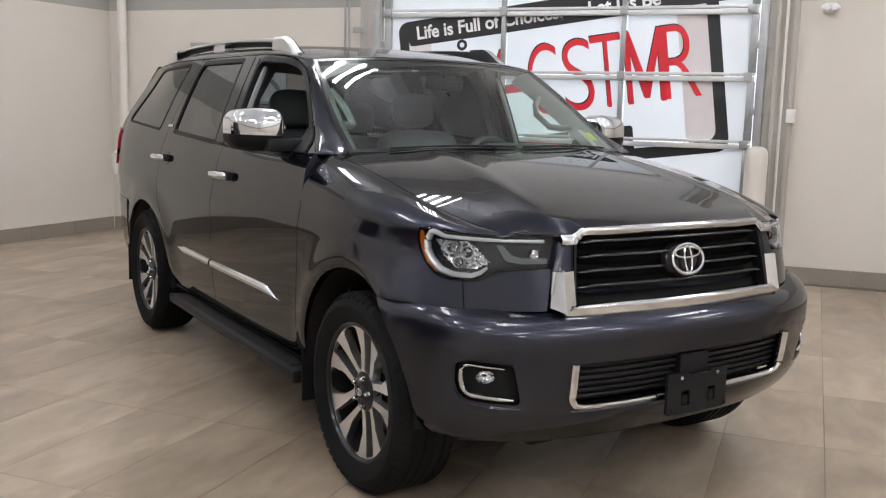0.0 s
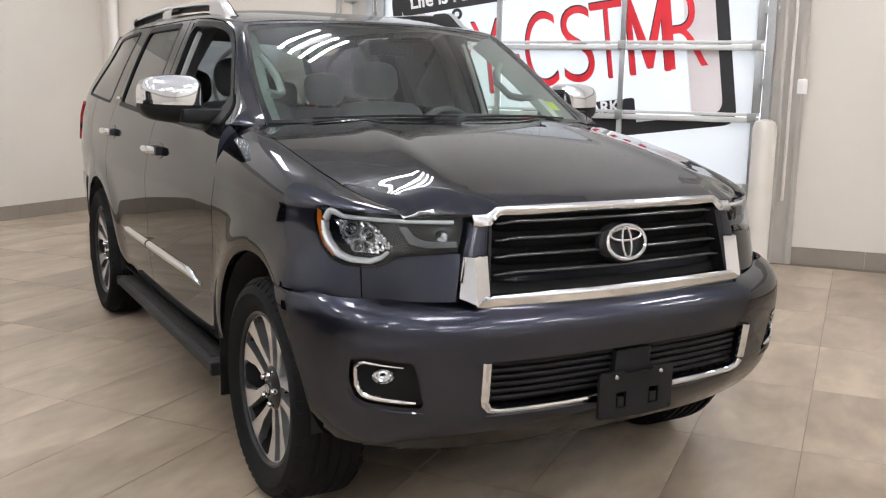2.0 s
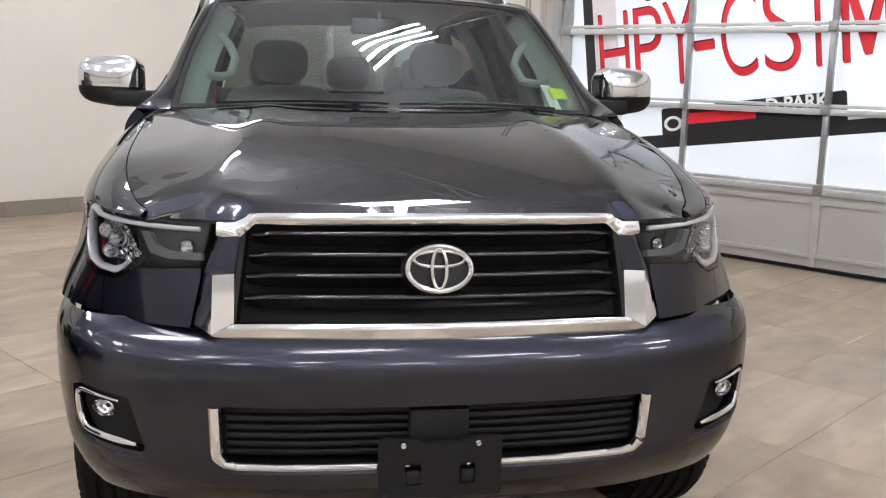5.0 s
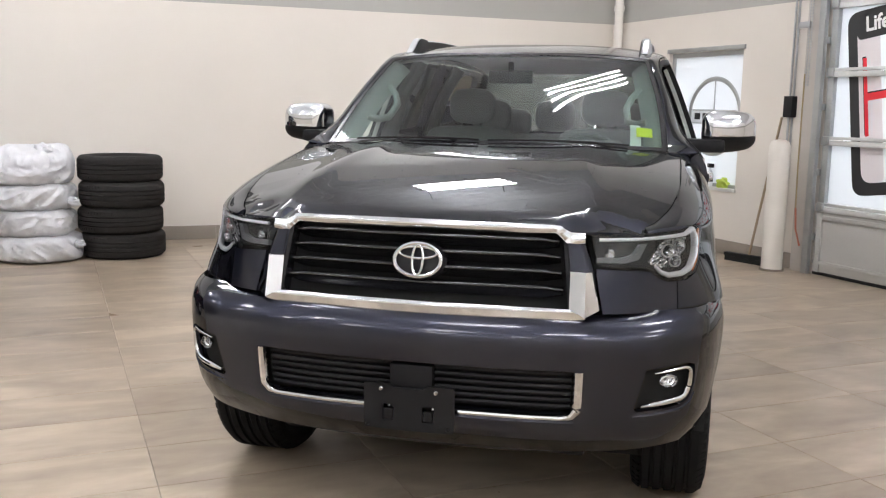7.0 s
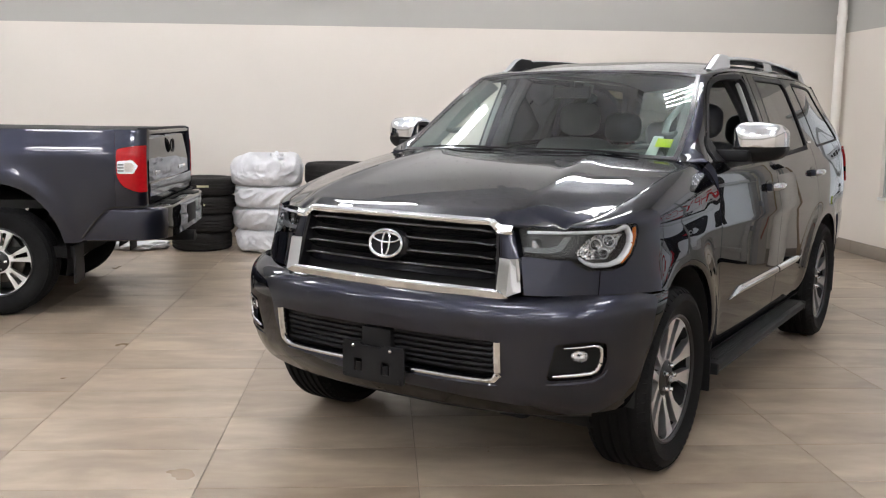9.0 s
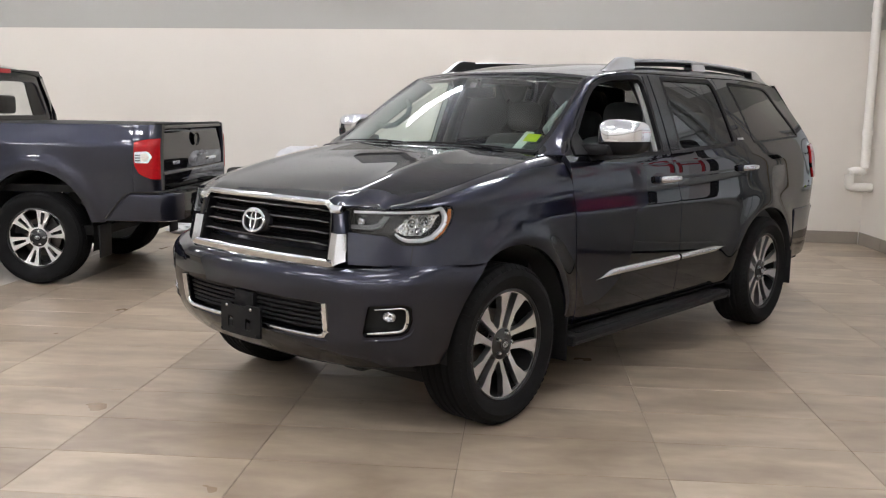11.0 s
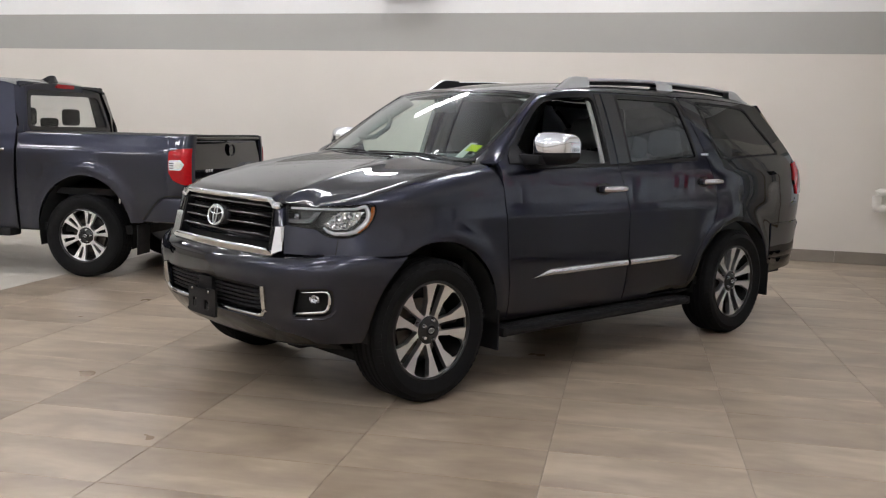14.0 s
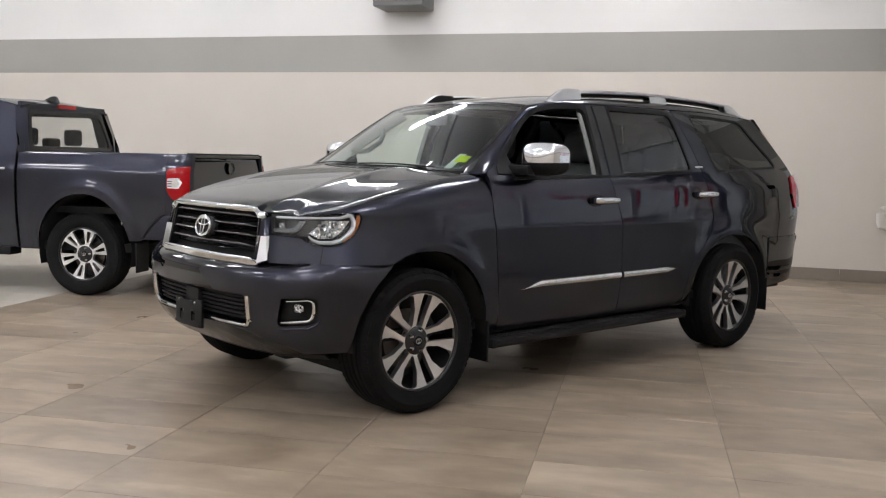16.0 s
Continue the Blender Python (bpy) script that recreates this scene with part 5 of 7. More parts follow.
# ---------------------------------------------------------------- the room (its own axes: x towards the garage door wall, y towards the striped wall)
WX, WY, X0, Y0, YN = 5.12, 6.53, -13.0, -9.0, 8.4
NORTH = ROOM @ Matrix.Translation((WX, WY, 0)) @ pose(0, 0, 0, 0, 0, -5.0) @ Matrix.Translation((-WX, -WY, 0))   # the striped wall stands a little out of square
M_WALL = mat("beige wall paint", (0.66, 0.615, 0.555), 0.75, vary=0.035, scale=0.9, fine=160, bump=0.0012)
M_STRIPE = mat("grey wall paint", (0.375, 0.365, 0.335), 0.75, vary=0.035, scale=0.9, fine=160, bump=0.0012)
M_UPPER = mat("white wall paint", (0.80, 0.79, 0.77), 0.75, vary=0.03, scale=0.9, fine=160, bump=0.0012)
M_SKIRT = mat("taupe skirting tile", (0.25, 0.215, 0.18), 0.45, vary=0.12, scale=3, fine=60)
M_GROUT = mat("grey grout", (0.20, 0.168, 0.135), 0.85, vary=0.15, scale=8)
M_DECK = mat("white painted roof deck", (0.78, 0.80, 0.84), 0.6, 0.0, vary=0.1)
M_STEEL = mat("galvanised steel", (0.42, 0.43, 0.43), 0.42, 0.85, vary=0.12, scale=7)
M_ALU = mat("brushed aluminium", (0.66, 0.67, 0.665), 0.4, 0.6, vary=0.08, scale=9)
M_JAMB = mat("greige jamb paint", (0.46, 0.43, 0.39), 0.6, vary=0.05)
M_BOLL = mat("cream bollard sleeve", (0.68, 0.64, 0.58), 0.45, vary=0.06, scale=4)
def film_material():
    """White window film that lets some daylight through."""
    m, nt, N, L, p = nodes_of("white translucent window film")
    N.remove(p)
    d, t, mx = N.new("ShaderNodeBsdfDiffuse"), N.new("ShaderNodeBsdfTranslucent"), N.new("ShaderNodeMixShader")
    tc, no, mr = N.new("ShaderNodeTexCoord"), N.new("ShaderNodeTexNoise"), N.new("ShaderNodeMapRange")
    no.inputs["Scale"].default_value = 1.4
    mr.inputs["To Min"].default_value, mr.inputs["To Max"].default_value = 0.84, 0.92
    L.new(tc.outputs["Object"], no.inputs["Vector"])
    L.new(no.outputs["Fac"], mr.inputs["Value"])
    L.new(mr.outputs[0], d.inputs["Color"])
    t.inputs["Color"].default_value = (0.84, 0.87, 0.90, 1)
    mx.inputs[0].default_value = 0.42
    L.new(d.outputs[0], mx.inputs[1])
    L.new(t.outputs[0], mx.inputs[2])
    L.new(mx.outputs[0], N["Material Output"].inputs[0])
    return m


M_FILM = film_material()
M_DAY = emit("overcast daylight outside", (0.90, 0.95, 1.0), 1.35)
M_PRINTBLACK = mat("black print", (0.018, 0.018, 0.02), 0.4, vary=0.1)
M_PRINTRED = mat("red print", (0.72, 0.02, 0.035), 0.4, vary=0.06)
M_PRINTWHITE = mat("white print", (0.86, 0.86, 0.86), 0.4, vary=0.02)
M_PRINTPINK = mat("pale grey print", (0.74, 0.69, 0.70), 0.4, vary=0.05, scale=1.2)
M_PANEL = mat("grey door panel", (0.40, 0.39, 0.365), 0.5, vary=0.06, scale=2)
M_PIPE = mat("white pipe paint", (0.72, 0.69, 0.64), 0.4, vary=0.05)
M_TUBE = emit("fluorescent tube", (0.98, 0.978, 1.01), TUBE)
M_REFL = mat("grey enamel reflector", (0.16, 0.16, 0.16), 0.4, vary=0.02)
M_LIGHTFLOOR = mat("light floor tile", (0.62, 0.58, 0.51), 0.3, vary=0.08, scale=2)


def tile_material():
    """Brown-beige stone-look porcelain, streaked along its length, each tile a little different."""
    m, nt, N, L, p = nodes_of("brown stone-look porcelain tile")
    tc, oi = N.new("ShaderNodeTexCoord"), N.new("ShaderNodeObjectInfo")
    off = N.new("ShaderNodeVectorMath")
    off.operation = "MULTIPLY_ADD"
    comb = N.new("ShaderNodeCombineXYZ")
    L.new(oi.outputs["Random"], comb.inputs[0])
    L.new(oi.outputs["Random"], comb.inputs[1])
    L.new(oi.outputs["Random"], comb.inputs[2])
    L.new(comb.outputs[0], off.inputs[0])
    off.inputs[1].default_value = (37, 53, 71)
    L.new(tc.outputs["Object"], off.inputs[2])
    st = N.new("ShaderNodeVectorMath")
    st.operation = "MULTIPLY"
    st.inputs[1].default_value = (1.5, 3.2, 1.0)
    L.new(off.outputs[0], st.inputs[0])
    n1, n2, n3 = (N.new("ShaderNodeTexNoise") for _ in range(3))
    for n, s, d, v in ((n1, 1.0, 6, st), (n2, 4.0, 5, st), (n3, 1.6, 4, off)):
        n.inputs["Scale"].default_value, n.inputs["Detail"].default_value = s, d
        L.new(v.outputs[0], n.inputs["Vector"])
    n1.inputs["Distortion"].default_value = 0.6
    add = N.new("ShaderNodeMath")
    add.operation = "MULTIPLY_ADD"
    add.inputs[1].default_value = 0.28
    L.new(n2.outputs["Fac"], add.inputs[0])
    L.new(n1.outputs["Fac"], add.inputs[2])
    add2 = N.new("ShaderNodeMath")
    add2.operation = "MULTIPLY_ADD"
    add2.inputs[1].default_value = 0.22
    L.new(oi.outputs["Random"], add2.inputs[0])
    L.new(add.outputs[0], add2.inputs[2])
    cr = N.new("ShaderNodeValToRGB")
    e = cr.color_ramp.elements
    e[0].position, e[0].color = 0.48, (0.213, 0.162, 0.116, 1)
    e[1].position, e[1].color = 1.08, (0.465, 0.385, 0.292, 1)
    mid = cr.color_ramp.elements.new(0.78)
    mid.color = (0.340, 0.272, 0.202, 1)
    L.new(add2.outputs[0], cr.inputs[0])
    L.new(cr.outputs[0], p.inputs["Base Color"])
    mr = N.new("ShaderNodeMapRange")
    mr.inputs["To Min"].default_value, mr.inputs["To Max"].default_value = 0.235, 0.37
    L.new(n3.outputs["Fac"], mr.inputs["Value"])
    L.new(mr.outputs[0], p.inputs["Roughness"])
    b = N.new("ShaderNodeBump")
    b.inputs["Strength"].default_value, b.inputs["Distance"].default_value = 0.10, 0.001
    L.new(n2.outputs["Fac"], b.inputs["Height"])
    L.new(b.outputs[0], p.inputs["Normal"])
    return m


M_TILE = tile_material()


def struct(name, bm, material, label, category, parent=None, shade=False):
    ob = part(name, bm, material, parent, "", shade)
    if parent is None:
        ob.matrix_world = ROOM
        tagged(ob, label, category, kind="structure")
    return ob


# floor bed and ceiling
floor = struct("floor", box(X0, WX + 0.3, Y0, YN, -0.20, -0.004), M_GROUT, "brown stone-look tile floor with thin grout joints", "floor")
bm = bmesh.new()
for k in range(60):        # ribbed steel deck
    y = Y0 + k * (YN - Y0) / 60
    w = (YN - Y0) / 60
    add_to(bm, box(X0, WX + 0.3, y, y + w * 0.5, CEIL + 0.006, CEIL + 0.2))
    add_to(bm, box(X0, WX + 0.3, y + w * 0.5, y + w, CEIL, CEIL + 0.2))
struct("ceiling", bm, M_DECK, "white painted ribbed steel roof deck", "ceiling")
for k, x in enumerate((-11.0, -8.2, -5.4, -2.6, 0.6, 3.6)):
    b = box(x - 0.06, x + 0.06, Y0, WY, CEIL - 0.02, CEIL)
    add_to(b, box(x - 0.05, x + 0.05, Y0, WY, CEIL - 0.36, CEIL - 0.33))
    n = 22
    for i in range(n):
        ya, yb = Y0 + (WY - Y0) * i / n, Y0 + (WY - Y0) * (i + 1) / n
        za, zb = (CEIL - 0.34, CEIL - 0.02) if i % 2 else (CEIL - 0.02, CEIL - 0.34)
        tube([(x, ya, za), (x, yb, zb)], 0.015, 6, b)
    struct("ceiling_joist", b, M_DECK, "white painted bar joist under the roof deck", "joist")


def wall_bands(x0, x1, y0, y1, holes=(), bands=((0, 2.535, 0), (2.535, 3.035, 1), (3.035, CEIL + 0.2, 2))):
    """A wall between two corners, painted in bands, with openings (u0, u1, z0, z1) along its longer side."""
    bm = bmesh.new()
    along_x = abs(x1 - x0) > abs(y1 - y0)
    u0, u1 = (x0, x1) if along_x else (y0, y1)
    us = sorted({u0, u1, *[h[0] for h in holes], *[h[1] for h in holes]})
    zs = sorted({b[0] for b in bands} | {bands[-1][1]} | {h[2] for h in holes} | {h[3] for h in holes})
    for a, b in zip(us, us[1:]):
        for c, d in zip(zs, zs[1:]):
            if any(h[0] - 1e-6 <= a and b <= h[1] + 1e-6 and h[2] - 1e-6 <= c and d <= h[3] + 1e-6 for h in holes):
                continue
            n = len(bm.faces)
            add_to(bm, box(a, b, y0, y1, c, d) if along_x else box(x0, x1, a, b, c, d))
            bm.faces.ensure_lookup_table()
            k = next(i for lo, hi, i in bands if lo - 1e-6 <= c < hi - 1e-6)
            for f in bm.faces[n:]:
                f.material_index = k
    bmesh.ops.remove_doubles(bm, verts=bm.verts, dist=1e-5)
    return bm


PAINTS = [M_WALL, M_STRIPE, M_UPPER]
GD = (-0.64, 3.06, 0.0, 3.10)
WN = (4.19, 5.38, 0.69, 2.13)
struct("wall_north", wall_bands(X0 - 0.3, WX + 0.3, WY, WY + 0.25), PAINTS, "beige wall with a grey stripe and white upper part", "wall").matrix_world = NORTH
struct("wall_east", wall_bands(WX, WX + 0.25, Y0, WY, [GD, WN]), PAINTS, "beige wall with a window and a garage door opening", "wall")
struct("wall_south", wall_bands(X0, WX + 0.3, Y0 - 0.25, Y0), PAINTS, "plain beige wall with a grey stripe", "wall")
struct("wall_west", wall_bands(X0 - 0.25, X0, Y0 - 0.25, YN), PAINTS, "plain beige wall with a grey stripe", "wall")


def skirting(name, parts):
    bm = bmesh.new()
    for x0, x1, y0, y1 in parts:
        long_x = abs(x1 - x0) > abs(y1 - y0)
        n = max(1, round(max(abs(x1 - x0), abs(y1 - y0)) / 0.6))
        for i in range(n):
            a, b = i / n, (i + 1) / n
            if long_x:
                add_to(bm, box(x0 + (x1 - x0) * a + 0.0015, x0 + (x1 - x0) * b - 0.0015, y0, y1, 0.0, 0.15, 0.002, 1))
            else:
                add_to(bm, box(x0, x1, y0 + (y1 - y0) * a + 0.0015, y0 + (y1 - y0) * b - 0.0015, 0.0, 0.15, 0.002, 1))
    return struct(name, bm, M_SKIRT, "taupe tile skirting along the foot of the wall", "skirting")


skirting("baseboard", [(X0, WX - 0.02, WY - 0.012, WY - 0.001)]).matrix_world = NORTH
skirting("baseboard", [(WX - 0.012, WX - 0.001, 3.30, WY - 0.013), (WX - 0.012, WX - 0.001, Y0, -0.95)])

# garage door: aluminium rails and stiles, film-covered panes, printed banner
gd = thing("garage_door", "white-filmed aluminium sectional garage door with a printed banner", "garage door", ROOM, kind="structure")
rails_z = [0.645, 1.255, 1.870, 2.475, 3.07]
stiles = [3.00, 1.76, 0.58, -0.60]
for z in rails_z:
    b = box(5.075, 5.145, -0.63, 3.05, z - 0.052, z - 0.004, 0.004)
    add_to(b, box(5.082, 5.145, -0.63, 3.05, z + 0.002, z + 0.030, 0.003))
    part("rail", b, M_ALU, gd)
for z0, z1 in zip(rails_z, rails_z[1:]):
    for i, y in enumerate(stiles):
        w = 0.045 if 0 < i < 3 else 0.07
        part("stile", box(5.085, 5.142, y - w / 2, y + w / 2, z0 + 0.03, z1 - 0.052, 0.003), M_STEEL, gd)
    for ya, yb in zip(stiles, stiles[1:]):
        part("pane", box(5.130, 5.140, yb + 0.03, ya - 0.03, z0 + 0.028, z1 - 0.05), M_FILM, gd)
b = box(5.095, 5.145, -0.63, 3.05, 0.03, 0.59, 0.004)
add_to(b, box(5.080, 5.10, -0.63, 3.05, 0.10, 0.135, 0.004))
add_to(b, box(5.080, 5.10, -0.63, 3.05, 0.52, 0.56, 0.004))
for y in (3.0, 1.76, 0.58, -0.58):
    add_to(b, box(5.078, 5.10, y - 0.03, y + 0.03, 0.03, 0.59, 0.003))
part("bottom_panel", b, M_PANEL, gd, "grey insulated bottom section")
part("bottom_seal", box(5.09, 5.14, -0.63, 3.05, 0.0, 0.032, 0.008), M_BLACK, gd)
for y in (2.99, 1.76, 0.58, -0.57):
    for z in rails_z[:4]:
        part("hinge", box(5.055, 5.08, y - 0.035, y + 0.035, z - 0.045, z + 0.03, 0.004), M_STEEL, gd)
for y in (3.10, -0.68):
    t = box(5.03, 5.075, y - 0.035, y + 0.035, 0.0, 3.6, 0.004)
    part("track", t, M_STEEL, gd)
    for z in (0.35, 0.95, 1.55, 2.15, 2.75):
        part("track_bracket", box(5.06, 5.119, y - 0.06, y + 0.06, z - 0.03, z + 0.03, 0.003), M_STEEL, gd)


# the printed banner lies on the panes; h runs to the viewer's right along the wall
SLOPE = 7.7


def print_at(h, z, lift):
    """Pose of a print whose x runs along the banner's slope and whose z is up."""
    return Matrix.Translation((5.130 - lift, -h, z)) @ pose(0, 0, 0, 0, 0, -90) @ pose(0, 0, 0, 90, 0, 0) @ pose(0, 0, 0, 0, 0, SLOPE)


def flat(loop, holes=(), thick=0.0012):
    return skin(lambda u, v: (u, v, 0.0), loop, holes, step=0.25, thick=thick, edge=0.2)


def letters(text, size, squeeze, bold, material, m, name="lettering", parent=None):
    cu = bpy.data.curves.new(name, "FONT")
    cu.body, cu.size, cu.offset, cu.extrude = text, size, bold, 0.0008
    cu.materials.append(material)
    ob = new(name, cu)
    ob.parent = parent
    ob.matrix_local = m @ Matrix.Diagonal((squeeze, 1, 1, 1))
    return ob


tag_w, tag_h = 3.17, 1.62
tag = rounded([(0, 0), (tag_w, 0), (tag_w, tag_h), (0, tag_h)], 0.13, 6)
tag_in = rounded([(0.10, 0.11), (tag_w - 0.11, 0.11), (tag_w - 0.11, tag_h - 0.10), (0.10, tag_h - 0.10)], 0.12, 6)
TAG0 = (-2.69, 0.76)
part("banner_border", flat(tag, [tag_in]), M_PRINTBLACK, gd, "black printed outline", m=print_at(*TAG0, 0.0025))
part("banner_shade", flat(rounded([(0.10, 0.11), (0.34, 0.11), (0.34, tag_h - 0.1), (0.10, tag_h - 0.1)], 0.05, 3)), M_PRINTPINK, gd, m=print_at(*TAG0, 0.002))
part("banner_shade", flat(rounded([(tag_w - 0.38, 0.11), (tag_w - 0.11, 0.11), (tag_w - 0.11, tag_h - 0.1), (tag_w - 0.38, tag_h - 0.1)], 0.05, 3)), M_PRINTPINK, gd, m=print_at(*TAG0, 0.002))


def tall_letter(ch, yc, w, h=0.685, z0=0.0):
    """One condensed red capital with a thin dark shade, centred at yc along the wall."""
    cu = bpy.data.curves.new("letter", "FONT")
    cu.body, cu.size, cu.offset = ch, 1.0, -0.014
    tmp = bpy.data.objects.new("letter", cu)
    me = bpy.data.meshes.new_from_object(tmp)
    bpy.data.objects.remove(tmp)
    if ch == "M":
        s, q = 0.14, 0.5
        me = flat([(0, 0), (0, 1), (s, 1), (q, 0.34), (1 - s, 1), (1, 1), (1, 0), (1 - s, 0), (1 - s, 0.68), (q + 0.07, 0.06), (q - 0.07, 0.06), (s, 0.68), (s, 0)])
    co = np.array([v.co[:] for v in me.vertices])
    lo, hi = co.min(0), co.max(0)
    for v in me.vertices:
        v.co = Vector(((v.co.x - (lo[0] + hi[0]) / 2) / (hi[0] - lo[0]) * w, (v.co.y - lo[1]) / (hi[1] - lo[1]) * h + z0, v.co.z))
    shade = me.copy()
    at = print_at(-yc, 1.66 - 0.14 * yc, 0.0042)
    part("red_letter", me, M_PRINTRED, gd, m=at)
    part("letter_shade", shade, M_PRINTBLACK, gd, m=print_at(-yc - 0.010, 1.672 - 0.14 * yc, 0.0034))


for ch, yc, w in zip("HPYCSTMR", (2.455, 2.115, 1.815, 1.30, 0.955, 0.675, 0.32, -0.015), (0.30, 0.27, 0.30, 0.30, 0.29, 0.29, 0.36, 0.33)):
    tall_letter(ch, yc, w)
tall_letter("-", 1.60, 0.18, 0.075, 0.25)
part("slogan_band", flat(rounded([(-0.08, -0.06), (3.4, -0.06), (3.4, 0.13), (-0.08, 0.13)], [0.05, 0.05, 0.05, 0.09], 4)), M_PRINTBLACK, gd, m=print_at(-2.70, 2.20, 0.004))
letters("Life is Full of Choices,", 0.180, 0.96, 0.0045, M_PRINTWHITE, print_at(-2.69, 2.205, 0.006), "white_lettering", gd)
letters("Let Us Be", 0.180, 0.96, 0.0045, M_PRINTWHITE, print_at(-0.93, 2.43, 0.006), "white_lettering", gd)
part("tag_hole", turned(lathe([(0.055, 0), (0.025, 0)], 24, "z"), Matrix.Identity(4)), M_PRINTBLACK, gd, m=print_at(-2.20, 2.150, 0.0052))
part("name_band", flat(rounded([(0, -0.10), (1.56, -0.10), (1.56, 0.17), (0, 0.17)], 0.03, 3)), M_PRINTBLACK, gd, m=print_at(-1.98, 1.02, 0.0045))
letters("D PARK", 0.15, 0.95, 0.004, M_PRINTWHITE, print_at(-1.07, 1.205, 0.0065), "white_lettering", gd)
part("red_bar", flat([(0, 0), (0.62, 0), (0.62, 0.09), (0, 0.09)]), M_PRINTRED, gd, m=print_at(-1.76, 1.07, 0.0065))
part("print_ring", turned(lathe([(0.085, 0), (0.055, 0)], 28, "z"), Matrix.Diagonal((1, 0.75, 1, 1))), M_PRINTWHITE, gd, m=print_at(-1.88, 1.07, 0.0065))
struct("backdrop", box(5.60, 5.62, -1.4, 5.9, -0.2, 4.0), M_DAY, "pale overcast daylight behind the filmed panes", "backdrop")
# jamb posts
for i, (y0, y1, d) in enumerate([(-0.98, -0.72, 0.05), (3.14, 3.30, 0.06)]):
    struct("trim", box(WX - d, WX - 0.001, y0, y1, 0.0, 3.6, 0.004), M_JAMB, "greige painted steel jamb beside the garage door", "door jamb")

for y0, y1, d in ((-0.815, -0.785, 0.095), (-0.955, -0.930, 0.080)):
    struct("trim", box(WX - d, WX - 0.051, y0, y1, 0.0, 3.6, 0.003), M_JAMB, "raised greige steel edge on the door jamb", "door jamb")
struct("trim", tube([(WX - 0.070, -0.872, 0.55), (WX - 0.070, -0.872, 3.6)], 0.013, 10), M_PIPE, "slim painted conduit on the door jamb", "conduit", shade=True)

# window in the east wall
wd = thing("window_1", "white-filmed window with a ring emblem in a metal frame", "window", ROOM, kind="structure")
y0, y1, z0, z1 = WN
for a in (box(5.16, 5.22, y0, y1, z1 - 0.05, z1), box(5.16, 5.22, y0, y1, z0, z0 + 0.04), box(5.16, 5.22, y0, y0 + 0.04, z0 + 0.04, z1 - 0.05), box(5.16, 5.22, y1 - 0.04, y1, z0 + 0.04, z1 - 0.05)):
    part("window_frame", a, M_STEEL, wd)
part("window_sill", box(5.10, 5.20, y0 - 0.01, y1 + 0.01, z0 - 0.03, z0 + 0.004, 0.004), M_ALU, wd)
part("window_pane", box(5.185, 5.195, y0 + 0.04, y1 - 0.04, z0 + 0.04, z1 - 0.05), M_FILM, wd)
yc, zc = 4.66, 1.44
part("ring_emblem", turned(lathe([(0.375, 0), (0.385, -0.004), (0.415, -0.004), (0.425, 0)], 64, "x"), Matrix.Translation((5.184, yc, zc))), M_STEEL, wd, "grey ring emblem")
part("emblem_band", box(5.178, 5.184, yc - 0.36, yc + 0.36, zc - 0.07, zc + 0.07, 0.01), M_FILM, wd)
for k in range(5):
    y = yc + 0.26 - k * 0.13
    part("emblem_bar", box(5.174, 5.178, y - 0.045, y + 0.045, zc - 0.035, zc + 0.035, 0.002), M_PRINTBLACK, wd)
for s in (1, -1):
    part("emblem_spoke", box(5.178, 5.184, yc - 0.008, yc + 0.008, zc + s * 0.07, zc + s * 0.375, 0.002), M_STEEL, wd)
for dz in (-0.075, 0.068):
    part("emblem_rail", box(5.173, 5.177, yc - 0.345, yc + 0.345, zc + dz - 0.006, zc + dz + 0.006, 0.001), M_STEEL, wd)
part("head_trim", box(5.10, 5.125, y0 - 0.03, y1 + 0.03, z1, z1 + 0.045, 0.004), M_STEEL, wd)

# fluorescent fittings
def fitting(x, y):
    f = thing("ceiling_light", "fluorescent high-bay fitting with bright tubes", "ceiling light", ROOM @ Matrix.Translation((x, y, CEIL - 0.55)), group="ceiling lights")
    part("reflector", solid(loft([[(s * 0.62, xx, zz) for xx, zz in ((-0.09, 0.045), (-0.06, 0.07), (0.06, 0.07), (0.09, 0.045))] for s in (-1, 1)]), 0.01), M_REFL, f)
    for k in range(4):
        xx = -0.195 + k * 0.13
        part("tube", tube([(-0.58, xx, 0.0), (0.58, xx, 0.0)], 0.022, 10), M_TUBE, f)
    for s in (-0.5, 0.5):
        part("hanger", tube([(s, 0, 0.07), (s, 0, 0.52)], 0.006, 6), M_STEEL, f)
    return f


for x in (-8.6, -5.0, -1.4, 2.15):
    for y in (-7.6, -4.45, -1.3, 1.85, 5.0):
        fitting(x, y)

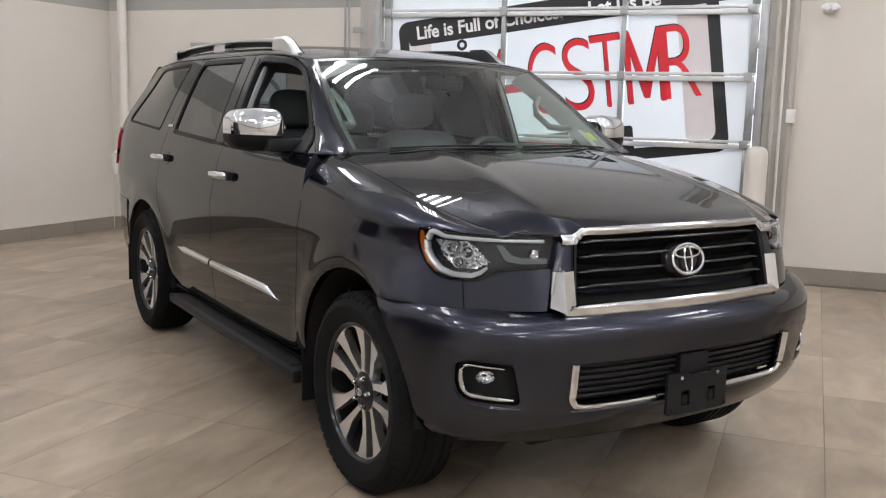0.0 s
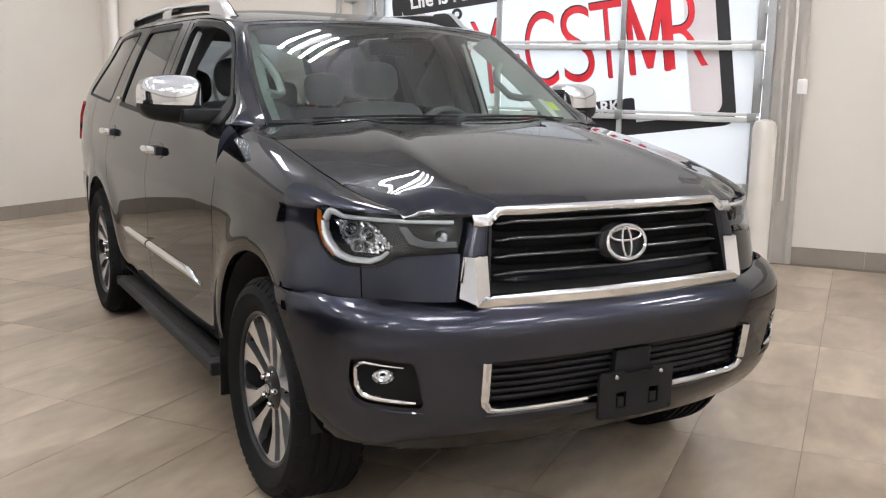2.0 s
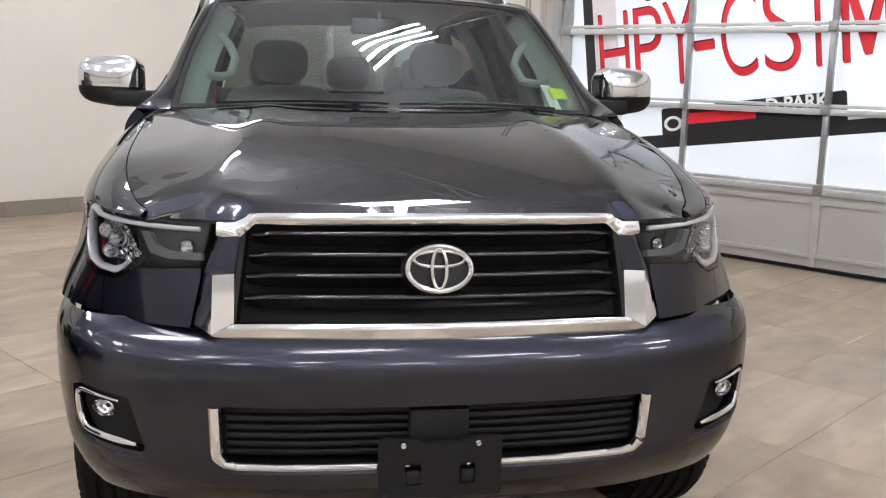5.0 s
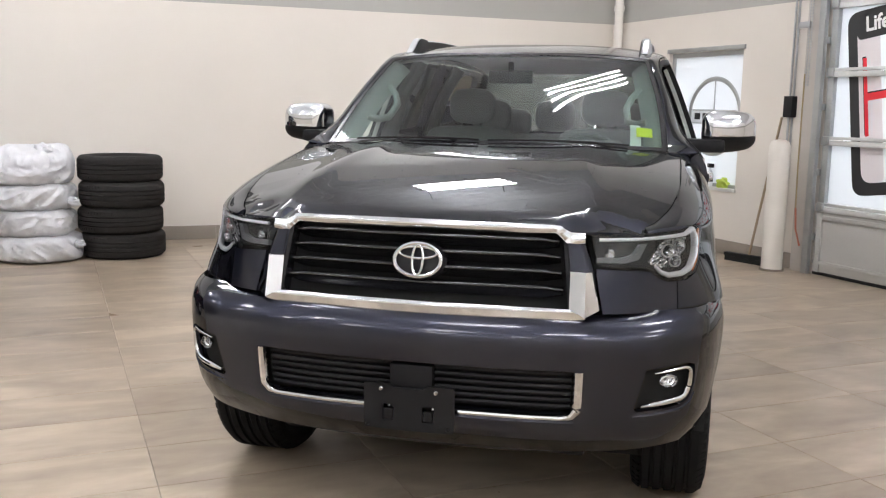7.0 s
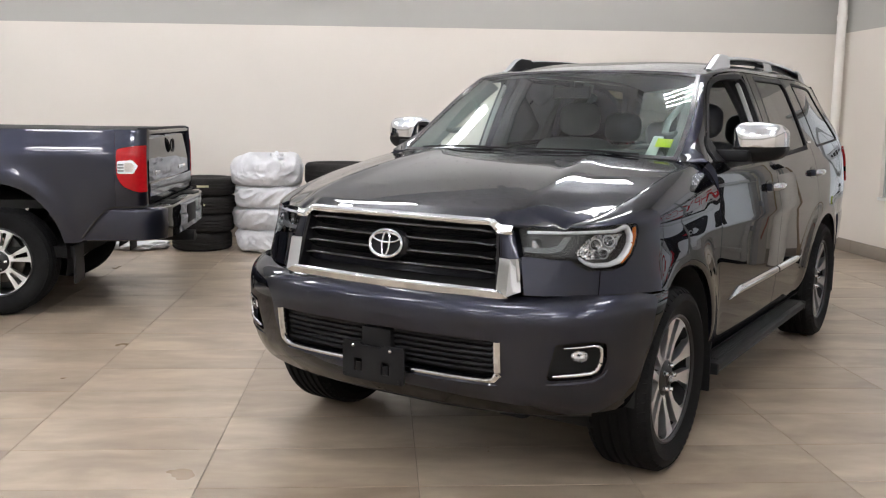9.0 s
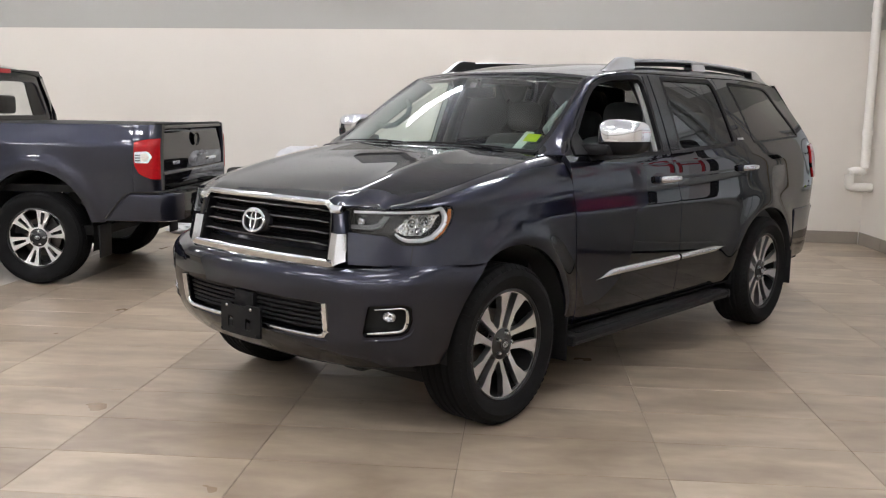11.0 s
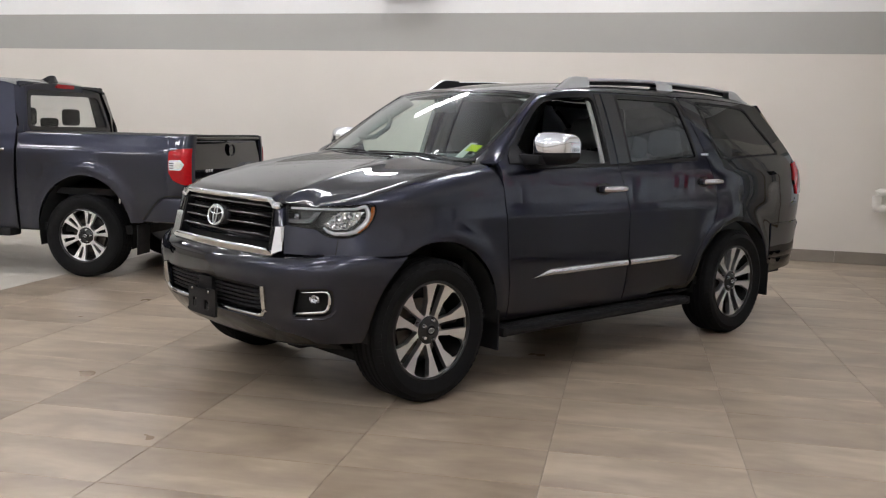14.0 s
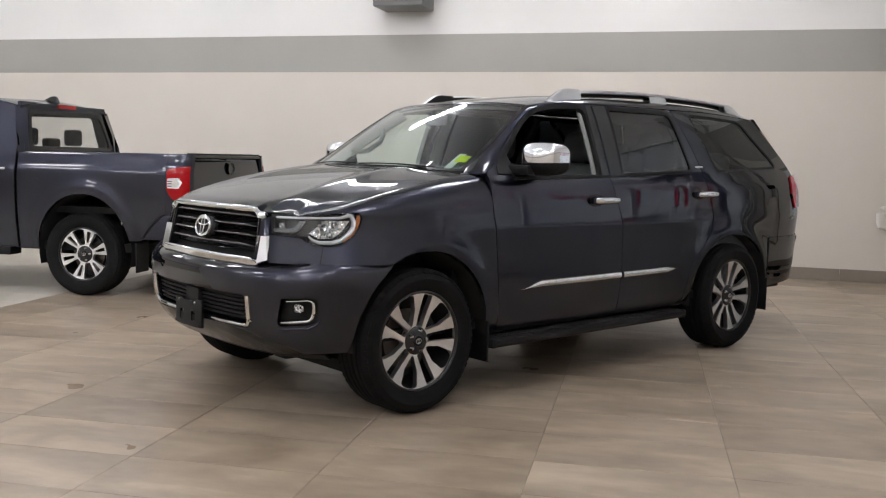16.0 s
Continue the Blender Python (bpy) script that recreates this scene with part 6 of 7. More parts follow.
# ---------------------------------------------------------------- loose things
def tyre_mesh(radius, width, rim):
    """A tyre lying flat: bulging walls, round shoulders, three grooves and fine cuts across the tread."""
    w = width / 2
    half_p = [(rim, 0.70), (rim + 0.015, 0.86), (rim + 0.05, 0.97), (radius - 0.065, 1.0), (radius - 0.038, 0.97), (radius - 0.020, 0.88), (radius - 0.010, 0.76), (radius - 0.004, 0.60), (radius - 0.001, 0.46)]
    prof = [(r, -v * w) for r, v in half_p]
    for c in (-0.34 * w, 0.0, 0.34 * w):
        prof += [(radius, c - 0.006), (radius - 0.010, c - 0.004), (radius - 0.010, c + 0.004), (radius, c + 0.006)]
    prof += [(r, v * w) for r, v in half_p[::-1]]
    bm = lathe(prof, 72, "z")
    for k in range(72):
        a = 2 * math.pi * k / 72
        for v in (-0.62, 0.62):
            b = bmesh.new()
            bmesh.ops.create_cube(b, size=1, matrix=pose(0, 0, 0, 0, 0, math.degrees(a)) @ Matrix.Translation((radius - 0.0045, 0, v * w)) @ pose(0, 0, 0, 0, -v * 12, 0) @ Matrix.Diagonal((0.004, 0.022, 0.024, 1)))
            add_to(bm, b)
    return bm


def loose_tyre(x, y, z, radius, width, group, mark=False, label="black road tyre lying flat in a stack"):
    t = thing("tyre", label, "tyre", ROOM @ Matrix.Translation((x, y, z)) @ pose(0, 0, 0, 0, 0, random.uniform(0, 360)), group)
    part("tread", tyre_mesh(radius, width, radius * 0.62), M_OLDTYRE, t)
    if mark:
        bm = bmesh.new()
        for k in range(6):
            a = radians(-6 + k * 2.4)
        rows = [[((radius + 0.002) * math.cos(radians(d)), (radius + 0.002) * math.sin(radians(d)), zz) for d in np.linspace(0, mark, 8)] for zz in (0.0, 0.022)]
        s = part("tread_label", loft(rows), M_CHALK, t, "pale paper strip")
        t.matrix_world = ROOM @ Matrix.Translation((x, y, z)) @ pose(0, 0, 0, 0, 0, 262)
    return t


M_OLDTYRE = mat("dusty tyre rubber", (0.021, 0.019, 0.018), 0.75, vary=0.3, scale=10, fine=160, bump=0.0015, spec=0.2)
M_CHALK = mat("pale yellow paper strip", (0.62, 0.60, 0.38), 0.6, vary=0.1)
M_BAG = mat("thin white plastic", (0.66, 0.66, 0.68), 0.30, vary=0.10, scale=9, fine=60, bump=0.003, coat=0.3)
for k in range(4):
    loose_tyre(-0.77 + random.uniform(-0.015, 0.015), 6.10 + random.uniform(-0.02, 0.02), 0.122 + k * 0.243, 0.395, 0.243, "tall tyre stack")
for k in range(4):
    loose_tyre(-2.26 + random.uniform(-0.02, 0.02) - (0.03 if k == 0 else 0), 6.16 + random.uniform(-0.015, 0.015), 0.10 + k * 0.20, 0.325, 0.20, "small tyre stack", mark=(22 if k == 3 else 14 if k == 2 else False))


def bagged_tyre(x, y, z, radius, width, seed, top):
    """A tyre in a thin plastic bag: pulled folds round a slack, sagging ring."""
    t = thing("bagged_tyre", "tyre wrapped in a crumpled white plastic bag", "bagged tyre", ROOM @ Matrix.Translation((x, y, z)) @ pose(0, 0, 0, 0, 0, seed * 77), "bagged tyre stack")
    own = bmesh.new()
    n, mrows = 128, 30
    rings = []
    for j in range(mrows + 1):
        v = -1 + 2 * j / mrows
        ring = []
        for i in range(n):
            a = 2 * math.pi * i / n
            c, s = math.cos(a), math.sin(a)
            bulge = (1 - abs(v) ** 4) ** 0.5
            r = radius * (0.60 + 0.40 * bulge) * (1 + 0.035 * noise.noise(Vector((c, s, seed * 3.7))))
            pull = noise.noise(Vector((c * 2.2 + v * 0.9, s * 2.2 - v * 0.7, seed * 5.1)))
            fold = 0.013 * (1 - abs(noise.noise(Vector((c * 5 + v * 1.6, s * 5 - v * 1.1, seed * 9.3)))) * 2.6)
            crease = 0.006 * (1 - abs(noise.noise(Vector((c * 11 - v * 2.2, s * 11 + v * 2.6, seed * 2.9)))) * 2.4)
            r += 0.035 * pull + fold + crease
            zz = v * width * 0.5 + 0.018 * noise.noise(Vector((c * 1.7, s * 1.7, seed))) * (1 - v * v)
            if top and v > 0.4:
                peak = max(0.0, 0.55 + noise.noise(Vector((c * 1.4 + 0.3, s * 1.4, 3.3))))
                zz += (v - 0.4) * (0.20 * peak + 0.05 * abs(noise.noise(Vector((c * 6, s * 6, v * 4)))))
            if v < -0.9:
                zz = max(zz, -width * 0.5)
            ring.append(own.verts.new((r * c, r * s, zz)))
        rings.append(ring)
    for a, b in zip(rings, rings[1:]):
        for i in range(n):
            own.faces.new((a[i], a[(i + 1) % n], b[(i + 1) % n], b[i]))
    own.faces.new(rings[0][::-1])
    own.faces.new(rings[-1])
    part("plastic_bag", own, M_BAG, t)
    return t


for k, (dx, rad) in enumerate(((0.03, 0.40), (-0.01, 0.385), (0.0, 0.375), (-0.02, 0.39))):
    bagged_tyre(-1.55 + dx, 6.11, 0.122 + k * 0.238, rad, 0.262, k + 1, k == 3)
# knotted bag ends
for x, y, z, s in ((-1.18, 5.86, 0.16, 0.5), (-1.45, 5.95, 1.03, 0.8), (-1.22, 5.88, 0.55, 0.6)):
    bm = bmesh.new()
    bmesh.ops.create_icosphere(bm, subdivisions=4, radius=0.10 * s)
    for v in bm.verts:
        v.co += v.co.normalized() * s * (0.045 * noise.noise(v.co * 16 / s + Vector((x, y, z))) + 0.012 * noise.noise(v.co * 34 / s))
        v.co.z *= 0.7
    ob = part("bag_knot", bm, M_BAG)
    ob.matrix_world = ROOM @ Matrix.Translation((x, y, z))
    tagged(ob, "crumpled knot of a white plastic bag on bagged tyres", "plastic bag")
# a bag on the floor behind the truck
bm = bmesh.new()
bmesh.ops.create_icosphere(bm, subdivisions=5, radius=0.3)
for v in bm.verts:
    v.co += v.co.normalized() * (0.06 * noise.noise(v.co * 9) + 0.02 * noise.noise(v.co * 24))
    v.co = Vector((v.co.x * 1.1, v.co.y * 0.8, max(0.0, v.co.z * 0.32 + 0.05)))
ob = part("plastic_bag", bm, M_BAG)
ob.matrix_world = ROOM @ Matrix.Translation((-3.0, 6.15, 0.0))
tagged(ob, "crumpled white plastic bag lying on the floor", "plastic bag")


def bollard(x, y):
    b = thing("bollard", "cream plastic-sleeved safety bollard beside the garage door", "bollard", ROOM @ Matrix.Translation((x, y, 0)), "bollards")
    part("sleeve", lathe([(0.098, 0.0), (0.098, 1.16), (0.094, 1.19), (0.080, 1.222), (0.05, 1.24), (0.0, 1.245)], 40, "z"), M_BOLL, b)
    part("foot_ring", lathe([(0.098, 0.02), (0.112, 0.018), (0.115, 0.0)], 40, "z"), M_GROUT, b)


bollard(4.86, 3.33)
bollard(4.86, -0.70)


def put(name, bm, material, label, category):
    ob = part(name, bm, material)
    ob.matrix_world = ROOM
    return tagged(ob, label, category)


# heater high on the striped wall
ht = thing("unit_heater", "grey metal unit heater mounted high on the wall", "heater", NORTH @ Matrix.Translation((-1.08, WY, 3.33)))
part("casing", box(-0.34, 0.34, -0.55, -0.002, 0.0, 0.52, 0.03, 3), M_REFL, ht)
for k in range(6):
    part("louvre", turned(box(-0.31, 0.31, -0.012, 0.012, -0.004, 0.004, 0.002, 1), Matrix.Translation((0, -0.555, 0.08 + k * 0.07)) @ pose(0, 0, 0, 30)), M_JAMB, ht)
for x in (-0.28, 0.28):
    part("wall_bracket", box(x - 0.02, x + 0.02, -0.30, -0.001, 0.52, 0.56, 0.004), M_STEEL, ht)
# corner pipe with an offset foot
pp = [(5.02, 6.27, 4.8), (5.02, 6.27, 0.94), (5.01, 6.27, 0.91), (4.98, 6.27, 0.90), (4.89, 6.27, 0.90), (4.86, 6.27, 0.89), (4.85, 6.27, 0.86), (4.85, 6.27, 0.75), (4.86, 6.27, 0.72), (4.89, 6.27, 0.71), (5.115, 6.27, 0.71)]
bm = tube(pp, 0.052, 16)
for z in (1.35, 2.7, 3.9):
    add_to(bm, turned(lathe([(0.052, -0.03), (0.062, -0.03), (0.062, 0.03), (0.052, 0.03)], 20, "z"), Matrix.Translation((5.02, 6.27, z))))
put("drain_pipe", bm, M_PIPE, "white painted pipe running up the wall corner", "pipe")
# wall fittings beside the garage door
lt = thing("emergency_light", "white twin-head emergency light on the wall", "emergency light", ROOM @ Matrix.Translation((5.12, -1.22, 2.46)))
part("housing", box(-0.05, -0.001, -0.05, 0.05, -0.04, 0.05, 0.01), M_UPPER, lt)
for s in (1, -1):
    part("lamp_head", turned(lathe([(0.0, -0.06), (0.03, -0.055), (0.035, -0.02), (0.02, 0.0)], 20, "x"), Matrix.Translation((-0.05, s * 0.055, -0.01)) @ pose(0, 0, 0, 0, 20, s * 25)), M_UPPER, lt)
sw = thing("switch_box", "white wall switch with conduit", "switch", ROOM @ Matrix.Translation((5.07, -0.96, 1.52)))
part("switch_cover", box(-0.035, -0.001, -0.04, 0.04, -0.06, 0.06, 0.006), M_UPPER, sw)
part("rocker", box(-0.042, -0.034, -0.014, 0.014, -0.028, 0.028, 0.003), M_UPPER, sw)
part("conduit", tube([(-0.015, 0, 0.06), (-0.015, 0, 2.0)], 0.012, 8), M_JAMB, sw)
so2 = thing("wall_socket_box", "white junction box on the wall", "junction box", ROOM @ Matrix.Translation((5.12, -2.62, 1.30)))
part("box_cover", box(-0.06, -0.001, -0.06, 0.06, -0.07, 0.07, 0.01), M_UPPER, so2)
op = thing("door_operator_box", "black door control box with conduits", "control box", ROOM @ Matrix.Translation((5.12, 3.47, 1.55)))
part("box_cover", box(-0.07, -0.001, -0.055, 0.055, -0.10, 0.10, 0.008), M_BLACK, op)
for y in (-0.02, 0.025):
    part("conduit", tube([(-0.02, y, 0.10), (-0.02, y, 2.6)], 0.010, 8), M_STEEL, op)
    part("conduit", tube([(-0.02, y, -0.10), (-0.02, y, -1.0)], 0.010, 8), M_STEEL, op)
part("door_stop", box(-0.10, -0.06, -0.23, -0.10, 0.72, 0.78, 0.008), M_STEEL, op)
put("hose", tube([(5.05, 3.28, 1.85), (5.04, 3.27, 1.6), (5.03, 3.26, 1.0), (5.03, 3.25, 0.6)], 0.007, 8), mat("yellow hose", (0.32, 0.24, 0.12), 0.5), "thin yellow hose hanging beside the garage door", "hose")
put("hose_end", tube([(5.03, 3.25, 0.6), (5.02, 3.22, 0.4), (5.03, 3.17, 0.25)], 0.009, 8), mat("red hose", (0.38, 0.12, 0.07), 0.5), "red end of a hose beside the garage door", "hose")
b = bmesh.new()
for k in range(2):
    for i in range(64):
        z = 1.75 + i * 0.028
        add_to(b, turned(lathe([(0.0, -0.012), (0.005, -0.009), (0.007, 0.0), (0.005, 0.009), (0.0, 0.012)], 6, "z"), Matrix.Translation((5.02, 3.205 + k * 0.03, z))))
put("door_chain", b, M_STEEL, "steel hoist chain hanging beside the garage door", "chain")
bro = thing("broom", "push broom leaning on the wall", "broom", ROOM)
part("handle", tube([(4.93, 3.72, 0.06), (5.09, 3.57, 1.45)], 0.012, 10), mat("worn wood", (0.30, 0.22, 0.14), 0.6), bro)
part("head", turned(box(-0.24, 0.24, -0.03, 0.03, 0.045, 0.085, 0.008), Matrix.Translation((4.92, 3.76, 0)) @ pose(0, 0, 0, 0, 0, 100)), M_BLACK, bro)
part("bristles", turned(box(-0.23, 0.23, -0.025, 0.025, 0.0, 0.047, 0.004), Matrix.Translation((4.92, 3.76, 0)) @ pose(0, 0, 0, 0, 0, 100)), M_DARK, bro)
sp = thing("spray_bottle", "clear spray bottle with a dark trigger on the window sill", "spray bottle", ROOM @ Matrix.Translation((5.14, 4.62, 0.694)))
part("bottle", lathe([(0.0, 0.0), (0.038, 0.0), (0.040, 0.01), (0.040, 0.12), (0.034, 0.15), (0.014, 0.18), (0.014, 0.20)], 24, "z"), M_FILM, sp)
part("label_band", lathe([(0.0405, 0.05), (0.0405, 0.10)], 24, "z"), M_PRINTBLACK, sp)
part("trigger", box(-0.014, 0.014, -0.055, 0.03, 0.20, 0.245, 0.008), M_BLACK, sp)
bm = bmesh.new()
bmesh.ops.create_icosphere(bm, subdivisions=4, radius=0.06)
for v in bm.verts:
    v.co += v.co.normalized() * 0.035 * noise.noise(v.co * 26)
    v.co.z = max(0.0, v.co.z * 0.9 + 0.05)
ob = put("cloth", bm, mat("lime microfibre", (0.50, 0.62, 0.10), 0.9, fine=300, bump=0.003), "crumpled lime green cloth on the window sill", "cloth")
ob.matrix_world = ROOM @ Matrix.Translation((5.14, 4.40, 0.694))

# ---------------------------------------------------------------- the pick-up truck behind (rear axle at y 0, nose towards -y)
truck = thing("pickup_truck", "dark grey metallic pickup truck parked along the wall", "truck", ROOM @ Matrix.Translation((-3.20, 3.575, 0)) @ pose(0, 0, 0, 0, 0, -90))
t_half = table([(0.36, 0.93), (0.55, 0.965), (0.8, 0.99), (1.0, 0.997), (1.10, 0.996), (1.18, 0.991), (1.20, 0.987), (1.25, 0.973), (1.36, 0.950), (1.42, 0.93), (1.85, 0.80)])
T_ARCH = (0.02, 0.43, 0.480, 0.545)
T_ARCHF = (-3.70, 0.43, 0.475, 0.50)


def t_side(y, z):
    f = 0.0
    for cy, cz, ry, rz in (T_ARCH, T_ARCHF):
        r = math.hypot((y - cy) / ry, (z - cz) / rz)
        f += 0.022 * math.exp(-((r - 1.08) / 0.14) ** 2)
    return (t_half(z) + f - 0.05 * smooth((y - 0.75) / 0.35) ** 2, y, z)


corner_in, corner_y, CORNER_U = path_tables([(0.0, 0.80), (0.003, 0.90), (0.013, 1.0), (0.036, 1.052), (0.078, 1.076), (0.130, 1.082)])


def t_corner(u, z):
    """The bed's rounded rear corner, from its side round to the tailgate."""
    return (t_half(z) - corner_in(u), corner_y(u), z)


for sd in (1, -1):
    loop = [(-0.655, 0.44), (-0.655, 1.345), (-0.60, 1.352), (0.862, 1.364), (0.862, 0.810), (0.838, 0.806), (0.812, 0.792), (0.655, 0.585), (0.60, 0.545)] + arc(T_ARCH, 12, 178, 18)
    skin_part("bed_side", truck, M_PAINT, surf=t_side, outer=loop, step=0.05, thick=0.03, side=sd)
    lp = rounded([(0.078, 1.222), (0.20, 1.246), (0.292, 1.252), (0.296, 0.915), (0.215, 0.915), (0.120, 0.955), (0.076, 1.030)], [0.02, 0.03, 0.008, 0.008, 0.03, 0.03, 0.04], 3)
    skin_part("bed_corner", truck, M_PAINT, surf=t_corner, outer=[(0.064, 1.364), (CORNER_U, 1.366), (CORNER_U, 0.810), (0.24, 0.810), (0.064, 0.810)], holes=[ring_loop(lp, -0.003)], step=0.03, thick=0.03, side=sd)
    tl_ob = new("tail_lamp")
    tl_ob.parent = truck
    skin_part("tail_lens", tl_ob, M_RED, "red tail lamp", surf=t_corner, outer=lp, step=0.025, thick=0.03, proud=0.006, side=sd)
    lp = rounded([(0.084, 1.138), (0.190, 1.146), (0.226, 1.105), (0.195, 1.048), (0.084, 1.050)], 0.012, 3)
    skin_part("reversing_lens", tl_ob, M_LED, surf=t_corner, outer=lp, step=0.03, thick=0.01, proud=0.009, side=sd)
    lp = rounded([(0.135, 1.128), (0.185, 1.130), (0.205, 1.100), (0.185, 1.062), (0.135, 1.064)], 0.012, 3)
    skin_part("lamp_bowl", tl_ob, M_REFLECTOR, surf=t_corner, outer=lp, step=0.02, thick=0.004, proud=0.011, side=sd)
    for k in range(3):
        lp = [(0.088, 1.064 + k * 0.022), (0.130, 1.064 + k * 0.022), (0.130, 1.074 + k * 0.022), (0.088, 1.074 + k * 0.022)]
        skin_part("lens_rib", tl_ob, M_LAMPGREY, surf=t_corner, outer=lp, step=0.03, thick=0.004, proud=0.012, side=sd)
    cap = [(-0.47 + 0.085 * math.cos(a), 1.02 + 0.085 * math.sin(a)) for a in np.linspace(0, 2 * math.pi, 33)[:-1]]
    skin_part("fuel_door_seam", truck, M_BLACK, surf=t_side, outer=cap, holes=[ring_loop(cap, 0.004)], step=0.03, thick=0.002, proud=0.0015, side=sd)
    part("cab_door_handle", tube([(sd * (t_side(-0.98, 1.19)[0] + o), -0.98 + y, 1.19) for y, o in ((0.0, 0.0), (0.03, 0.03), (0.15, 0.034), (0.19, 0.0))], 0.014, 8), M_CHROME, truck)
    # cab side
    loop = [(-0.685, 0.44), (-0.685, 1.42), (-0.78, 1.80), (-0.95, 1.845), (-2.1, 1.845), (-2.45, 1.76), (-3.05, 1.38), (-3.10, 0.44)]
    win = rounded([(-0.92, 1.36), (-0.95, 1.75), (-2.0, 1.765), (-2.35, 1.69), (-2.82, 1.40)], 0.04, 3)
    skin_part("cab_side", truck, M_PAINT, surf=t_side, outer=loop, holes=[win], step=0.06, thick=0.03, side=sd)
    skin_part("cab_window", truck, M_CLEAR, surf=t_side, outer=win, step=0.1, thick=0.0, proud=-0.01, side=sd)
    loop = [(-3.106, 0.44), (-3.106, 1.30), (-3.3, 1.32), (-4.3, 1.22), (-4.62, 1.05), (-4.62, 0.80), (-4.2, 0.70)] + arc(T_ARCHF, 178, 2, 18)[0:0] + arc(T_ARCHF, 150, 8, 16)
    skin_part("fender", truck, M_PAINT, surf=t_side, outer=loop[:6] + arc(T_ARCHF, 150, 5, 16) + [(-3.2, 0.44)], step=0.06, thick=0.03, side=sd)
    for (cy, cz, ry, rz) in (T_ARCH, T_ARCHF):
        part("arch_liner", loft([[(sd * x, y, z) for y, z in arc((cy, cz, ry, rz), -15, 195, 20)] for x in (0.955, 0.6)]), M_DARK, truck)
    part("mud_flap", box(sd * 0.74, sd * 0.97, 0.545, 0.56, 0.24, 0.52, 0.004), M_BLACK, truck)
    part("running_board", box(sd * 0.80, sd * 0.98, -3.0, -0.75, 0.36, 0.44, 0.02), M_BLACK, truck)
    # dark rod painting in the shade of the gap between bed and bumper
    part("bumper_gap_shade", tube([(sd * 0.982, 0.618, 0.578), (sd * 0.982, 0.722, 0.710), (sd * 0.981, 0.800, 0.795), (sd * 0.979, 0.86, 0.806), (sd * 0.972, 0.98, 0.807), (sd * 0.955, 1.05, 0.807), (sd * 0.915, 1.085, 0.807), (sd * 0.80, 1.095, 0.806), (0, 1.10, 0.806)], 0.009, 8), M_DARK, truck)
    part("bumper_edge", tube([(sd * 0.980, 0.632, 0.575), (sd * 0.980, 0.735, 0.705), (sd * 0.979, 0.825, 0.792), (sd * 0.971, 0.95, 0.800), (sd * 0.938, 1.10, 0.798)], 0.006, 8), M_PAINT, truck)
    part("pillar_rear", loft([[(sd * x, y, z) for x, y, z in ((0.935, -0.70, 1.34), (0.90, -0.72, 1.55), (0.83, -0.77, 1.80))], [(sd * x, y, z) for x, y, z in ((0.80, -0.66, 1.34), (0.78, -0.68, 1.55), (0.70, -0.74, 1.80))]]), M_PAINT, truck)
# tailgate
tgp = new("tailgate")
tgp.parent = truck
gate = ((1.03, 0.80), (1.076, 0.812), (1.088, 0.84), (1.092, 0.955), (1.088, 0.968), (1.074, 0.975), (1.074, 0.99), (1.072, 1.10), (1.060, 1.25), (1.056, 1.30), (1.062, 1.318), (1.080, 1.332), (1.082, 1.352), (1.065, 1.364), (1.0, 1.365))
part("tailgate_skin", loft([[((t_half(z) - 0.134) * a, y + 0.006 - 0.010 * a * a, z) for a in np.linspace(-1, 1, 17)] for y, z in gate]), M_PAINT, tgp)
# thin black strip added to draw the dark line along the tailgate's top edge
part("tailgate_top_line", box(-0.815, 0.815, 0.99, 1.066, 1.362, 1.376, 0.005), M_BLACK, tgp)
part("handle_cup", turned(lathe([(0.0, 0.0), (0.055, 0.0), (0.065, -0.012)], 24, "y"), Matrix.Translation((0, 1.080, 1.225)) @ Matrix.Diagonal((1.2, -1, 0.9, 1))), M_GLOSSBLACK, tgp)
for k, x in enumerate((0.60, 0.54, 0.48)):
    part("badge_bar", box(x - 0.02, x + 0.02, 1.070, 1.081, 1.02, 1.05, 0.003), M_CHROME, tgp)
part("badge_bar", box(-0.62, -0.30, 1.070, 1.081, 1.02, 1.05, 0.003), M_CHROME, tgp)
part("bed_floor", box(-0.85, 0.85, -0.66, 1.03, 0.78, 0.84), M_DARK, truck)
part("bed_front", box(-0.88, 0.88, -0.68, -0.62, 0.78, 1.34), M_PAINT, truck)
part("tonneau_cover", box(-0.915, 0.915, -0.62, 1.03, 1.335, 1.362, 0.008), M_BLACK, truck, "black soft bed cover")
rb = new("rear_bumper")
rb.parent = truck
side_x = ((0.979, None), (0.977, 0.90), (0.972, 0.98), (0.955, 1.07), (0.915, 1.14), (0.84, 1.19), (0.70, 1.215), (0.45, 1.228), (0.20, 1.232))
rows = [[(x * 0.95, (y or 0.66) - 0.05, 0.548) for x, y in side_x]]
for z, y0, back in ((0.562, 0.625, 0.0), (0.60, 0.645, 0.0), (0.66, 0.695, -0.004), (0.70, 0.728, 0.002), (0.77, 0.790, 0.0), (0.786, 0.808, 0.006)):
    rows.append([(x - back, (y or y0) - back, z) for x, y in side_x])
rows.append([(x * 0.985, (y or 0.83) - 0.03, 0.798) for x, y in side_x])
rows.append([(x * 0.93, (y or 0.90) - 0.11, 0.800) for x, y in side_x])
part("bumper_shell", loft([r + [(-x, y, z) for x, y, z in r[::-1]] for r in rows]), M_PAINT, rb)
part("plate_pocket", box(-0.19, 0.19, 1.19, 1.236, 0.60, 0.755, 0.01), M_BLACK, rb)
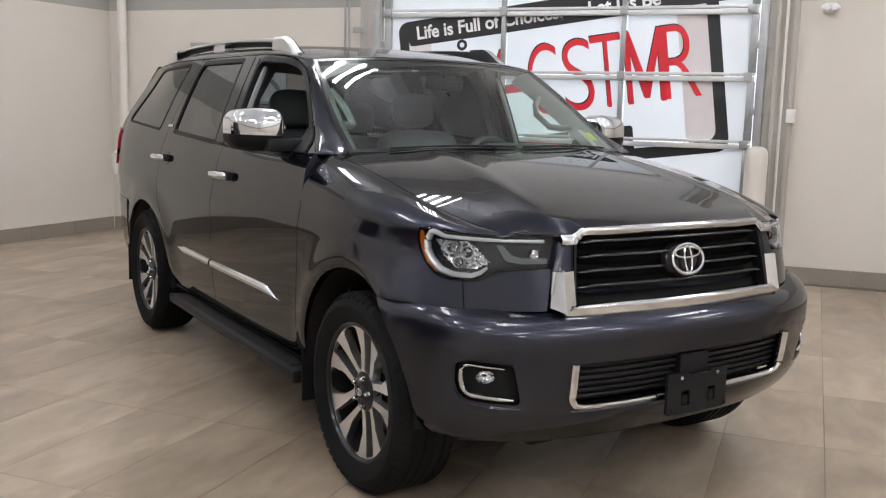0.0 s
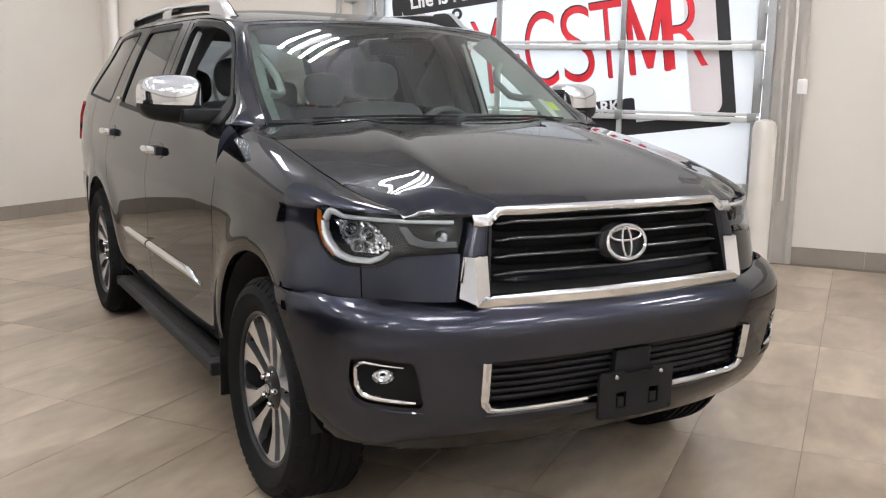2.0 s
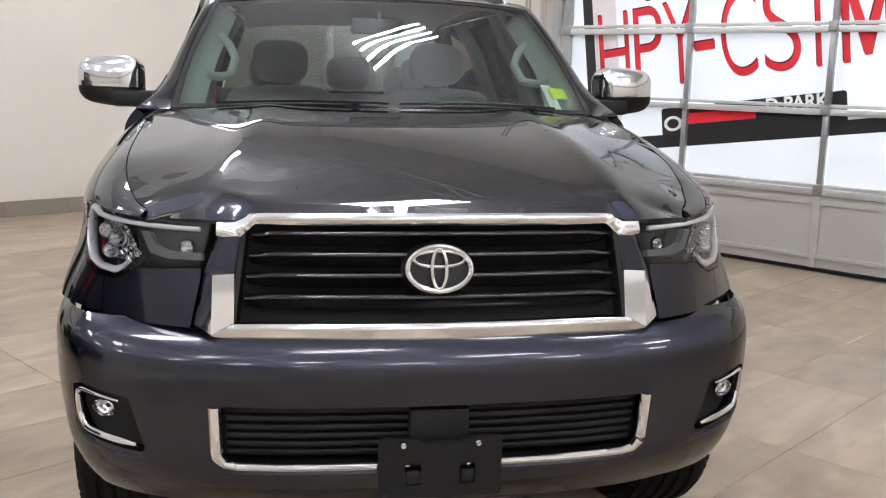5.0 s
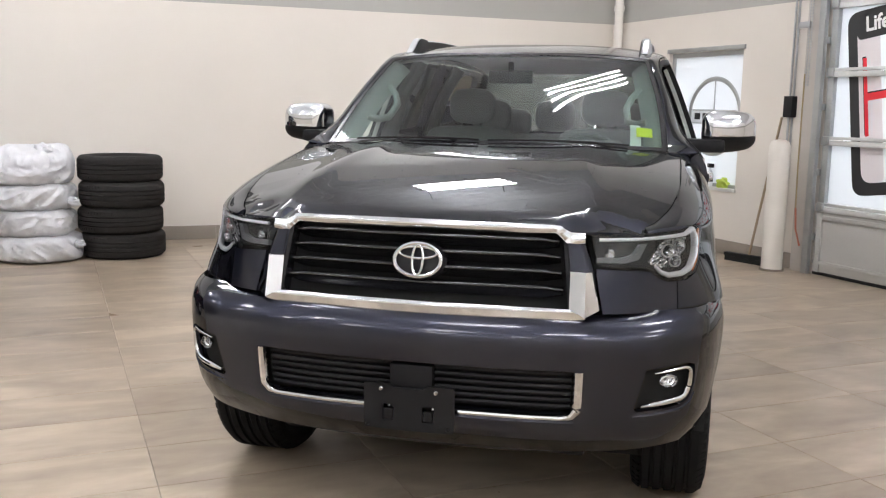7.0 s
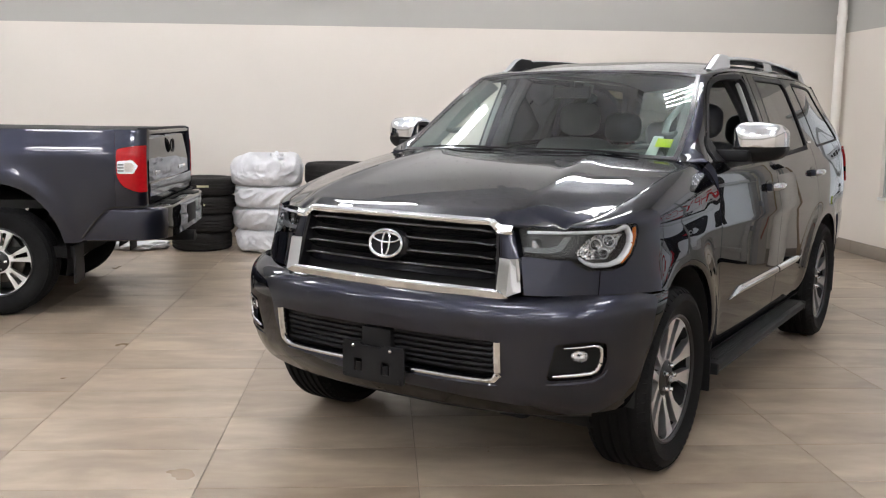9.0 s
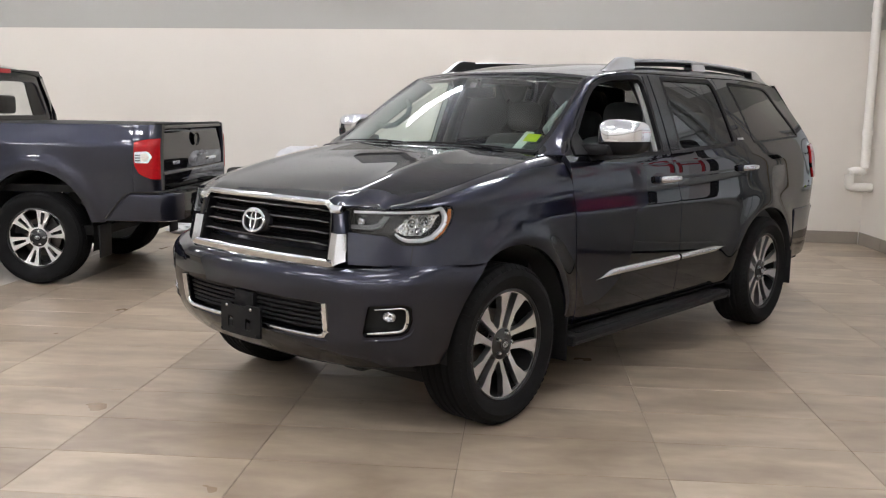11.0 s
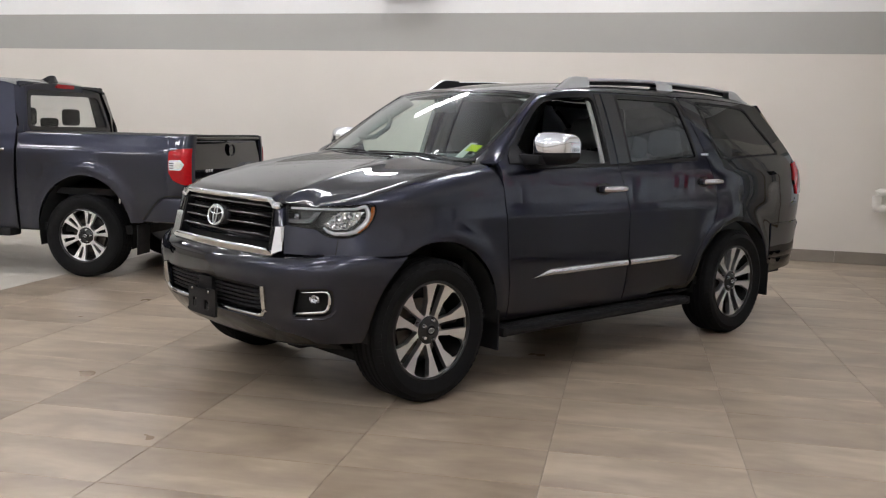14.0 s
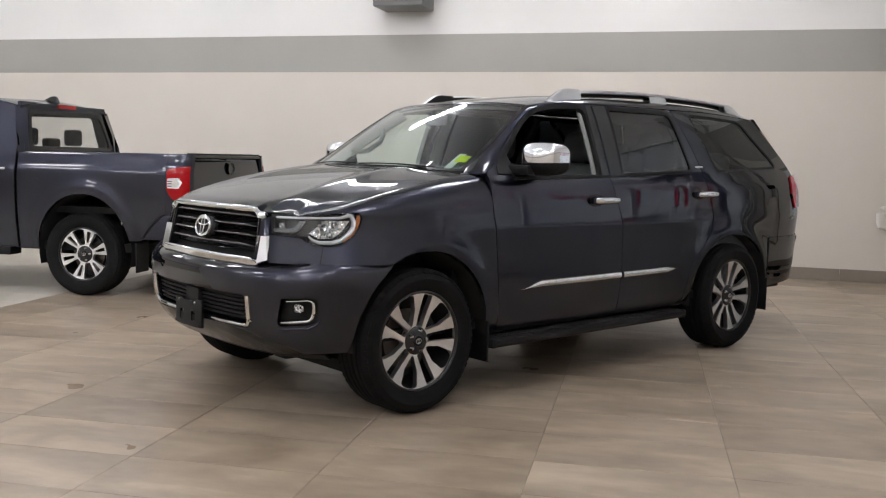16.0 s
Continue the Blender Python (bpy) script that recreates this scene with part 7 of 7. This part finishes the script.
for sd in (1, -1):
    part("step_pad", box(sd * 0.30, sd * 0.62, 1.10, 1.20, 0.798, 0.806, 0.003), M_BLACK, rb)
    part("sensor", turned(lathe([(0.0, 0.004), (0.010, 0.003), (0.013, 0.0)], 14, "y"), Matrix.Translation((sd * 0.55, 1.224, 0.69))), M_BLACK, rb)
part("tow_hitch", box(-0.05, 0.05, 0.9, 1.26, 0.44, 0.52, 0.008), M_BLACK, truck)
# cab
part("cab_roof", solid(loft([[(0.78 * a, y, z - 0.05 * abs(a) ** 3) for a in np.linspace(-1, 1, 13)] for y, z in ((-0.74, 1.845), (-0.90, 1.885), (-1.5, 1.905), (-2.1, 1.885), (-2.45, 1.815))]), 0.02), M_PAINT, truck)
lp = [(-0.72, 1.80), (0.72, 1.80), (0.80, 1.36), (-0.80, 1.36)]
rear_face = lambda x, z: (x, -0.675 - 0.20 * max(0, z - 1.40), z)
part("cab_rear", skin(rear_face, [(-0.76, 1.845), (0.76, 1.845), (0.86, 1.30), (-0.86, 1.30)], [rounded([(-0.64, 1.745), (0.64, 1.745), (0.74, 1.40), (-0.74, 1.40)], 0.06, 4)], step=0.06, thick=0.03, flip=True), M_PAINT, truck)
part("rear_glass", skin(rear_face, rounded([(-0.64, 1.745), (0.64, 1.745), (0.74, 1.40), (-0.74, 1.40)], 0.06, 4), step=0.1, thick=0.0, proud=-0.006, flip=True), M_REARGLASS, truck)
part("rear_glass_seal", skin(rear_face, ring_loop(rounded([(-0.64, 1.745), (0.64, 1.745), (0.74, 1.40), (-0.74, 1.40)], 0.06, 4), -0.03), [rounded([(-0.62, 1.73), (0.62, 1.73), (0.72, 1.41), (-0.72, 1.41)], 0.06, 4)], step=0.06, thick=0.01, proud=0.004, flip=True), M_GLOSSBLACK, truck)
part("brake_light", box(-0.16, 0.16, -0.79, -0.735, 1.80, 1.845, 0.012), M_RED, truck, "red high brake light")
bm = loft([[(w, y0, z), (w, y1, z), (-w, y1, z), (-w, y0, z), (w, y0, z)] for z, w, y0, y1 in ((1.855, 0.036, -1.06, -0.84), (1.89, 0.024, -1.0, -0.85), (1.925, 0.013, -0.94, -0.86), (1.936, 0.008, -0.91, -0.87), (1.937, 0.001, -0.90, -0.88))])
part("roof_fin", bm, M_GLOSSBLACK, truck)
part("truck_windscreen", loft([[(0.74 * a, y - 0.08 * (1 - a * a), z) for a in np.linspace(-1, 1, 11)] for y, z in ((-2.42, 1.80), (-3.05, 1.36))]), M_WS, truck)
part("truck_bonnet", solid(loft([[(0.93 * a, y - 0.06 * (1 - a * a), z - 0.05 * abs(a) ** 3) for a in np.linspace(-1, 1, 13)] for y, z in ((-3.08, 1.345), (-3.6, 1.33), (-4.2, 1.28), (-4.58, 1.18), (-4.66, 1.05))]), 0.02), M_PAINT, truck)
part("truck_grille", box(-0.75, 0.75, -4.70, -4.62, 0.80, 1.10, 0.04), M_GLOSSBLACK, truck)
part("truck_bumper", box(-0.97, 0.97, -4.78, -4.50, 0.48, 0.80, 0.08, 3), M_PAINT, truck)
part("truck_floor", box(-0.88, 0.88, -4.5, 0.55, 0.42, 0.50), M_DARK, truck)
part("truck_dash", box(-0.78, 0.78, -3.05, -2.6, 0.9, 1.34, 0.05), M_DASH, truck)
for x in (-0.40, 0.40):
    part("seat_back", box(x - 0.26, x + 0.26, -1.65, -1.48, 0.8, 1.42, 0.06, 3), M_DASH, truck)
    part("headrest", box(x - 0.13, x + 0.13, -1.62, -1.52, 1.46, 1.66, 0.045, 3), M_BLACK, truck)
    part("headrest", box(x - 0.12, x + 0.12, -0.98, -0.88, 1.42, 1.60, 0.045, 3), M_BLACK, truck)
part("headrest", box(-0.12, 0.12, -0.98, -0.89, 1.40, 1.50, 0.04, 3), M_BLACK, truck)
part("rear_bench", box(-0.7, 0.7, -1.0, -0.82, 0.8, 1.40, 0.05, 3), M_DASH, truck)
for sd in (1, -1):
    for y in (0.0, -3.70):
        wheel(truck, sd * 0.845, y, 0.395, sd, 0.395, 0.262, "six")

# ---------------------------------------------------------------- floor tiles, last
TX, TY, GX, GY = 0.895, 0.450, -0.33, -1.636
TILES = ROOM.inverted() @ pose(0, 0, 0, 0, 0, 36.35)
LIGHT_X = -3.53                  # past this line the floor is laid with pale tiles


def tile_mesh(w, d, material):
    bm = box(-w / 2, w / 2, -d / 2, d / 2, -0.006, 0.0, 0.0010, 1)
    me = bpy.data.meshes.new("floor_tile")
    bm.to_mesh(me)
    bm.free()
    me.materials.append(material)
    return me


rest = {M_TILE: bmesh.new(), M_LIGHTFLOOR: bmesh.new()}
shared = {}
for i in range(-15, 8):
    for j in range(-18, 22):
        ya, yb = GY + j * TY, GY + (j + 1) * TY
        for material, x0, x1 in ((M_TILE, LIGHT_X, 99), (M_LIGHTFLOOR, -99, LIGHT_X)):
            xa, xb = max(GX + i * TX, x0), min(GX + (i + 1) * TX, x1)
            if xb - xa < 0.02:
                continue
            centre = TILES @ Vector(((xa + xb) / 2, (ya + yb) / 2, 0))
            if not (X0 - 0.4 < centre.x < WX + 0.2 and Y0 - 0.2 < centre.y < YN):
                continue
            w, d = round(xb - xa - 0.003, 4), round(yb - ya - 0.003, 4)
            if -2.6 < centre.x < 4.9 and -3.2 < centre.y < 6.6 and material is M_TILE:
                me = shared.setdefault((w, d), None) or tile_mesh(w, d, material)
                shared[(w, d)] = me
                ob = new("floor_tile", me)
                ob.parent = floor
                ob.matrix_local = TILES @ Matrix.Translation(((xa + xb) / 2, (ya + yb) / 2, 0))
            else:
                bm = rest[material]
                add = [bm.verts.new(c) for c in ((xa + 0.0015, ya + 0.0015, 0), (xb - 0.0015, ya + 0.0015, 0), (xb - 0.0015, yb - 0.0015, 0), (xa + 0.0015, yb - 0.0015, 0))]
                bm.faces.new(add)
                low = [bm.verts.new((v.co.x, v.co.y, -0.006)) for v in add]
                for k in range(4):
                    bm.faces.new((add[k], low[k], low[(k + 1) % 4], add[(k + 1) % 4]))
for name, material in (("far_floor_tiles", M_TILE), ("pale_floor_tiles", M_LIGHTFLOOR)):
    ob = part(name, rest[material], material, floor, shade=False, m=TILES)
    ob["kind"] = "stuff"
